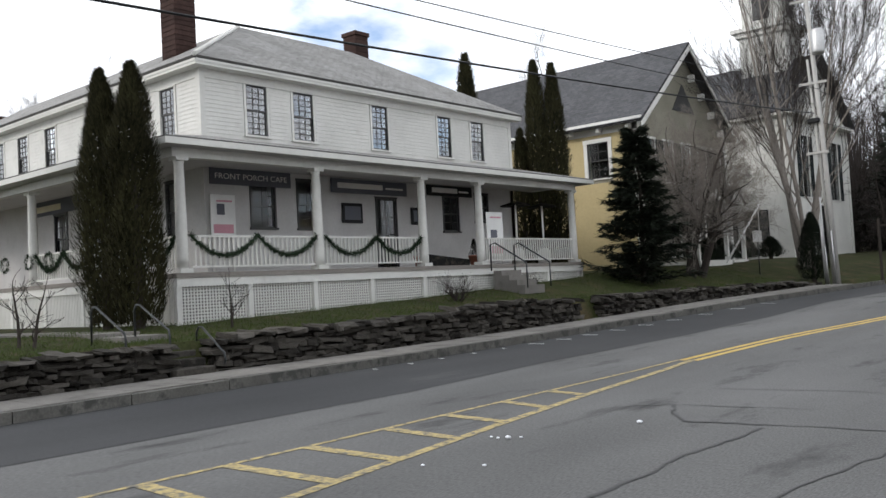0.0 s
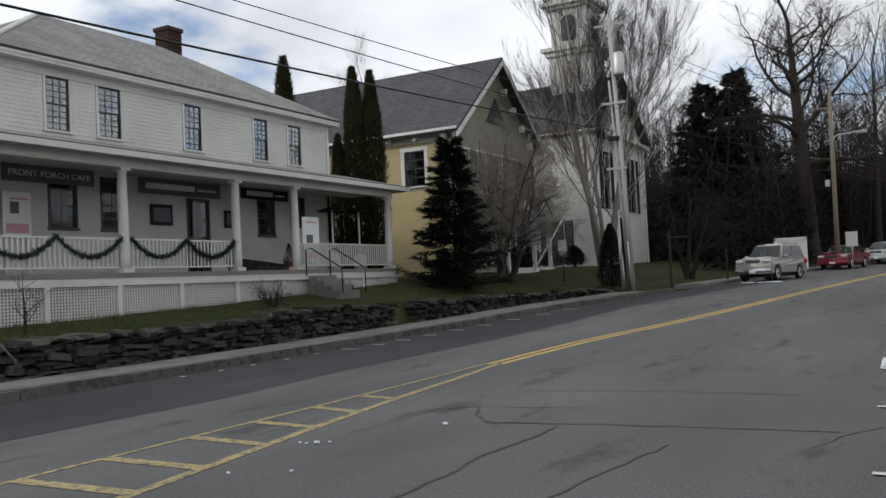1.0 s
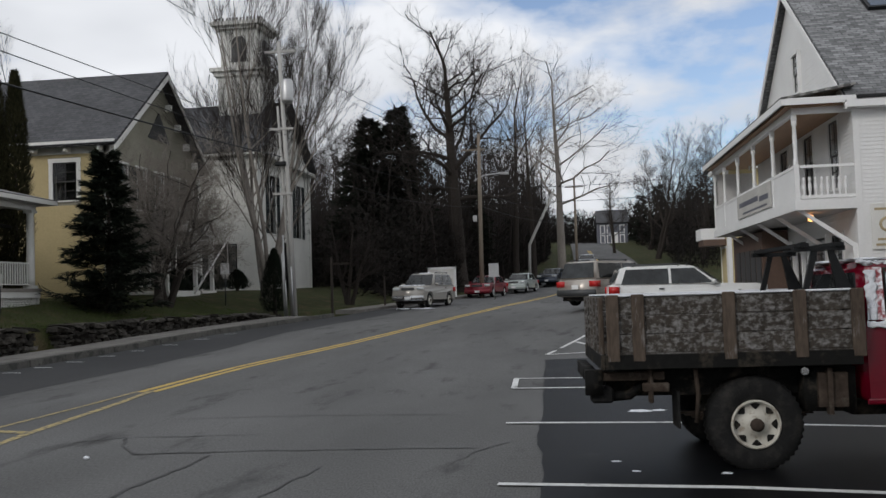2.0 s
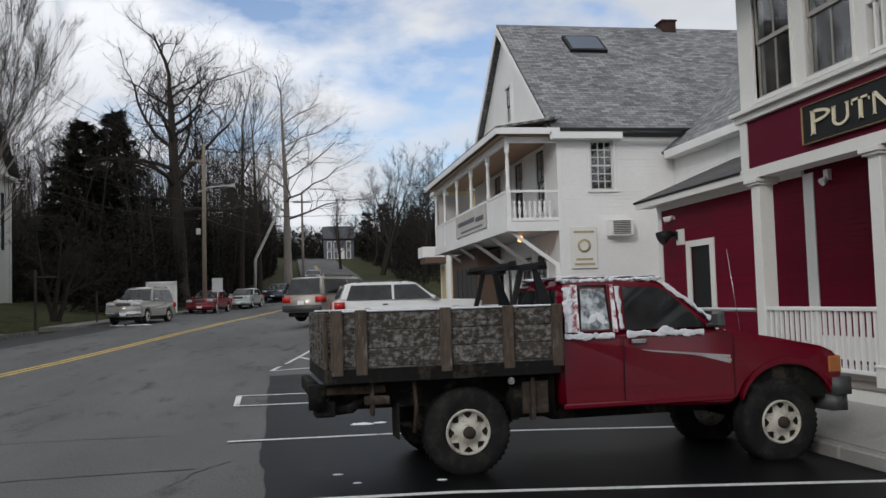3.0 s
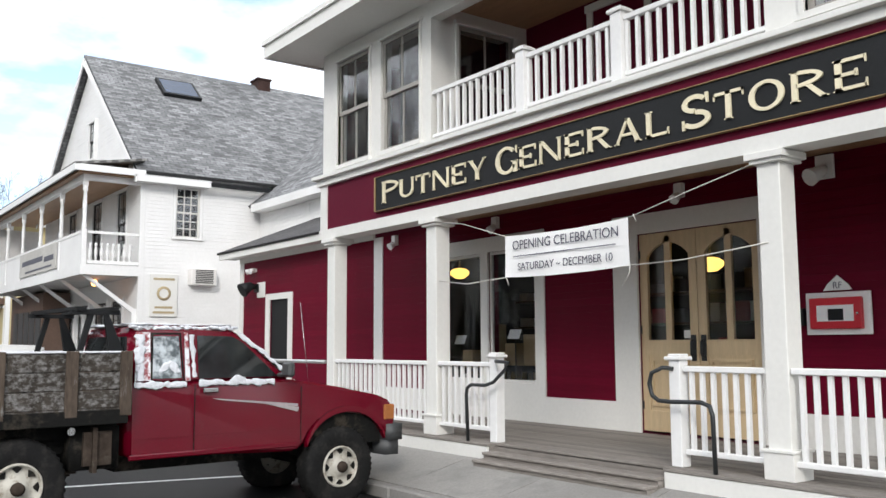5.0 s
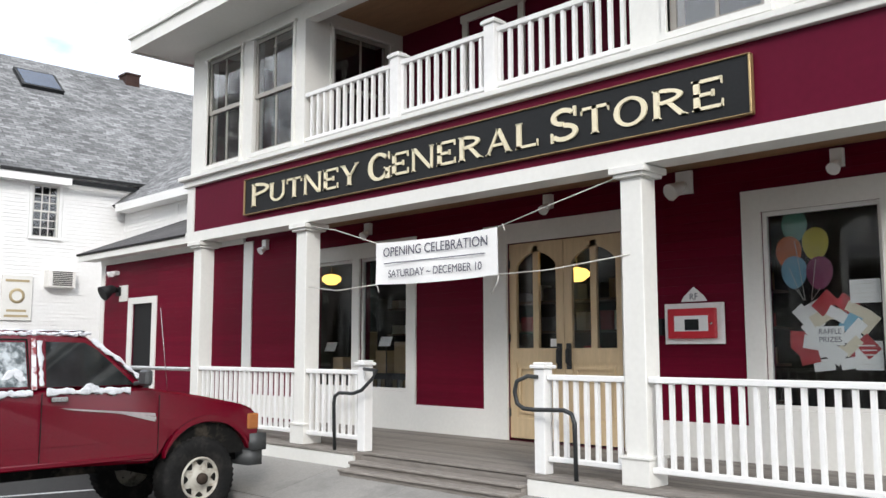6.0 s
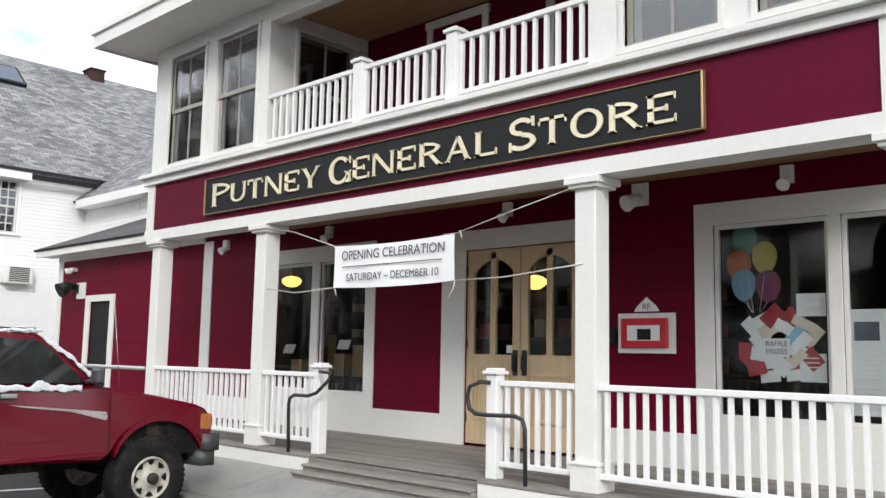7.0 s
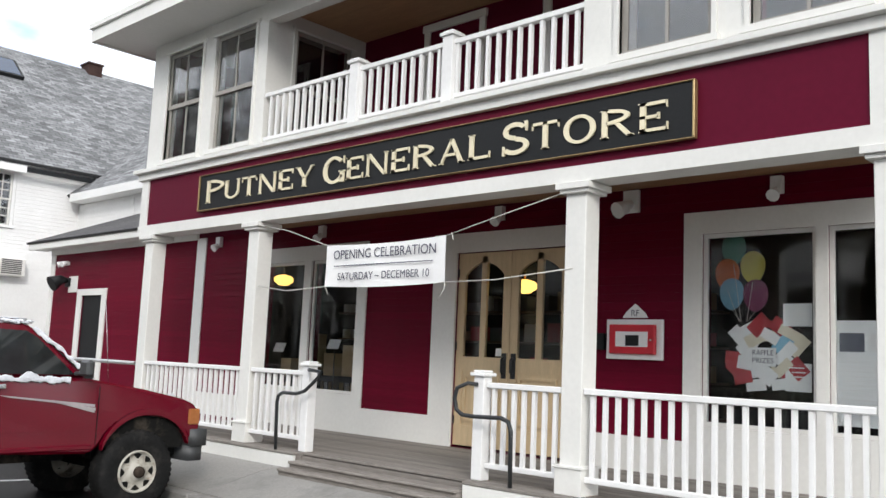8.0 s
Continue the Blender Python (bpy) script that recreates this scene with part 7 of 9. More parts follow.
build_truck()


def build_car(name, label, paint, length, width, height, shape, at, heading, rim=GALV, category="car"):
    """A parked car. shape: fractions of the length where bonnet, screen, roof and tail break."""
    c = thing(name, (0, 0, 0), label, category)
    L, W, H = length, width, height
    hood, s0, s1, r1, tail, belt, deck = shape
    wr = 0.33 if height < 1.65 else 0.37
    zb = 0.24 if height < 1.65 else 0.36
    fx, rx = L * 0.32, -L * 0.29

    def arch(x):
        return [(x + (wr + 0.06) * math.cos(a), wr + (wr + 0.06) * math.sin(a)) for a in np.linspace(math.pi, 0, 9)]
    outline = [(-L / 2 + 0.06, zb), *[(x, max(z, zb)) for x, z in arch(rx)], *[(x, max(z, zb)) for x, z in arch(fx)], (L / 2 - 0.1, zb), (L / 2, zb + 0.15), (L / 2 - 0.03, belt * H * 0.82),
               (L / 2 - 0.18, hood * H), (L * s0, belt * H), (-L * tail, deck * H), (-L / 2 + 0.03, deck * H - 0.05), (-L / 2, zb + 0.3)]
    body = part("body", rounded(tapered(outline, W, 0.0, 0.06, belt * H * 0.7, belt * H, -W / 2), 0.04, 2, 28), paint, c)
    top = [(L * s0 - 0.03, belt * H - 0.03), (L * s1, H - 0.05), (L * s1 - 0.25, H), (-L * r1 + 0.2, H - 0.01), (-L * r1, H - 0.06), (-L * tail + 0.02, deck * H - 0.02)]
    part("roof", rounded(tapered(top, W - 0.1, 0.0, 0.17, belt * H, H, -W / 2 + 0.05), 0.03, 2, 28), paint, c)

    def inset(z):
        return 0.05 + 0.17 * (z - belt * H) / (H - belt * H) - 0.006
    zl, zh = belt * H + 0.03, H - 0.1
    def at_front(z):
        t = (z - belt * H) / (H - belt * H)
        return L * s0 + (L * s1 - L * s0) * t
    def at_rear(z):
        t = (z - deck * H) / (H - deck * H)
        return -L * tail + (L * tail - L * r1) * t
    xm = (at_front(zl) + at_rear(zl)) / 2 + 0.12
    for sgn in (-1, 1):
        for a, b in (((at_rear(zl) + 0.25, at_rear(zh) + 0.2), (xm - 0.05, xm - 0.05)), ((xm + 0.03, xm + 0.03), (at_front(zl) - 0.22, at_front(zh) - 0.14))):
            pts = [(a[0], zl), (b[0], zl), (b[1], zh), (a[1], zh)]
            part("side_window", prism(bmesh.new(), [(x, sgn * (W / 2 - inset(z)), z) for x, z in pts], (0, sgn * 0.006, 0)), CAR_GLASS, c)
        part("door_handle", boxes((xm - 0.35, xm - 0.2, sgn * W / 2 - 0.012, sgn * W / 2 + 0.012, belt * H * 0.86, belt * H * 0.9)), PLASTIC, c)
        part("wing_mirror", rounded(boxes((at_front(zl) - 0.3, at_front(zl) - 0.18, sgn * (W / 2 + 0.07) - 0.08, sgn * (W / 2 + 0.07) + 0.08, belt * H, belt * H + 0.13)), 0.03, 1), paint, c)
    hw = W / 2 - 0.14
    part("windscreen", prism(bmesh.new(), [(at_front(z) + 0.012, y * (hw if z == zl else hw - 0.1), z) for y, z in ((-1, zl), (1, zl), (1, zh + 0.02), (-1, zh + 0.02))], (0.01, 0, 0.006)), CAR_GLASS, c)
    zr = max(deck * H + 0.04, belt * H)
    part("rear_window", prism(bmesh.new(), [(at_rear(z) - 0.012, y * (hw if z == zr else hw - 0.1), z) for y, z in ((-1, zr), (1, zr), (1, zh + 0.02), (-1, zh + 0.02))], (-0.01, 0, 0.006)), CAR_GLASS, c)
    for sgn in (-1, 1):
        y0 = sgn * (W / 2 - 0.22)
        part("headlamp", rounded(boxes((L / 2 - 0.14, L / 2 - 0.005, y0 - 0.17, y0 + 0.17, hood * H - 0.2, hood * H - 0.06)), 0.02, 1), LENS, c)
        part("tail_lamp", rounded(boxes((-L / 2 - 0.005, -L / 2 + 0.3, y0 + sgn * 0.02 - 0.16, y0 + sgn * 0.02 + 0.215 if sgn > 0 else y0 + 0.12, deck * H - 0.3, deck * H - 0.08) if sgn > 0 else
                                            (-L / 2 - 0.005, -L / 2 + 0.3, -W / 2 - 0.012, -W / 2 + 0.3, deck * H - 0.3, deck * H - 0.08)), 0.02, 1), TAIL, c)
    part("front_bumper", rounded(boxes((L / 2 - 0.12, L / 2 + 0.05, -W / 2 + 0.03, W / 2 - 0.03, zb + 0.02, zb + 0.26)), 0.04, 2), paint if height < 1.65 else CHROME, c)
    part("rear_bumper", rounded(boxes((-L / 2 - 0.06, -L / 2 + 0.1, -W / 2 + 0.03, W / 2 - 0.03, zb + 0.04, zb + 0.28)), 0.04, 2), paint if height < 1.65 else PLASTIC, c)
    part("grille", boxes((L / 2 - 0.01, L / 2 + 0.012, -0.35, 0.35, hood * H - 0.2, hood * H - 0.07)), PLASTIC, c)
    part("licence_plate", boxes((-L / 2 - 0.075, -L / 2 - 0.06, -0.16, 0.16, zb + 0.3, zb + 0.46), (L / 2 + 0.05, L / 2 + 0.06, -0.16, 0.16, zb + 0.08, zb + 0.2)), WHITE, c)
    part("underbody", boxes((-L / 2 + 0.2, L / 2 - 0.2, -W / 2 + 0.12, W / 2 - 0.12, 0.2, 0.45)), CHASSIS, c)
    for x in (fx, rx):
        wheel(c, (x, -W / 2 + 0.01, wr), wr, 0.2, rim, -1, False, 0.62)
        wheel(c, (x, W / 2 - 0.01, wr), wr, 0.2, rim, 1, False, 0.62)
    if height > 1.55:
        part("roof_rack", boxes((-L * r1 + 0.3, L * s1 - 0.4, -W / 2 + 0.24, -W / 2 + 0.28, H + 0.03, H + 0.06), (-L * r1 + 0.3, L * s1 - 0.4, W / 2 - 0.28, W / 2 - 0.24, H + 0.03, H + 0.06),
                                *[(x, x + 0.05, s * (W / 2 - 0.26) - 0.02, s * (W / 2 - 0.26) + 0.02, H - 0.03, H + 0.04) for x in (-L * r1 + 0.35, 0.0, L * s1 - 0.5) for s in (-1, 1)]), PLASTIC, c)
    c.location = at
    c.rotation_euler = (0, 0, radians(heading))
    return c


def paint(name, color, metal=0.3):
    return surface(name, color, 0.3, metal=metal, grain=60, vary=0.04, patch=1, patch_vary=0.06, bump=0, coat=0.5)


SUV, SEDAN, WAGON, VAN = (0.62, 0.2, 0.06, 0.44, 0.485, 0.63, 0.62), (0.62, 0.2, 0.04, 0.26, 0.36, 0.64, 0.69), (0.6, 0.22, 0.05, 0.42, 0.475, 0.62, 0.66), (0.58, 0.27, 0.1, 0.44, 0.485, 0.6, 0.6)
suv = build_car("sport_utility_car", "silver four-wheel-drive car with snow on its bonnet", paint("silver_brown_paint", (0.36, 0.34, 0.31)), 4.6, 1.75, 1.76, SUV, (-7.15, 45.9, grade(45.5)), -103, WHEEL_WHITE)
build_car("saloon_car", "dark red saloon car parked at the kerb", paint("dark_red_paint", (0.2, 0.008, 0.02)), 4.6, 1.75, 1.44, SEDAN, (-5.0, 59, grade(59)), -101)
build_car("saloon_car", "pale silver-green saloon car parked at the kerb", paint("silver_green_paint", (0.42, 0.46, 0.44)), 4.6, 1.75, 1.44, SEDAN, (-3.1, 67, grade(67)), -101)
build_car("saloon_car", "dark blue saloon car parked at the kerb", paint("dark_blue_paint", (0.03, 0.04, 0.06)), 4.6, 1.75, 1.44, SEDAN, (-0.8, 77.5, grade(77.5)), -103)
build_car("saloon_car", "grey saloon car on the hill", paint("grey_paint", (0.3, 0.31, 0.33)), 4.5, 1.75, 1.44, SEDAN, (2.6, 92, grade(92)), -95)
build_car("estate_car", "white estate car with dark windows and roof rails", paint("white_car_paint", (0.72, 0.73, 0.72), 0.0), 4.7, 1.76, 1.56, WAGON, (3.75, 28.4, road_z(3.7, 28.4)), 2)
build_car("people_carrier", "beige people carrier with roof rack", paint("beige_paint", (0.42, 0.38, 0.34)), 4.8, 1.85, 1.74, VAN, (2.0, 36.2, road_z(2.0, 36.2)), 52)
# ---- dry stone wall along the sidewalk ----
def stone_mesh(i):
    """One flat, uneven stone about 1 x 1 x 1, seen from the street side."""
    rnd = random.Random(i)
    bm = bmesh.new()
    bmesh.ops.create_cube(bm, size=1.0)
    bmesh.ops.subdivide_edges(bm, edges=[e for e in bm.edges if abs((e.verts[0].co - e.verts[1].co).y) > 0.5], cuts=1)
    for v in bm.verts:
        v.co += Vector((rnd.uniform(-0.16, 0.16), rnd.uniform(-0.16, 0.16), rnd.uniform(-0.2, 0.2)))
    bmesh.ops.bevel(bm, geom=list(bm.edges), offset=0.05, segments=1, affect="EDGES")
    return bm


def build_stone_wall():
    w = tagged(new("stone_wall"), "low dry-laid wall of dark flat stones", "stone wall", kind="structure")
    meshes = [mesh_of("stone", stone_mesh(i), STONE) for i in range(14)]
    rnd = random.Random(5)
    far = bmesh.new()
    count = 0
    for y0, y1 in ((-3.0, 9.1), (10.05, 23.2), (24.4, 37.8)):
        def x_at(y):
            return edge_x(y) - 1.72
        def top(y):
            t = float(np.interp(y, (0, 10, 20, 38), (0.78, 0.84, 1.06, 1.03)))
            return t if y < 36 else t - 0.1 * (y - 36)
        core = bmesh.new()
        ys = np.arange(y0 + 0.1, y1 - 0.05, 0.5)
        rows = [[core.verts.new((x_at(y) + dx, y, z)) for dx, z in ((-0.12, grade(y)), (-0.12, top(y) - 0.12), (-0.5, top(y) - 0.12), (-0.5, grade(y)))] for y in ys]
        for a, b in zip(rows, rows[1:]):
            for k in range(3):
                core.faces.new((a[k], b[k], b[k + 1], a[k + 1]))
        # Core sheet behind the stones, in the undergrowth's near-black colour.
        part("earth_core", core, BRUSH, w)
        z_course = 0.0
        while z_course < 1.0:
            h = rnd.uniform(0.06, 0.12)
            y = y0 + rnd.uniform(0, 0.2)
            while y < y1:
                ln = rnd.uniform(0.14, 0.5) * rnd.choice((0.8, 1.0, 1.3))
                hs = h * rnd.uniform(0.75, 1.35)
                g = grade(y) + 0.15
                z = g + z_course + h / 2
                last = z + h > top(y) - 0.04
                if z < top(y) - 0.02:
                    me = meshes[rnd.randrange(14)]
                    dep = rnd.uniform(0.3, 0.42) if not last else 0.62
                    m = Matrix.Translation((x_at(y) - 0.2 + rnd.uniform(-0.08, 0.07), y + ln / 2, z + rnd.uniform(-0.025, 0.025))) @ Euler((rnd.uniform(-0.13, 0.13), rnd.uniform(-0.12, 0.12), rnd.uniform(-0.16, 0.16))).to_matrix().to_4x4() @ Matrix.Diagonal((dep, ln * 1.0, hs, 1))
                    if 4.5 < y < 19.5 and count < 600:
                        ob = new("stone", me)
                        ob.parent = w
                        ob.matrix_basis = m
                        count += 1
                    else:
                        tmp = me.copy()
                        tmp.transform(m)
                        far.from_mesh(tmp)
                        bpy.data.meshes.remove(tmp)
                y += ln + rnd.uniform(0.0, 0.03)
            z_course += h + 0.01
    tagged(part("stones", far, STONE, w), kind="stuff")


build_stone_wall()
# ---- trees and plants ----
class Sticks:
    """Gathers many thin tapered limbs into one mesh, quickly."""

    def __init__(self):
        self.v, self.f = [], []

    def limb(self, pts, radii, n=5):
        rows, u = [], None
        for i, p in enumerate(pts):
            a = (pts[min(i + 1, len(pts) - 1)] - pts[max(i - 1, 0)])
            a = a.normalized() if a.length > 1e-6 else Vector((0, 0, 1))
            u = a.orthogonal().normalized() if u is None else (u - a * u.dot(a))
            u = u.normalized() if u.length > 1e-4 else a.orthogonal().normalized()
            w = a.cross(u)
            row = len(self.v)
            for k in range(n):
                c, s = math.cos(k * math.tau / n) * radii[i], math.sin(k * math.tau / n) * radii[i]
                self.v.append(p + u * c + w * s)
            rows.append(row)
        for a, b in zip(rows, rows[1:]):
            for k in range(n):
                self.f.append((a + k, a + (k + 1) % n, b + (k + 1) % n, b + k))

    def leaf(self, p, d, s, size, width):
        """A small pointed blade at p along d."""
        k = len(self.v)
        self.v += [p - s * width, p + d * size * 0.5 + s * 0, p + d * size, p + s * width + d * size * 0.4]
        self.f.append((k, k + 3, k + 2, k + 1))

    def mesh(self, name, material):
        me = bpy.data.meshes.new(name)
        me.from_pydata([tuple(v) for v in self.v], [], self.f)
        me.materials.append(material)
        for p in me.polygons:
            p.use_smooth = True
        return me

    def part(self, name, material, parent, label=""):
        ob = new(name, self.mesh(name, material))
        attach(ob, parent)
        return tagged(ob, label) if label else ob


def wander(rnd, start, direction, length, steps, wild, lift=0.0):
    pts, d, p = [Vector(start)], Vector(direction).normalized(), Vector(start)
    for i in range(steps):
        d = (d + Vector((rnd.uniform(-1, 1), rnd.uniform(-1, 1), rnd.uniform(-0.6, 0.8))) * wild + Vector((0, 0, lift))).normalized()
        p = p + d * length / steps
        pts.append(p)
    return pts


def grow(rnd, wood, twigs, start, d, length, r, level, spread, wild, lift):
    steps = 4 if level < 3 else 3
    pts = wander(rnd, start, d, length, steps, wild, lift)
    radii = [max(r * (1 - 0.6 * i / steps), 0.004) for i in range(steps + 1)]
    (wood if level < 2 else twigs).limb(pts, radii, 6 if level < 2 else 3)
    if level >= 4 or length < 0.35:
        return
    kids = (5, 6, 6, 5)[min(level, 3)]
    for k in range(kids):
        t = 0.35 + 0.65 * (k + rnd.random()) / kids
        i = min(int(t * steps), steps - 1)
        p = pts[i].lerp(pts[i + 1], t * steps - i)
        axis = (pts[i + 1] - pts[i]).normalized()
        side = axis.orthogonal().normalized()
        side.rotate(Matrix.Rotation(rnd.uniform(0, math.tau), 3, axis))
        nd = (axis + side * spread * rnd.uniform(0.6, 1.3)).normalized()
        grow(rnd, wood, twigs, p, nd, length * rnd.uniform(0.45, 0.68), radii[i] * 0.55, level + 1, spread, wild, lift)


def bare_tree(name, label, at, height, r, seed, stems=1, trunk=0.35, spread=0.8, wild=0.22, lift=0.06, bark=None, twig=None, lean=(0, 0), limbs=6):
    rnd = random.Random(seed)
    t = thing(name, at, label, "tree")
    wood, twigs = Sticks(), Sticks()
    base = Vector(at)
    for s in range(stems):
        off = Vector((rnd.uniform(-0.3, 0.3), rnd.uniform(-0.3, 0.3), -0.15)) if stems > 1 else Vector((0, 0, -0.15))
        d = Vector((lean[0] + (rnd.uniform(-0.35, 0.35) if stems > 1 else 0), lean[1] + (rnd.uniform(-0.35, 0.35) if stems > 1 else 0), 1))
        hl = height * rnd.uniform(0.72, 0.95) if stems > 1 else height * 0.8
        n = 8
        pts = wander(rnd, base + off, d, hl, n, 0.025 if stems == 1 else 0.08, 0.03)
        radii = [r * (1.25 if i == 0 else 1) * (1 - 0.78 * (i / n) ** 1.1) for i in range(n + 1)]
        wood.limb(pts, radii, 9)
        for k in range(limbs):
            f = trunk + (1 - trunk) * (k + rnd.random() * 0.8) / limbs
            i = min(int(f * n), n - 1)
            p = pts[i].lerp(pts[i + 1], f * n - i)
            a = rnd.uniform(0, math.tau)
            nd = Vector((math.cos(a) * spread, math.sin(a) * spread, rnd.uniform(0.45, 0.9)))
            limb = Sticks() if height > 1.0 else wood
            grow(rnd, limb, twigs, p, nd, height * rnd.uniform(0.24, 0.36) * (1.15 - 0.5 * f), radii[i] * 0.4, 1, spread * 0.75, wild, lift)
            if limb is not wood:
                limb.part("limb", bark or BARK, t)
        top = Sticks() if height > 1.0 else wood
        grow(rnd, top, twigs, pts[-1], pts[-1] - pts[-2], height * 0.2, radii[-1], 1, spread * 0.7, wild, lift)
        if top is not wood:
            top.part("limb", bark or BARK, t)
            wood.part("trunk", bark or BARK, t)
            wood = Sticks()
    if wood.v:
        wood.part("trunk", bark or BARK, t)
    twigs.part("crown", twig or TWIG, t)
    return t


def columnar(name, label, at, height, radius, seed, material=None, blades=9000, size=0.16, ragged=0.12, taper=1.0):
    """A dense upright evergreen: trunk and a crown of many small sprays."""
    rnd = random.Random(seed)
    t = thing(name, at, label, "shrub" if height < 4 else "tree")
    wood, leaf = Sticks(), Sticks()
    base = Vector(at)
    wood.limb([base + Vector((0, 0, -0.1)), base + Vector((0, 0, height * 0.5)), base + Vector((0, 0, height * 0.92))], [0.12, 0.08, 0.02], 6)
    for i in range(blades):
        z = rnd.random() ** 0.85
        prof = min(1.0, 0.62 + z * 2.2) * (1 - z ** (1.5 + taper)) ** 0.75 if z < 0.999 else 0
        a = rnd.uniform(0, math.tau)
        lump = 1 + ragged * 2.2 * noise.noise((math.cos(a) * 1.6 + seed, math.sin(a) * 1.6, z * height * 0.9))
        rr = radius * prof * lump * rnd.uniform(0.72, 1.04)
        p = base + Vector((math.cos(a) * rr, math.sin(a) * rr, 0.08 + z * (height - 0.1)))
        d = Vector((math.cos(a) * 0.5, math.sin(a) * 0.5, rnd.uniform(0.5, 1.2))).normalized()
        s = Vector((-math.sin(a), math.cos(a), rnd.uniform(-0.4, 0.4))).normalized()
        leaf.leaf(p, d, s, size * rnd.uniform(0.7, 1.4), size * 0.22)
    wood.part("trunk", BARK, t)
    leaf.part("crown", material or CEDAR_LEAF, t)
    return t


def conifer(name, label, at, height, radius, seed, blades=26, gap=0.0, low=0.08, material=None, size=0.3, per_metre=2.6):
    """A layered conifer: whorls of drooping boughs carrying needle sprays."""
    rnd = random.Random(seed)
    t = thing(name, at, label, "tree")
    wood, leaf = Sticks(), Sticks()
    base = Vector(at)
    wood.limb([base + Vector((0, 0, -0.2)), base + Vector((0.1, 0, height * 0.5)), base + Vector((0, 0.05, height * 0.98))], [height * 0.018, height * 0.011, 0.015], 7)
    layers = int(height * per_metre)
    for k in range(layers):
        z = low + (0.99 - low) * k / layers
        reach = radius * (1 - z) ** 0.8 * rnd.uniform(0.7, 1.12)
        for b in range(6):
            if rnd.random() < gap:
                continue
            a = rnd.uniform(0, math.tau)
            ln = max(reach * rnd.uniform(0.6, 1.1), 0.25)
            p0 = base + Vector((0, 0, z * height))
            d = Vector((math.cos(a), math.sin(a), rnd.uniform(-0.15, 0.25)))
            pts = [p0, p0 + d * ln * 0.5 + Vector((0, 0, -0.03 * ln)), p0 + d * ln + Vector((0, 0, 0.06 * ln))]
            wood.limb(pts, [0.03, 0.018, 0.006], 3)
            for i in range(blades):
                f = rnd.uniform(0.2, 1.0)
                p = p0.lerp(pts[2], f) + Vector((rnd.uniform(-1, 1), rnd.uniform(-1, 1), rnd.uniform(-0.7, 0.4))) * 0.16 * (1.3 - f) * min(ln, 1.5)
                s = Vector((rnd.uniform(-1, 1), rnd.uniform(-1, 1), rnd.uniform(-0.3, 0.3))).normalized()
                leaf.leaf(p, (d + Vector((rnd.uniform(-0.6, 0.6), rnd.uniform(-0.6, 0.6), rnd.uniform(-0.5, 0.3)))).normalized(), s, size * rnd.uniform(0.6, 1.3), size * 0.2)
    wood.part("trunk", BARK, t)
    leaf.part("crown", material or FIR_LEAF, t)
    return t


def twig_shrub(name, label, at, height, spread, seed, stems=9, material=None):
    rnd = random.Random(seed)
    t = thing(name, at, label, "shrub")
    tw = Sticks()
    for s in range(stems):
        a = rnd.uniform(0, math.tau)
        grow(rnd, tw, tw, Vector(at) + Vector((rnd.uniform(-0.1, 0.1), rnd.uniform(-0.1, 0.1), -0.05)), Vector((math.cos(a) * spread, math.sin(a) * spread, 1)), height * rnd.uniform(0.5, 0.75), 0.016, 2, 0.7, 0.2, 0.05)
    tw.part("crown", material or TWIG, t)
    return t


# evergreens round the cafe
columnar("arborvitae", "tall dark columnar arborvitae beside the porch", (-18.62, 9.95, land(-18.62, 9.95)), 5.75, 0.6, 3, blades=14000, ragged=0.22)
columnar("arborvitae", "tall dark columnar arborvitae beside the porch", (-17.98, 10.35, land(-17.98, 10.35)), 5.85, 0.64, 4, blades=14000, ragged=0.22)
columnar("arborvitae", "slim dark cedar behind the cafe", (-23.9, 29.6, 1.8), 9.6, 0.75, 7, blades=8000, size=0.25)
columnar("arborvitae", "slim dark cedar behind the cafe", (-21.55, 31.3, 1.8), 9.1, 0.6, 8, blades=8000, size=0.25)
columnar("arborvitae", "slim dark cedar behind the cafe", (-20.95, 31.75, 1.8), 8.9, 0.6, 9, blades=8000, size=0.25)
columnar("arborvitae", "small dark cedar behind the cafe", (-22.15, 30.9, 1.8), 6.2, 0.5, 10, blades=5000, size=0.22)
columnar("cone_yew", "dark conical evergreen below the pole", (-13.2, 39.6, land(-13.2, 39.6)), 2.95, 0.75, 12, FIR_LEAF, 7000, 0.14, 0.1, 0.2)
conifer("juniper", "dark ragged conical juniper on the lawn", (-16.2, 29.9, land(-16.2, 29.9)), 5.9, 2.1, 14, 120, 0.12, 0.02, None, 0.34, 7.0)
twig_shrub("bare_shrub", "round reddish-brown leafless shrub", (-16.9, 20.0, land(-16.9, 20.0)), 0.85, 0.9, 21, 24)
twig_shrub("bare_shrub", "small reddish-brown leafless shrub", (-17.3, 24.4, land(-17.3, 24.4)), 0.6, 0.8, 22, 16)
bare_tree("sapling", "thin leafless sapling on the lawn", (-16.8, 11.9, land(-16.8, 11.9)), 1.5, 0.035, 23, 1, 0.2, 1.0, 0.25, 0.05, None, None, (0, 0), 9)
bare_tree("sapling", "thin leafless sapling on the lawn", (-16.6, 7.1, land(-16.6, 7.1)), 1.7, 0.04, 24, 2, 0.2, 1.0, 0.25, 0.05, None, None, (0, 0), 7)
for i, (x, y) in enumerate(((-17.9, 41.0), (-17.9, 43.9), (-17.6, 46.5), (-17.7, 39.0))):
    columnar("foundation_bush", "dark low evergreen bush by the house wall", (x, y, land(x, y)), 1.1, 0.75, 30 + i, FIR_LEAF, 2500, 0.16, 0.2, 0.0)
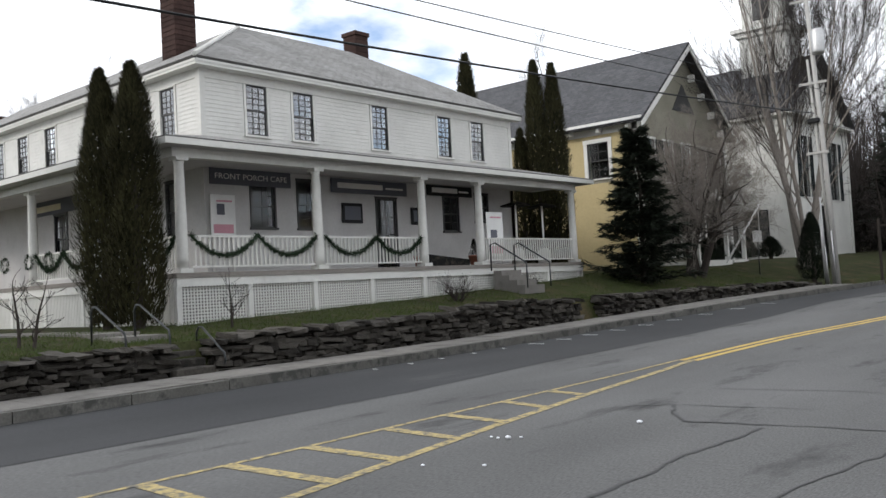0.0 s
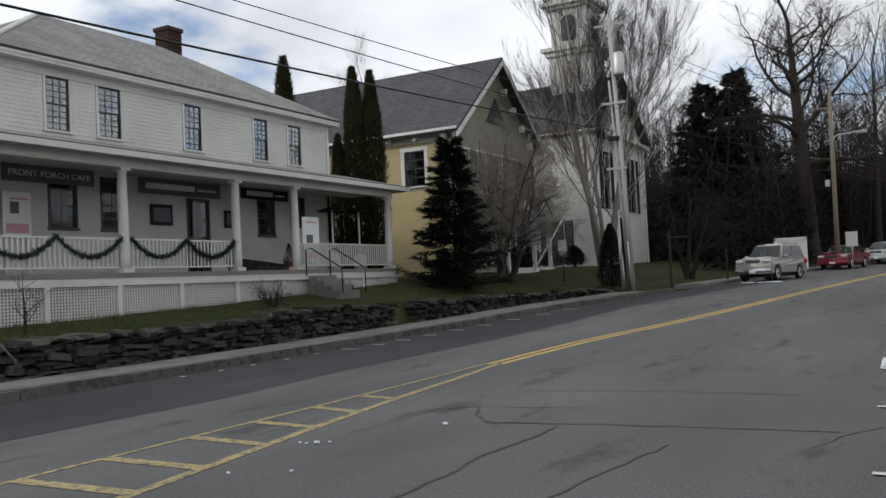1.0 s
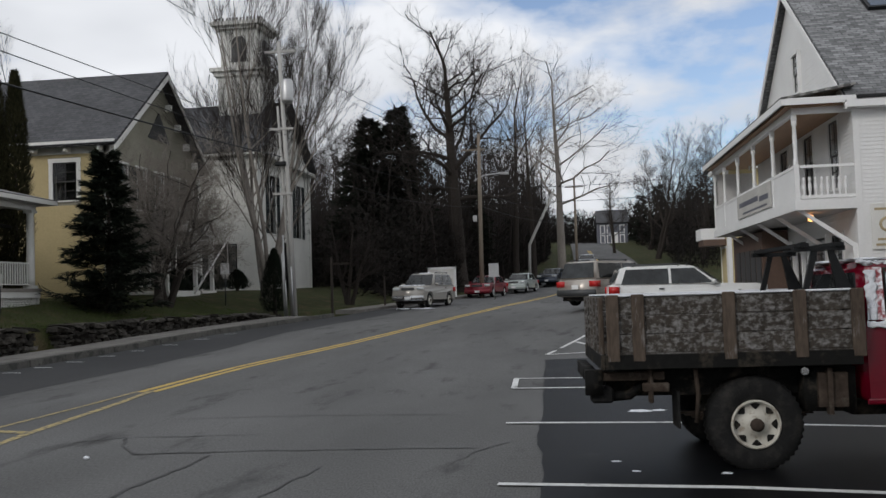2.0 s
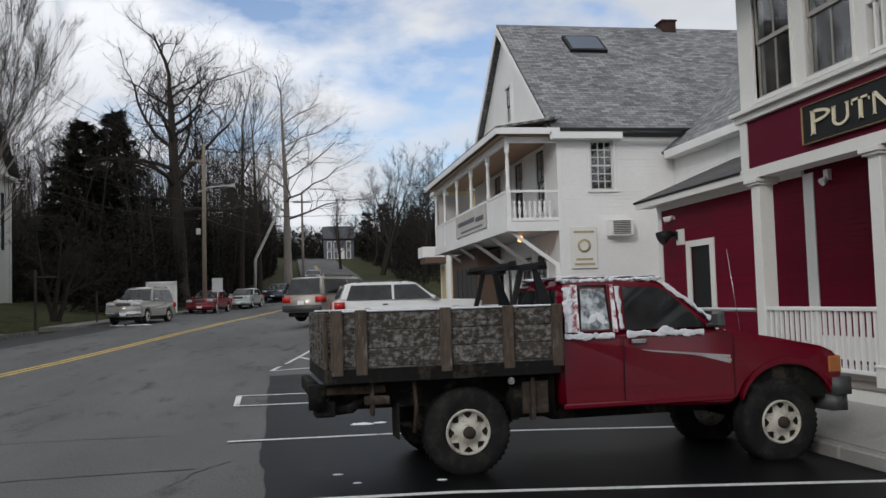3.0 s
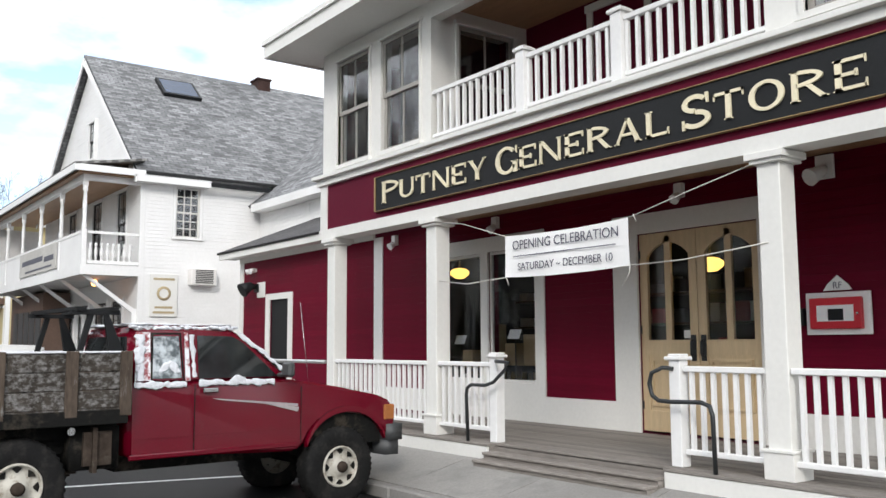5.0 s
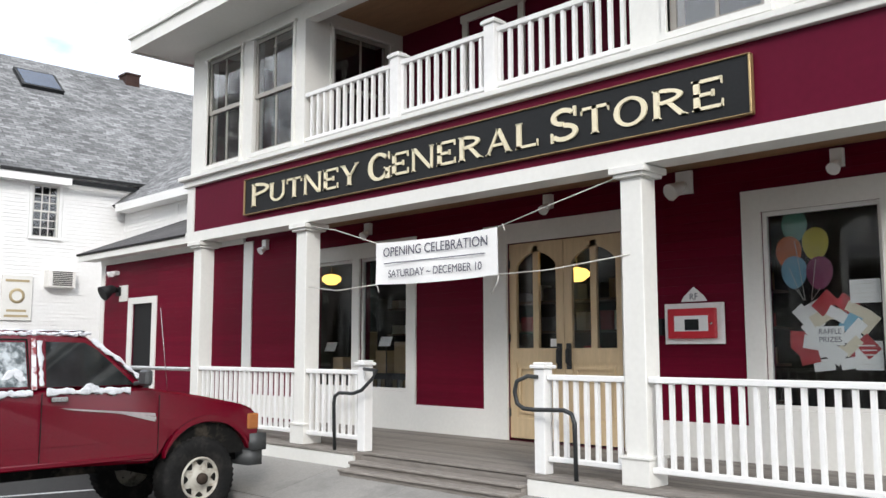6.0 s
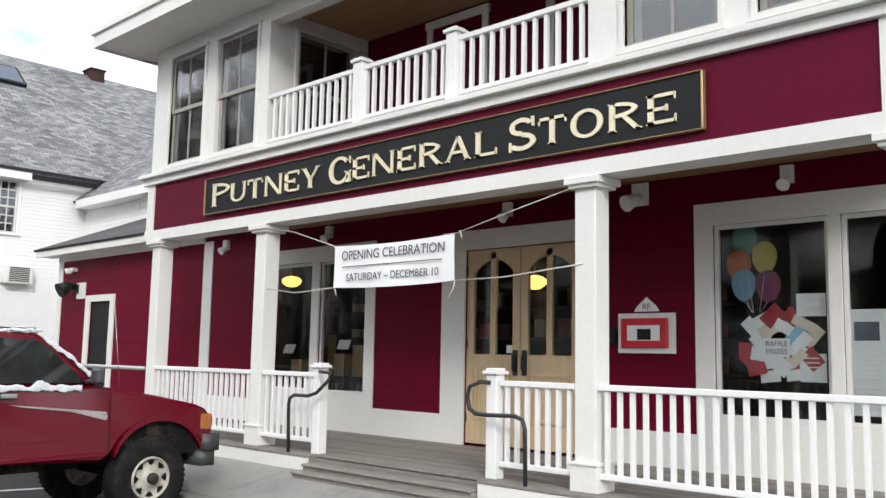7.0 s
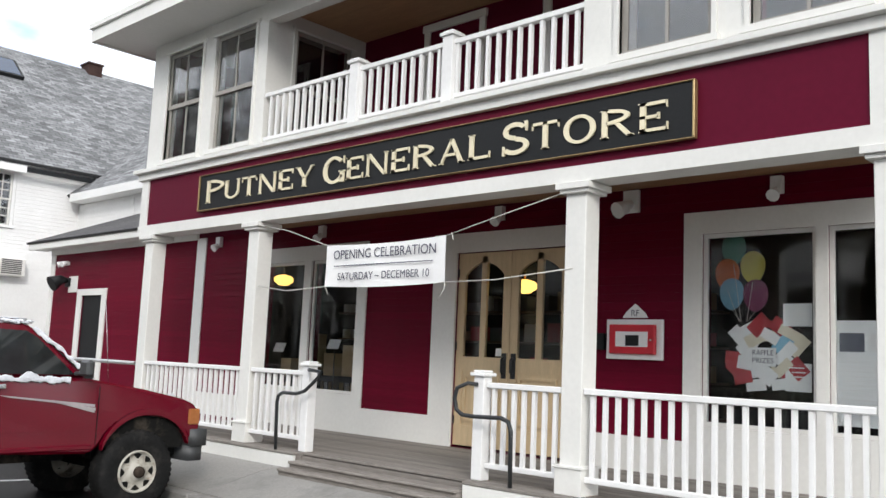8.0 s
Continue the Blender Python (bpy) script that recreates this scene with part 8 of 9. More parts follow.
# leafless trees along the street
bare_tree("crab_apple", "pale leafless crab apple before the yellow house", (-16.0, 34.0, land(-16.0, 34.0)), 6.6, 0.12, 41, 7, 0.25, 1.5, 0.3, 0.0, BARK, PALE_BARK, (0.05, 0.2), 11)
bare_tree("maple", "many-stemmed leafless maple beside the church", (-14.6, 43.2, land(-14.6, 43.2)), 15.5, 0.12, 42, 8, 0.2, 0.55, 0.14, 0.1, PALE_BARK, TWIG, (0, 0), 7)
bare_tree("maple", "small wide leafless tree on the verge", (-11.3, 47.0, land(-11.3, 47)), 5.0, 0.14, 43, 3, 0.25, 1.2, 0.25, 0.04, BARK, TWIG, (0, 0), 7)
bare_tree("old_oak", "tall old oak with thick dark trunk", (-7.9, 67.5, land(-7.9, 67.5)), 20.5, 0.72, 44, 1, 0.42, 1.5, 0.5, 0.05, BARK, TWIG, (0.01, 0), 20)
bare_tree("sycamore", "pale sycamore with crooked white limbs", (0.0, 80.0, land(0.0, 80)), 20.5, 0.42, 45, 1, 0.42, 1.4, 0.42, 0.03, PALE_BARK, PALE_BARK, (0.02, 0), 13)
bare_tree("ash", "tall thin leafless ash", (-4.2, 82, land(-4.2, 82)), 19.5, 0.32, 46, 1, 0.5, 0.7, 0.2, 0.06, BARK, TWIG, (0, 0), 7)
bare_tree("ash", "tall thin leafless ash", (-2.6, 84, land(-2.6, 84)), 18.5, 0.3, 47, 1, 0.5, 0.7, 0.2, 0.06, BARK, TWIG, (0.01, 0), 7)
conifer("spruce", "tall dark spruce at the edge of the woods", (-14.6, 67.5, land(-14.6, 67.5)), 13.4, 5.2, 51, 80, 0.05, 0.1, None, 0.7, 3.4)
conifer("spruce", "tall dark spruce at the edge of the woods", (-12.6, 68.8, land(-12.6, 68.8)), 14.6, 4.8, 52, 80, 0.05, 0.1, None, 0.7, 3.4)
conifer("spruce", "dark young spruce in the woods", (-7.0, 73, land(-7.0, 73)), 9.0, 2.4, 53, 50, 0.1, 0.1, None, 0.5)
for i, (x, y, h) in enumerate(((13, 108, 12), (17, 112, 13), (21, 108, 12), (10.5, 99, 14), (15, 96, 12.5), (19, 101, 13), (7.2, 118, 9), (12, 122, 11), (24, 92, 12), (-3.5, 112, 9), (-38, 62, 15), (-46, 30, 12), (-43, 24, 11), (-50, 40, 13), (-40, 21, 9.5))):
    bare_tree("roadside_tree", "leafless tree against the sky", (x, y, land(x, y)), h, 0.2, 60 + i, 2, 0.3, 0.8, 0.2, 0.06, BARK, TWIG, (0, 0), 6)

for i, (x, y, h) in enumerate(((14, 130, 9), (18, 126, 8), (12.5, 140, 8), (-4, 128, 9), (-7, 120, 10), (21, 118, 8))):
    conifer("pine", "dark pine on the far hillside", (x, y, land(x, y)), h, 2.6, 90 + i, 30, 0.1, 0.1, None, 0.7)

# Invented firs behind the viewpoint, added to darken the store glass and ambient light.
for i, (x, y, h) in enumerate(((-22, -4, 11), (-26, -12, 13), (-20, -20, 12), (-28, 2, 12), (-16, -30, 13), (-24, -34, 14), (-8, -42, 12), (2, -46, 13), (12, -40, 12), (20, -30, 12))):
    conifer("unseen_fir", "added dark fir out of view, darkening window reflections", (x, y, land(x, y)), h, 3.6, 120 + i, 16, 0.05, 0.05, None, 0.9)


def build_woods():
    """The thicket on the left bank: stems, brush and dead leaves, past counting."""
    rnd = random.Random(77)
    stems, brush = Sticks(), Sticks()
    for i in range(560):
        y = rnd.uniform(60, 128)
        x = edge_x(y) - 3.0 - rnd.random() ** 1.3 * 34
        if y < 66 and x < -15.5:
            y += 14
        z = land(x, y) - 0.2
        h = rnd.uniform(6, 15)
        pts = wander(rnd, (x, y, z), (rnd.uniform(-0.12, 0.12), rnd.uniform(-0.12, 0.12), 1), h, 5, 0.07, 0.03)
        r = rnd.uniform(0.05, 0.15)
        stems.limb(pts, [r * (1 - 0.17 * k) for k in range(6)], 4)
        for b in range(16):
            k = rnd.randrange(1, 5)
            a = rnd.uniform(0, math.tau)
            p = pts[k].lerp(pts[k + 1], rnd.random())
            q = wander(rnd, p, (math.cos(a), math.sin(a), rnd.uniform(0.4, 1.3)), rnd.uniform(1.0, 3.2), 3, 0.2, 0.04)
            stems.limb(q, [0.03, 0.02, 0.014, 0.006], 3)
            for c in range(3):
                a = rnd.uniform(0, math.tau)
                stems.limb(wander(rnd, q[rnd.randrange(1, 3)], (math.cos(a), math.sin(a), rnd.uniform(0.2, 1)), rnd.uniform(0.5, 1.3), 2, 0.2), [0.014, 0.01, 0.005], 3)
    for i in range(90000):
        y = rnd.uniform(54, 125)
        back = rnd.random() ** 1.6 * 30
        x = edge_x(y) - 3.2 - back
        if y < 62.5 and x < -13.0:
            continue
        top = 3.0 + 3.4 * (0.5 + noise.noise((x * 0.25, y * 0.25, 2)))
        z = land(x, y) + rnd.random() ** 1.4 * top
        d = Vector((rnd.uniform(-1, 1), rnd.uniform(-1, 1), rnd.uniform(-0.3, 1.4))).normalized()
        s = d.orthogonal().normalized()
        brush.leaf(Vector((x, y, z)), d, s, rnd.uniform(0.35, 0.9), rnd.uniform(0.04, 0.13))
    for i in range(26000):
        y = rnd.uniform(84, 150)
        x = line_x(y) + 8 + rnd.random() ** 1.4 * 30
        z = land(x, y) + rnd.random() ** 1.4 * 4
        d = Vector((rnd.uniform(-1, 1), rnd.uniform(-1, 1), rnd.uniform(-0.3, 1.4))).normalized()
        brush.leaf(Vector((x, y, z)), d, d.orthogonal().normalized(), rnd.uniform(0.4, 1.0), rnd.uniform(0.03, 0.11))
    for i in range(170):
        y = rnd.uniform(88, 150)
        x = line_x(y) + 9 + rnd.random() ** 1.2 * 24
        h = rnd.uniform(6, 11)
        pts = wander(rnd, (x, y, land(x, y) - 0.2), (rnd.uniform(-0.12, 0.12), rnd.uniform(-0.12, 0.12), 1), h, 5, 0.08, 0.03)
        r = rnd.uniform(0.06, 0.14)
        stems.limb(pts, [r * (1 - 0.17 * k) for k in range(6)], 4)
        for b in range(22):
            k = rnd.randrange(1, 5)
            a = rnd.uniform(0, math.tau)
            q = wander(rnd, pts[k].lerp(pts[k + 1], rnd.random()), (math.cos(a), math.sin(a), rnd.uniform(0.4, 1.3)), rnd.uniform(1.0, 2.8), 3, 0.2, 0.04)
            stems.limb(q, [0.035, 0.025, 0.016, 0.008], 3)
    for i in range(30000):
        y = rnd.uniform(158, 190)
        x = rnd.uniform(-25, 45)
        z = land(x, y) + rnd.random() ** 1.2 * 7.5 * (0.6 + 0.5 * noise.noise((x * 0.15, y * 0.1, 4)))
        d = Vector((rnd.uniform(-1, 1), rnd.uniform(-1, 1), rnd.uniform(0, 1.4))).normalized()
        brush.leaf(Vector((x, y, z)), d, d.orthogonal().normalized(), rnd.uniform(0.8, 1.8), rnd.uniform(0.06, 0.2))
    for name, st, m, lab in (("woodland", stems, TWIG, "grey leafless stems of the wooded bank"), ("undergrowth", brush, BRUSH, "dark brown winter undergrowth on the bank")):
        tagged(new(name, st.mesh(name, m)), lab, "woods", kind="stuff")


build_woods()


def build_grass():
    """Short winter blades and fallen leaves on the lawns."""
    rnd = random.Random(9)
    g = Sticks()
    for i in range(26000):
        y = 4 + rnd.random() ** 1.2 * 34
        x = edge_x(y) - 2.1 - rnd.random() ** 1.4 * 4.2
        z = land(x, y) + 0.01
        d = Vector((rnd.uniform(-0.7, 0.7), rnd.uniform(-0.7, 0.7), 1)).normalized()
        g.leaf(Vector((x, y, z)), d, d.orthogonal().normalized(), rnd.uniform(0.05, 0.11), 0.008)
    tagged(new("grass", g.mesh("grass", GRASS)), "short dull green winter grass", "grass", kind="stuff")


GRASS = surface("grass_blades", (0.052, 0.074, 0.021), 0.9, grain=4, vary=0.2, bump=0, per_piece=0.4)
build_grass()
# ---- poles, wires and street furniture ----
def build_street():
    p = thing("utility_pole", (-11.9, 38.0, land(-11.9, 38)), "pale utility pole with transformer and cable conduits", "utility pole")
    part("pole", tube(bmesh.new(), ((-11.75, 38.0, 0.7), (-11.9, 37.95, 6), (-12.2, 37.86, 13.1)), (0.115, 0.1, 0.08), 10), SILVER_POLE, p)
    part("second_pole", tube(bmesh.new(), ((-11.95, 38.2, 0.7), (-12.15, 38.1, 6.0), (-12.35, 38.0, 10.2)), (0.075, 0.065, 0.05), 8), SILVER_POLE, p)
    for dx, z in ((-0.28, 3.6), (-0.22, 4.4), (0.12, 3.0), (-0.16, 2.4)):
        part("conduit", tube(bmesh.new(), ((-11.9 + dx, 37.85, 0.8), (-11.95 + dx, 37.8, z)), 0.035, 8), GALV, p)
    part("transformer", lathe(bmesh.new(), (-11.8, 37.75, 10.3), ((0.0, 0.0), (0.24, 0.0), (0.26, 0.1), (0.26, 0.95), (0.2, 1.03), (0.0, 1.05)), 14), GALV, p, "grey drum transformer")
    for z, w in ((9.1, 0.55), (6.2, 0.45), (12.6, 0.7)):
        part("cross_arm", boxes((-12.15 - w, -12.15 + w, 37.82, 37.92, z, z + 0.1)), SILVER_POLE, p)
    part("cable_box", boxes((-12.45, -11.95, 37.7, 37.95, 7.5, 7.68), bevel=0.03), BLACK, p)
    # wires towards the viewer's side of the street and up the hill
    def wire(name, a, b, sag, r=0.016, n=22):
        a, b = Vector(a), Vector(b)
        pts = [a.lerp(b, i / n) - Vector((0, 0, sag * 4 * (i / n) * (1 - i / n))) for i in range(n + 1)]
        w = part(name, tube(bmesh.new(), pts, r, 5, False), BLACK)
        return tagged(w, "thin black overhead cable strung between poles", "cable", "overhead cables")
    for z1, z0, dx, r in ((7.91, 5.84, 0.0, 0.026), (8.3, 7.03, 0.0, 0.014), (8.84, 6.97, 0.35, 0.012), (12.4, 10.2, -0.2, 0.01)):
        wire("cable", (-12.2 + dx, 37.9, z1), (-13.0 + dx, -6, z0), 0.25 if z1 < 12 else 0.4, r)
    q = thing("utility_pole", (-5.5, 57.0, land(-8, 57)), "brown wooden utility pole with street lamp arm", "utility pole")
    part("pole", tube(bmesh.new(), ((-5.2, 57.6, 1.0), (-5.15, 57.6, 7), (-5.1, 57.6, 12.0)), (0.15, 0.13, 0.1), 10), WOOD_POLE, q)
    part("lamp_arm", tube(bmesh.new(), ((-5.5, 57.6, 8.9), (-4.8, 57.6, 9.25), (-3.6, 57.6, 9.35)), 0.035, 6), GALV, q)
    part("lamp_head", rounded(boxes((-3.75, -3.2, 57.5, 57.7, 9.25, 9.38)), 0.03, 1), GALV, q)
    part("cross_arm", boxes((-6.3, -4.7, 57.55, 57.65, 10.9, 11.0)), WOOD_POLE, q)
    part("meter_box", boxes((-5.62, -5.36, 57.3, 57.45, 6.2, 6.6), bevel=0.02), GALV, q)
    for z1, z0, dx in ((12.4, 11.2, -0.5), (12.4, 11.1, 0.6), (8.9, 8.3, 0), (7.6, 7.2, 0)):
        wire("cable", (-12.2 + dx * 0.5, 37.9, z1), (-5.5 + dx, 57.6, z0), 0.5, 0.014)
    r = thing("utility_pole", (1.5, 86.0, land(-0.5, 86)), "weathered utility pole by the road", "utility pole")
    part("pole", tube(bmesh.new(), ((1.5, 88.0, 2.5), (1.5, 88, 12.5)), (0.14, 0.1), 8), WOOD_POLE, r)
    part("cross_arm", boxes((0.6, 2.4, 87.95, 88.05, 11.6, 11.72)), WOOD_POLE, r)
    for z1, z0, dx in ((11.1, 11.6, -0.7), (11.1, 11.6, 0.7), (8.4, 9.2, 0), (7.4, 8.2, 0)):
        wire("cable", (-5.5 + dx, 57.6, z1), (1.5 + dx, 88, z0), 0.5, 0.016)
    for z, x in ((9.6, 15), (8.6, 18)):
        wire("cable", (-5.45, 57.6, z - 1.2), (x, 62, z), 0.4, 0.018)
    part("log", tube(bmesh.new(), ((-2.75, 75.7, 1.9), (-2.65, 75.75, 5.5), (-0.4, 75.8, 10.1)), (0.14, 0.13, 0.1), 7), SILVER_POLE)
    tagged(bpy.data.objects["log"], "pale broken trunk leaning in the trees", "fallen trunk")
    # notice board, sign posts
    n = thing("notice_board", (-7.7, 56.6, land(-9.4, 57.0)), "white framed notice board with small roof edge", "notice board")
    part("frame", boxes((-8.65, -8.5, 56.95, 57.05, 1.2, 3.25), (-6.95, -6.8, 56.95, 57.05, 1.2, 3.25), (-8.65, -6.8, 56.95, 57.05, 3.15, 3.3), (-8.5, -6.95, 56.95, 57.05, 1.6, 1.72), (-7.75, -7.68, 56.95, 57.05, 1.72, 3.15)), WHITE, n)
    part("panel", boxes((-8.5, -7.75, 57.0, 57.04, 1.72, 3.15), (-7.68, -6.95, 57.0, 57.04, 1.72, 3.15)), SIGN_PALE, n)
    part("poster", lathe(bmesh.new(), (-7.35, 56.98, 2.4), ((0.0, -0.006), (0.28, -0.006), (0.28, 0.0)), 16, "y"), SHOP_BROWN, n)
    s = thing("road_sign", (-4.05, 53.05, grade(53)), "back of a grey metal road sign on its post", "road sign")
    part("plate", boxes((-4.35, -3.75, 53.0, 53.02, 2.5, 3.3)), GALV, s)
    part("post", tube(bmesh.new(), ((-4.05, 53.05, grade(53)), (-4.05, 53.05, 3.3)), 0.03, 6), GALV, s)
    t = thing("hanging_sign_post", (-10.65, 40.25, land(-11.2, 40.3)), "dark wooden post with a side arm", "sign post")
    part("post", boxes((-10.7, -10.6, 40.2, 40.3, 0.6, 3.45)), BARK, t)
    part("arm", boxes((-10.6, -9.8, 40.22, 40.28, 3.1, 3.18)), BARK, t)
    u = thing("lawn_sign", (-15.3, 38.9, land(-15.3, 38.9)), "small sign plate on a thin dark post", "sign post")
    part("post", tube(bmesh.new(), ((-15.3, 38.9, 0.9), (-15.3, 38.9, 3.3)), 0.03, 6), IRON, u)
    part("plate", boxes((-15.5, -15.1, 38.85, 38.88, 2.8, 3.3)), WHITE, u)
    v = thing("verge_post", (-9.3, 43.8, land(-11, 43.8)), "plain grey wooden post beside the sidewalk", "post")
    part("post", boxes((-9.4, -9.32, 46.2, 46.28, 0.9, 2.6)), BARK, v)
    w = thing("leaning_post", (-16.2, 41.0, land(-16.2, 41.0)), "white leaning prop before the porch", "post")
    part("pole", tube(bmesh.new(), ((-16.7, 38.7, 1.95), (-16.0, 41.2, 4.6)), 0.05, 6), WHITE, w)
    # litter on the road
    for i, (x, y) in enumerate(((-5.74, 7.27), (-5.62, 7.33), (-5.82, 7.2), (-4.98, 8.63), (-5.61, 5.82), (-5.1, 6.06), (-5.92, 7.22))):
        bm = clump(bmesh.new(), (x, y, 0.02), 0.035 if i in (0, 3) else 0.02, 0.5, i)
        tagged(part("snow_scrap", bm, SNOW), "small scrap of dirty snow on the road", "snow", "snow scraps")
    for i, (x, y, r) in enumerate(((0.45, 8.3, 0.05), (0.6, 7.85, 0.04), (1.35, 7.75, 0.05), (0.95, 11.7, 0.14), (1.2, 11.75, 0.09))):
        bm = clump(bmesh.new(), (x, y, road_z(x, y) + 0.012), r, 0.1, i)
        tagged(part("snow_scrap", bm, SNOW), "thin patch of melting snow on asphalt", "snow", "snow scraps")
    for x in (-7.9, -7.2, -6.7):
        tagged(part("snow_scrap", clump(bmesh.new(), (x, 43.6, grade(43.6) + 0.02), 0.35, 0.12, x), SNOW), "thin patch of snow under the car", "snow", "snow scraps")
    for nm, at in (("bonnet_snow", (1.6, 0, 1.12)), ("roof_snow", (-0.6, 0, 1.76))):
        bm = bmesh.new()
        for i in range(14):
            clump(bm, (at[0] + random.uniform(-0.5, 0.4), random.uniform(-0.6, 0.6), at[2]), random.uniform(0.1, 0.2), 0.25, i)
        o = new(nm, mesh_of(nm, bm, SNOW))
        o.parent = suv


build_street()


# ---- houses up the road ----
SHOP_CREAM = surface("pale_yellow_shop", (0.56, 0.47, 0.27), 0.7, grain=10, vary=0.06)


def build_far_houses():
    h = thing("hill_house", (7.7, 150, grade(150)), "small grey house with white windows on the hill", "house")
    x0, x1, y0, y1, z0, ez, zr = 6.2, 11.0, 149.4, 156, 8.6, 12.4, 14.8
    part("wall", boxes((x0, x1, y0, y1, z0, ez)), SIGN_GREY, h)
    rf = bmesh.new()
    ym = (y0 + y1) / 2
    roof_sheet(rf, ((x0 - 0.3, y0 - 0.4, ez), (x1 + 0.3, y0 - 0.4, ez), (x1 + 0.3, ym, zr), (x0 - 0.3, ym, zr)), 0.15)
    roof_sheet(rf, ((x0 - 0.3, y1 + 0.4, ez), (x1 + 0.3, y1 + 0.4, ez), (x1 + 0.3, ym, zr), (x0 - 0.3, ym, zr)), 0.15)
    part("roof", rf, SLATE, h)
    for x in (6.9, 8.0, 10.1):
        for z in (9.1, 10.7):
            window(h, (x, y0, z), "-y", 0.55, 1.2, 2, 1, WHITE, WHITE, casing=0.12, muntin=0.06, sash=0.08, glazing=OLD_GLASS)
    part("door", boxes((8.7, 9.4, y0 - 0.06, y0, 8.7, 10.8)), WHITE, h)
    y = thing("yellow_shop", (9.5, 49, 1.2), "pale yellow shop with white awning sign", "shop building")
    part("wall", boxes((8.1, 14, 44.6, 46.9, 0.3, 7.2)), SHOP_CREAM, y)
    part("corner_board", boxes((8.06, 8.25, 44.56, 44.8, 0.3, 7.2)), WHITE, y)
    part("eave", boxes((7.7, 14, 44.2, 47.2, 7.2, 7.4)), WHITE, y)
    rf = bmesh.new()
    roof_sheet(rf, ((7.6, 44.1, 7.42), (14, 44.1, 7.42), (14, 45.7, 8.0), (7.6, 45.7, 8.0)), 0.1)
    roof_sheet(rf, ((7.6, 47.3, 7.42), (14, 47.3, 7.42), (14, 45.7, 8.0), (7.6, 45.7, 8.0)), 0.1)
    part("roof", rf, SLATE, y)
    part("awning_sign", boxes((6.9, 8.05, 45.2, 46.8, 3.85, 4.4)), WHITE, y)
    part("awning_frame", boxes((7.0, 8.1, 45.1, 46.7, 3.55, 3.85)), SHOP_BROWN, y)
    window(y, (8.1, 45.8, 5.0), "-x", 0.9, 1.6, 2, 2, WHITE, DARK_FRAME)
    window(y, (8.1, 45.8, 1.4), "-x", 1.4, 2.0, 2, 1, WHITE, DARK_FRAME)
    part("shop_plate", boxes((8.4, 8.8, 44.5, 44.56, 4.2, 5.4)), SIGN_PALE, y)
    b = thing("brick_house", (-43, 20, 2), "dark brick house end beyond the cafe", "house")
    part("wall", boxes((-47, -41.2, 15, 19.5, 1.5, 9.9)), BRICK_RED, b)
    part("parapet", boxes(*[(-41.6, -41.1, 15 + k * 0.5, 15.3 + k * 0.5, 9.9, 10.2) for k in range(9)], (-47, -41.1, 15, 19.5, 10.2, 10.35)), BRICK_RED, b)


build_far_houses()


def build_unseen_house():
    # Invented house outside the view, added to block sky from the store glass.
    h = thing("unseen_house", (-26, -14, 0.8), "added plain white house out of view, closing off the sky", "house")
    part("wall", boxes((-34, -24, -16, -5, 0.4, 6.5)), OLD_WHITE, h)
    rf = bmesh.new()
    roof_sheet(rf, ((-23.5, -16.5, 6.4), (-23.5, -4.5, 6.4), (-29, -4.5, 10), (-29, -16.5, 10)), 0.15)
    roof_sheet(rf, ((-34.5, -16.5, 6.4), (-34.5, -4.5, 6.4), (-29, -4.5, 10), (-29, -16.5, 10)), 0.15)
    part("roof", rf, SLATE, h)
    for y in (-13.5, -10.5, -7.5):
        for z in (1.6, 4.2):
            window(h, (-24, y, z), "+x", 0.9, 1.5, 2, 2, OLD_WHITE, DARK_FRAME)


build_unseen_house()
# ---- things at the store ----
PAPER = surface("white_paper", (0.8, 0.8, 0.78), 0.7, grain=20, vary=0.03, bump=0.02)
INK = surface("dark_ink", (0.1, 0.1, 0.13), 0.7, grain=20)
CLOTH = surface("white_banner_cloth", (0.84, 0.84, 0.83), 0.7, grain=30, vary=0.02, patch=2, patch_vary=0.03)
STRING = surface("pale_string", (0.6, 0.58, 0.54), 0.8, grain=30)
ALARM_RED = surface("alarm_box_red", (0.55, 0.015, 0.03), 0.35, grain=30, vary=0.03)
WARM_GLOW = glow("warm_lamp_glass", (1.0, 0.62, 0.14), 1.6)
KRAFT = surface("brown_cardboard", (0.36, 0.26, 0.15), 0.8, grain=20)


def flat_paint(name, color):
    return surface(name, color, 0.55, grain=20, vary=0.04, bump=0.02)


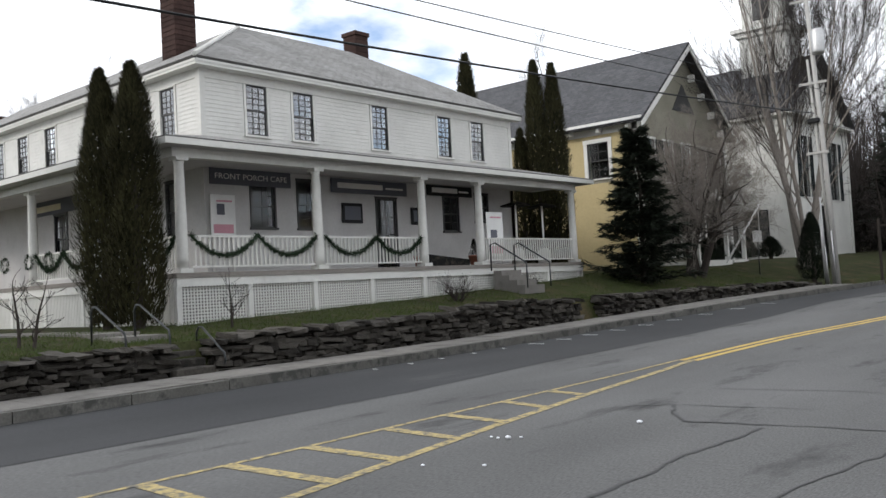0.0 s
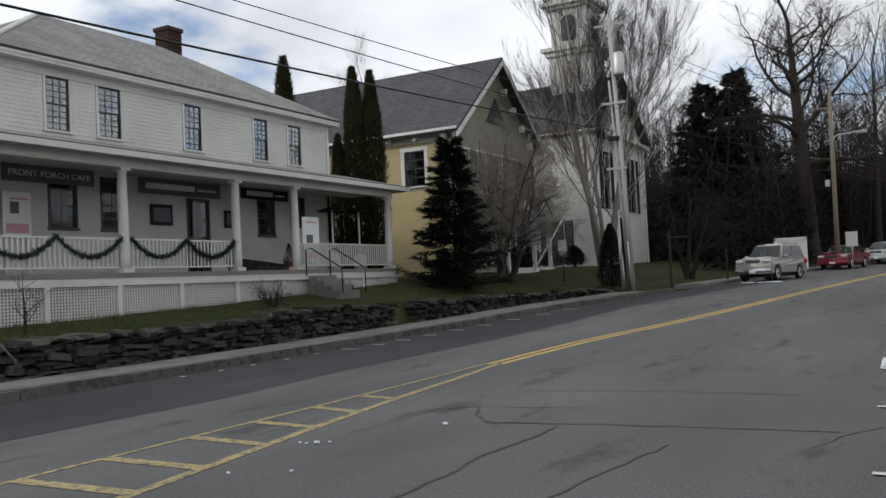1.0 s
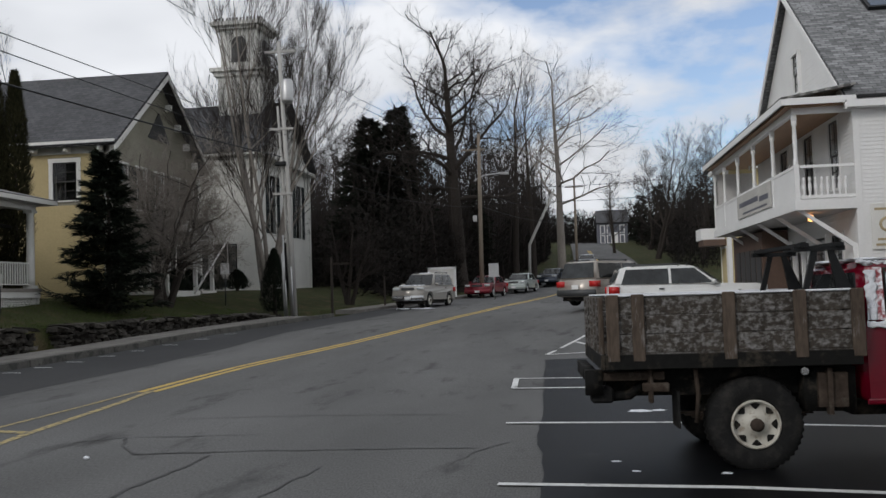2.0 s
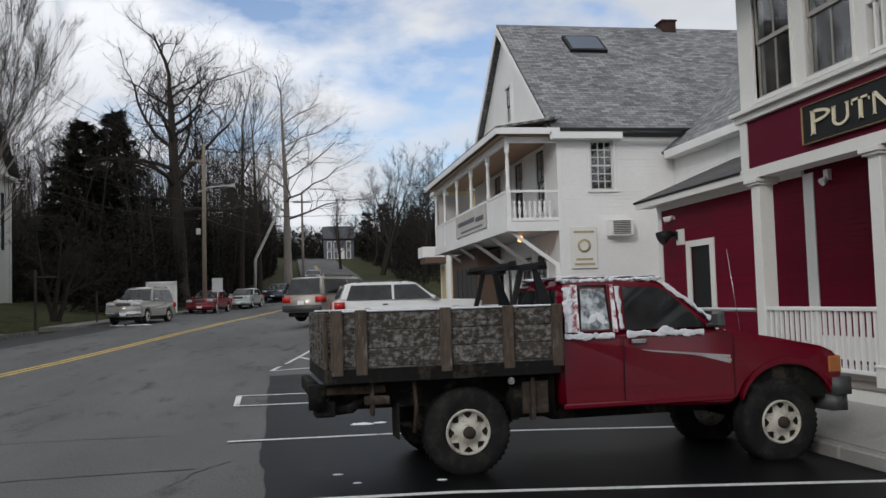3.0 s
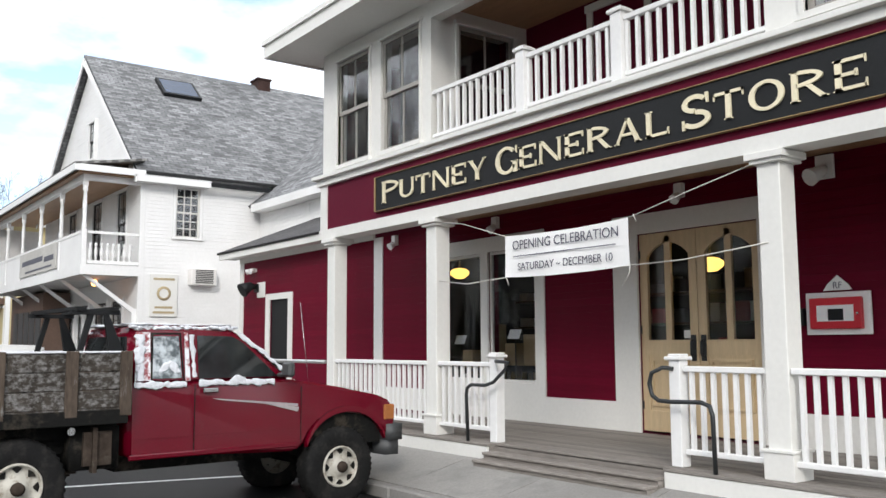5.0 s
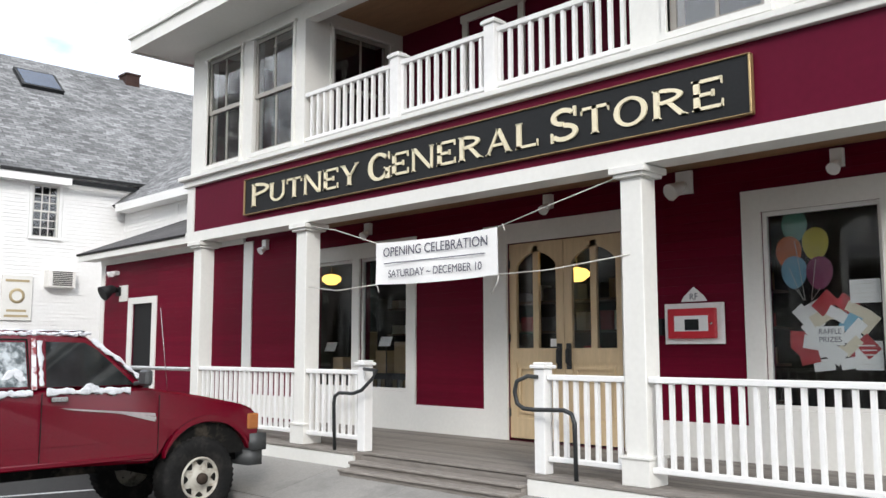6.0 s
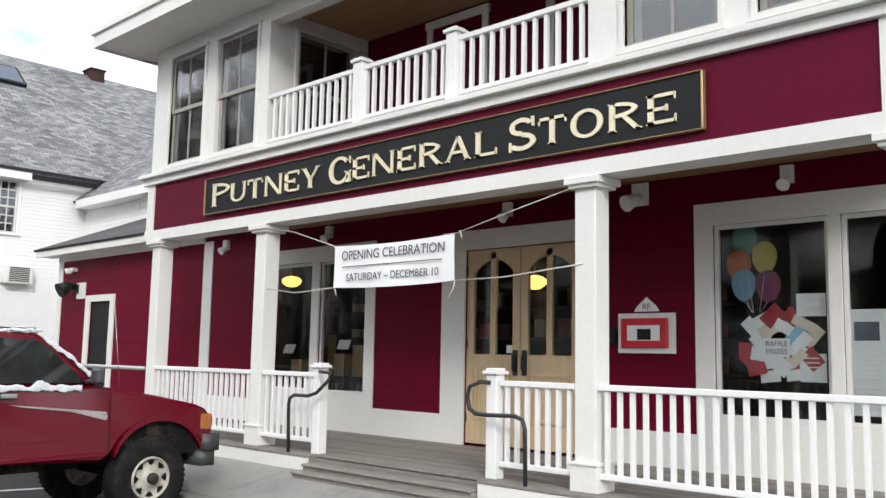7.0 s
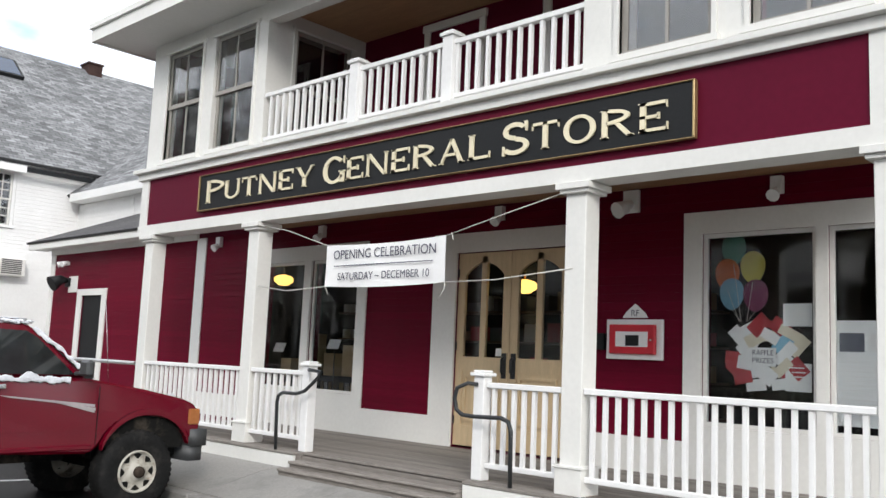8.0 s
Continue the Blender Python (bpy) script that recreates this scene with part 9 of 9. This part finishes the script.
def build_store_things():
    # banner with its strings
    b = thing("banner", (6.7, 6.4, 2.4), "white cloth banner announcing an opening, tied with string", "banner")
    bm = bmesh.new()
    n, rows = 24, 6
    layers = []
    for back in (0.0, 0.006):
        layers.append([[bm.verts.new((6.69 + back + 0.012 * math.sin(i / n * 9 + j / rows * 2) * (1 - 0.08 * j), 7.42 - 1.9 * i / n, 2.37 + 0.48 * j / rows - 0.025 * math.sin(math.pi * i / n))) for i in range(n + 1)] for j in range(rows + 1)])
    for g in layers:
        for a, c in zip(g, g[1:]):
            for i in range(n):
                bm.faces.new((a[i], a[i + 1], c[i + 1], c[i]))
    f, k = layers
    for j in (0, rows):
        for i in range(n):
            bm.faces.new((f[j][i], f[j][i + 1], k[j][i + 1], k[j][i]))
    for i in (0, n):
        for j in range(rows):
            bm.faces.new((f[j][i], f[j + 1][i], k[j + 1][i], k[j][i]))
    bmesh.ops.recalc_face_normals(bm, faces=bm.faces)
    cloth = part("cloth", bm, CLOTH, b)
    letters("OPENING CELEBRATION", 0.15, INK, cloth, (6.672, 6.45, 2.72), "-x", 0.001, width=1.62)
    letters("SATURDAY ~ DECEMBER 10", 0.12, INK, cloth, (6.672, 6.45, 2.47), "-x", 0.001, width=1.45)
    part("rule", boxes((6.67, 6.674, 5.68, 7.25, 2.592, 2.602)), INK, cloth)
    for pts in (((6.7, 7.42, 2.85), (6.76, 8.3, 3.1), (6.8, 8.88, 3.2)), ((6.7, 7.42, 2.37), (6.74, 8.2, 2.34), (6.8, 8.88, 2.42)), ((6.7, 5.52, 2.85), (6.76, 4.8, 3.03), (6.78, 4.1, 3.18)),
                ((6.7, 5.52, 2.37), (6.74, 4.9, 2.38), (6.755, 4.0, 2.46)), ((6.7, 5.52, 2.37), (6.69, 5.52, 2.3), (6.68, 5.6, 2.18)), ((6.7, 7.42, 2.37), (6.69, 7.38, 2.33), (6.69, 7.36, 2.28)), ((6.7, 5.46, 2.88), (6.69, 5.42, 2.8))):
        part("string", tube(bmesh.new(), pts, 0.006, 5), STRING, b)
    # red alarm cabinet
    a = thing("alarm_cabinet", (8.94, 4.65, 1.7), "red alarm cabinet in a white surround on the wall", "alarm box")
    part("surround", boxes((8.93, 8.97, 4.29, 5.01, 1.68, 2.13), bevel=0.006), WHITE, a)
    part("cabinet", boxes((8.87, 8.93, 4.36, 4.94, 1.74, 2.07), bevel=0.01), ALARM_RED, a)
    part("label_plate", boxes((8.865, 8.87, 4.44, 4.85, 1.82, 1.99)), WHITE, a)
    part("screen", boxes((8.862, 8.865, 4.55, 4.72, 1.83, 1.95)), BLACK, a)
    part("lock", lathe(bmesh.new(), (8.87, 4.4, 1.9), ((0.0, -0.012), (0.014, -0.012), (0.014, 0.0)), 10, "x"), CHROME, a)
    part("side_box", boxes((8.9, 8.97, 5.03, 5.15, 1.78, 1.97), bevel=0.006), BLACK, a)
    r = thing("alarm_plaque", (8.95, 4.65, 2.15), "small white triangular plaque above the cabinet", "sign")
    part("plate", prism(bmesh.new(), ((8.965, 4.49, 2.15), (8.965, 4.81, 2.15), (8.965, 4.77, 2.21), (8.965, 4.65, 2.31), (8.965, 4.53, 2.21)), (-0.015, 0, 0)), WHITE, r)
    letters("RF", 0.1, INK, r, (8.948, 4.65, 2.2), "-x", 0.001)
    # lit lamps inside
    for y, z, x in ((11.83, 2.83, 9.4), (6.62, 2.6, 9.45)):
        l = thing("pendant_lamp", (x, y, z), "lit amber glass pendant lamp", "lamp", "pendant lamps")
        part("shade", lathe(bmesh.new(), (x, y, z), ((0.0, -0.1), (0.08, -0.09), (0.16, -0.03), (0.17, 0.03), (0.12, 0.07), (0.04, 0.09)), 20), WARM_GLOW, l)
        part("rod", tube(bmesh.new(), ((x, y, z + 0.08), (x, y, 3.62)), 0.012, 6), IRON, l)
    # balloons cut from paper, in the show window
    bl = thing("paper_balloons", (9.08, 3.45, 2.4), "five coloured paper balloons on strings in the window", "balloons")
    for nm, c, y, z in (("balloon", (0.1, 0.3, 0.22), 3.54, 2.89), ("balloon", (0.7, 0.6, 0.1), 3.33, 2.69), ("balloon", (0.65, 0.16, 0.04), 3.61, 2.62), ("balloon", (0.2, 0.4, 0.52), 3.56, 2.41), ("balloon", (0.2, 0.04, 0.1), 3.3, 2.39)):
        bm = bmesh.new()
        prism(bm, [(9.07 + 0.004 * z, y + 0.135 * math.sin(t) * (1 - 0.12 * math.cos(t) * -1), z + 0.17 * math.cos(t)) for t in np.linspace(0, math.tau, 20)[:-1]] , (0.003, 0, 0))
        o = part(nm, bm, flat_paint("balloon_paper", c), bl)
        part("string", tube(bmesh.new(), ((9.077, y, z - 0.16), (9.077, 3.42 + (y - 3.42) * 0.3, 2.12)), 0.003, 4), STRING, o)
    # heap of cards
    k = thing("raffle_collage", (9.08, 3.19, 1.78), "collage of pale cards on red paper round a lettered card", "poster")
    rnd = random.Random(3)
    cols = [PAPER, flat_paint("cream_card", (0.68, 0.62, 0.48)), flat_paint("blue_card", (0.2, 0.45, 0.6)), flat_paint("crimson_card", (0.4, 0.03, 0.04))]
    for i in range(26):
        ang = i * math.tau / 13 + rnd.uniform(-0.2, 0.2)
        rr = 0.2 if i % 2 else 0.32
        y, z = 3.18 + math.cos(ang) * rr * 1.1, 1.77 + math.sin(ang) * rr
        t = rnd.uniform(-0.9, 0.9)
        w, h = rnd.uniform(0.08, 0.12), rnd.uniform(0.05, 0.08)
        pts = [(9.068 - 0.0007 * i, y + cx * math.cos(t) - cz * math.sin(t), z + cx * math.sin(t) + cz * math.cos(t)) for cx, cz in ((-w, -h), (w, -h), (w, h), (-w, h))]
        part("card", prism(bmesh.new(), pts, (0.0006, 0, 0)), cols[3] if i % 4 == 0 else cols[2] if i in (5,) else cols[1] if i % 3 == 0 else PAPER, k)
    part("centre_card", boxes((9.046, 9.048, 3.07, 3.35, 1.66, 1.85)), PAPER, k)
    letters("RAFFLE", 0.075, INK, k, (9.044, 3.21, 1.795), "-x", 0.001, width=0.22)
    letters("PRIZES", 0.075, INK, k, (9.044, 3.21, 1.715), "-x", 0.001, width=0.22)
    for y0, y1, z0, z1 in ((2.71, 3.0, 2.07, 2.3), (1.95, 2.49, 1.12, 2.13), (2.72, 2.98, 1.42, 1.7)):
        p = thing("window_poster", (9.07, (y0 + y1) / 2, z0), "printed white sheet taped inside the window", "poster")
        part("sheet", boxes((9.055, 9.058, y0, y1, z0, z1)), PAPER, p)
        z = z1 - 0.05
        if y1 < 2.6:
            part("picture", boxes((9.052, 9.055, y0 + 0.27, y1 - 0.04, z1 - 0.3, z1 - 0.12)), SIGN_GREY, p)
            part("picture", boxes((9.052, 9.055, y0 + 0.04, y0 + 0.23, z1 - 0.3, z1 - 0.12)), SIGN_PALE, p)
            z = z1 - 0.36
        while z > z0 + 0.03:
            part("writing_bar", boxes((9.052, 9.055, y0 + rnd.uniform(0.03, 0.08), y1 - rnd.uniform(0.03, 0.08), z, z + 0.012)), SIGN_PALE, p)
            z -= 0.045
    # goods in the left window
    for x, y, w, h, z in ((9.55, 11.1, 0.36, 0.62, 1.3), (9.7, 10.2, 0.42, 0.5, 1.25), (9.65, 10.65, 0.32, 0.36, 1.25), (9.5, 11.6, 0.32, 0.3, 1.2)):
        s = thing("display_box", (x, y, 0.43), "brown display box of goods on a stand", "display stand")
        part("stand", boxes((x - 0.15, x + 0.2, y - w / 2, y + w / 2, 0.43, z)), ROOM_SHADE, s)
        part("box", boxes((x - 0.12, x + 0.15, y - w / 2 + 0.02, y + w / 2 - 0.02, z, z + h), bevel=0.008), KRAFT, s)
        for i in range(3):
            part("packet", boxes((x - 0.15, x - 0.12, y - w / 2 + 0.03 + i * w / 3.2, y - w / 2 + 0.03 + (i + 0.8) * w / 3.2, z - 0.3, z - 0.1)), PAPER if i % 2 else KRAFT, s)
    for y, z in ((11.7, 1.67), (10.29, 1.75)):
        s = thing("price_card", (9.3, y, z), "small tilted white card on a stand", "card")
        part("card", prism(bmesh.new(), ((9.28, y - 0.14, z - 0.07), (9.28, y + 0.14, z - 0.07), (9.34, y + 0.14, z + 0.08), (9.34, y - 0.14, z + 0.08)), (0.004, 0, 0)), PAPER, s)
        part("stem", tube(bmesh.new(), ((9.33, y, z - 0.02), (9.34, y, 0.43)), 0.01, 5), IRON, s)
    c = thing("shelf", (11.8, 8.5, 0.43), "dark shop shelf filled with goods", "shelf")
    for z in (0.9, 1.4, 1.9, 2.4):
        part("shelf_board", boxes((11.6, 12.1, 5.0, 12.9, z, z + 0.03)), SHOP_BROWN, c)
        y = 5.1
        while y < 12.8:
            w = rnd.uniform(0.08, 0.25)
            part("packet", boxes((11.65, 11.9, y, y + w, z + 0.03, z + rnd.uniform(0.15, 0.35))), rnd.choice((KRAFT, PAPER, SIGN_GREY, SHOP_BROWN, cols[3])), c)
            y += w + rnd.uniform(0.03, 0.3)
    d = thing("door_card", (9.0, 6.68, 1.75), "small printed card on the door glass", "card")
    part("card", boxes((9.03, 9.035, 6.64, 6.74, 1.66, 1.76)), PAPER, d)


build_store_things()


# ---- things at the cafe ----
def build_cafe_things():
    rnd = random.Random(11)

    def garland(pts_list, parent_at, nm="garland"):
        g = thing(nm, parent_at, "dark green fir garland draped on the railing", "garland", "garlands")
        leaf, rope = Sticks(), Sticks()
        rope.limb([Vector(p) for p in pts_list], [0.03] * len(pts_list), 5)
        for a, b in zip(pts_list, pts_list[1:]):
            a, b = Vector(a), Vector(b)
            for i in range(int((b - a).length * 330)):
                p = a.lerp(b, rnd.random())
                d = Vector((rnd.gauss(0, 1), rnd.gauss(0, 1), rnd.gauss(0, 1))).normalized()
                leaf.leaf(p + d * 0.02, d, d.orthogonal().normalized(), rnd.uniform(0.06, 0.13), 0.016)
        rope.part("rope", GARLAND, g)
        leaf.part("greenery", GARLAND, g)

    def swags(start, end, n, depth):
        a, b = Vector(start), Vector(end)
        pts = []
        for k in range(n):
            for i in range(9):
                u = (k + i / 8) / n
                p = a.lerp(b, u)
                pts.append((p.x, p.y, p.z - depth * 4 * (i / 8) * (1 - i / 8)))
        garland(pts, tuple(a.lerp(b, 0.5)))
    swags((CP + 0.06, 11.8, 3.12), (CP + 0.06, 15.7, 3.12), 2, 0.5)
    swags((CP + 0.06, 16.0, 3.1), (CP + 0.06, 19.85, 3.1), 2, 0.48)
    swags((-25.5, 11.56, 3.1), (-22.2, 11.56, 3.1), 2, 0.5)
    swags((-21.4, 11.56, 3.1), (-18.4, 11.56, 3.1), 2, 0.5)
    for x in (-29.0, -27.4, -25.8, -24.6):
        w = thing("wreath", (x, 11.5, 3.0), "small dark fir wreath on the porch", "wreath", "wreaths")
        leaf = Sticks()
        for i in range(260):
            a = rnd.uniform(0, math.tau)
            p = Vector((x + 0.2 * math.cos(a), 11.5, 2.9 + 0.2 * math.sin(a)))
            d = Vector((rnd.gauss(0, 1), rnd.gauss(0, 1), rnd.gauss(0, 1))).normalized()
            leaf.leaf(p, d, d.orthogonal().normalized(), 0.09, 0.015)
        leaf.part("greenery", GARLAND, w)
    # posters
    for y0, y1, x, z0, z1 in ((13.95, 14.75, CX + 0.1, 3.25, 4.4), (23.45, 24.35, -18.45, 2.5, 4.0)):
        p = thing("cafe_poster", (x, (y0 + y1) / 2, z0), "white poster with pink print on the porch", "poster")
        part("sheet", boxes((x, x + 0.02, y0, y1, z0, z1)), PAPER, p)
        part("motif", boxes((x + 0.02, x + 0.024, y0 + 0.2, y1 - 0.35, z0 + 0.6, z0 + 0.9)), SIGN_GREY, p)
        part("print", boxes((x + 0.02, x + 0.024, y0 + 0.08, y1 - 0.08, z0 + 0.1, z0 + 0.34)), PINK, p)
        part("writing_bar", boxes((x + 0.02, x + 0.024, y0 + 0.2, y1 - 0.1, z1 - 0.2, z1 - 0.15)), PINK, p)
        part("stand", boxes((x - 0.04, x, y0 + 0.05, y0 + 0.1, 2.22, z1), (x - 0.04, x, y1 - 0.1, y1 - 0.05, 2.22, z1)), OLD_WHITE, p)
    # patio heaters
    for y in (26.2, 27.9):
        h = thing("patio_heater", (-19.2, y, CF), "patio heater with round reflector", "patio heater", "patio heaters")
        part("pole", tube(bmesh.new(), ((-19.2, y, CF), (-19.2, y, 4.4)), 0.035, 8), OLD_WHITE, h)
        part("reflector", lathe(bmesh.new(), (-19.2, y, 4.42), ((0.06, 0.0), (0.12, 0.02), (0.55, -0.06), (0.55, -0.03), (0.1, 0.1), (0.0, 0.12)), 20), CHASSIS, h)
        part("base", lathe(bmesh.new(), (-19.2, y, CF), ((0.0, 0.0), (0.24, 0.0), (0.24, 0.5), (0.1, 0.6), (0.0, 0.6)), 14), OLD_WHITE, h)
    # potted evergreen
    for y in (20.4, 23.1):
        p = thing("potted_evergreen", (-18.75, y, CF), "little conical evergreen in a terracotta pot", "potted plant", "potted plants")
        part("pot", lathe(bmesh.new(), (-18.75, y, CF), ((0.0, 0.0), (0.13, 0.0), (0.19, 0.3), (0.21, 0.3), (0.21, 0.34), (0.0, 0.33)), 16), TERRACOTTA, p)
        leaf = Sticks()
        for i in range(900):
            z = rnd.random()
            a = rnd.uniform(0, math.tau)
            r = 0.2 * (1 - z) * rnd.uniform(0.6, 1)
            leaf.leaf(Vector((-18.75 + r * math.cos(a), y + r * math.sin(a), CF + 0.32 + z * 0.55)), Vector((math.cos(a), math.sin(a), 0.7)).normalized(), Vector((-math.sin(a), math.cos(a), 0)), 0.07, 0.014)
        leaf.part("crown", FIR_LEAF, p)
    # hand rails of the lawn steps and the porch stair
    for y, nm in ((8.35, "stair_rail"), (9.25, "stair_rail"), (10.05, "stair_rail")):
        s = thing(nm, (-15.6, y, land(-15.6, y)), "thin bent iron hand rail at the lawn steps", "hand rail", "hand rails")
        a, b = (-16.3, -15.1) if y < 10 else (-15.4, -14.5)
        z = 1.55 if y < 10 else 1.05
        bm = tube(bmesh.new(), ((a, y, land(a, y)), (a, y, z - 0.1), (a + 0.08, y, z), (a + 0.2, y, z), (b, y, z - 0.5), (b + 0.03, y, z - 0.62), (b, y, 0.35)), 0.022, 6)
        part("rail", bm, IRON, s)
    for k in range(4):
        st = thing("garden_step", (-14.9 - 0.32 * k, 9.55, 0.2), "flat stone garden step through the wall", "step", "garden steps")
        part("slab", boxes((-15.1 - 0.32 * k, -14.72 - 0.32 * k, 9.15, 10.0, 0.1, 0.32 + 0.15 * k), bevel=0.02), STONE, st)
    path = thing("garden_path", (-18, 9.2, 0.9), "pale concrete garden path to the side porch", "path")
    bm = bmesh.new()
    for k in range(9):
        x = -16.2 - k * 0.95
        box(bm, x - 0.92, x, 8.9 - 0.05 * k, 9.9 - 0.05 * k, 0.5, max(land(x, 9.3), land(x - 0.9, 9.3)) + 0.03)
    part("slabs", bm, SIDEWALK, path)
    e = thing("porch_stair", (-17.3, 23.9, 1.3), "concrete porch stair with dark iron rails", "stair")
    for k in range(4):
        part("step", boxes((-17.9 + 0.3 * k, -17.58 + 0.3 * k, 23.0, 24.1, 1.2, 2.0 - 0.17 * k)), SIDEWALK, e)
    for y in (22.9, 24.2):
        part("rail", tube(bmesh.new(), ((-17.9, y, 2.0), (-17.9, y, 2.85), (-17.7, y, 2.9), (-16.5, y, 2.2), (-16.5, y, 1.4)), 0.025, 6), IRON, e)
    r = thing("wheelchair_ramp", (-18.4, 21.4, 2.2), "dark ramp panel in the railing gap", "ramp")
    part("panel", prism(bmesh.new(), ((CP - 0.3, 20.3, 2.23), (CP - 0.3, 22.5, 2.23), (CP - 0.3, 22.5, 2.42), (CP - 0.3, 20.3, 2.62)), (0.04, 0, 0)), CHASSIS, r)


PINK = flat_paint("pink_print", (0.62, 0.3, 0.36))
TERRACOTTA = flat_paint("terracotta", (0.35, 0.13, 0.08))
build_cafe_things()
# ---- pieces that are parts of their own ----
def split_pieces(names):
    """Gives every unconnected piece of these parts its own object under the same thing."""
    for ob in [o for o in scene.objects if o.type == "MESH" and o.name.split(".")[0] in names and o.parent]:
        bm = bmesh.new()
        bm.from_mesh(ob.data)
        bm.faces.ensure_lookup_table()
        mark = [-1] * len(bm.faces)
        count = 0
        for f in bm.faces:
            if mark[f.index] >= 0:
                continue
            todo = [f]
            mark[f.index] = count
            while todo:
                g = todo.pop()
                for v in g.verts:
                    for k in v.link_faces:
                        if mark[k.index] < 0:
                            mark[k.index] = count
                            todo.append(k)
            count += 1
        if 1 < count <= 40:
            for c in range(count):
                b2 = bm.copy()
                b2.faces.ensure_lookup_table()
                bmesh.ops.delete(b2, geom=[b2.faces[i] for i in range(len(mark)) if mark[i] != c], context="FACES")
                me = mesh_of(ob.name.split(".")[0], b2, list(ob.data.materials))
                if c == 0:
                    ob.data = me
                else:
                    o = ob.copy()
                    o.data = me
                    scene.collection.objects.link(o)
        bm.free()


split_pieces({"frieze", "porch_fascia", "skirt_board", "cornice", "eave", "eave_board", "gallery_fascia", "gallery_beam", "corner_board", "corner_trim", "wing_eave", "tower_cornice", "belfry_cornice",
              "roof", "porch_roof", "frame_rail", "bed_rail", "subframe", "rake_board", "porch_ceiling", "porch_deck", "ell_eave", "balcony_side", "void", "licence_plate", "door_casing", "shop_room", "body", "gallery_rail", "door_seam", "vent_hole"})
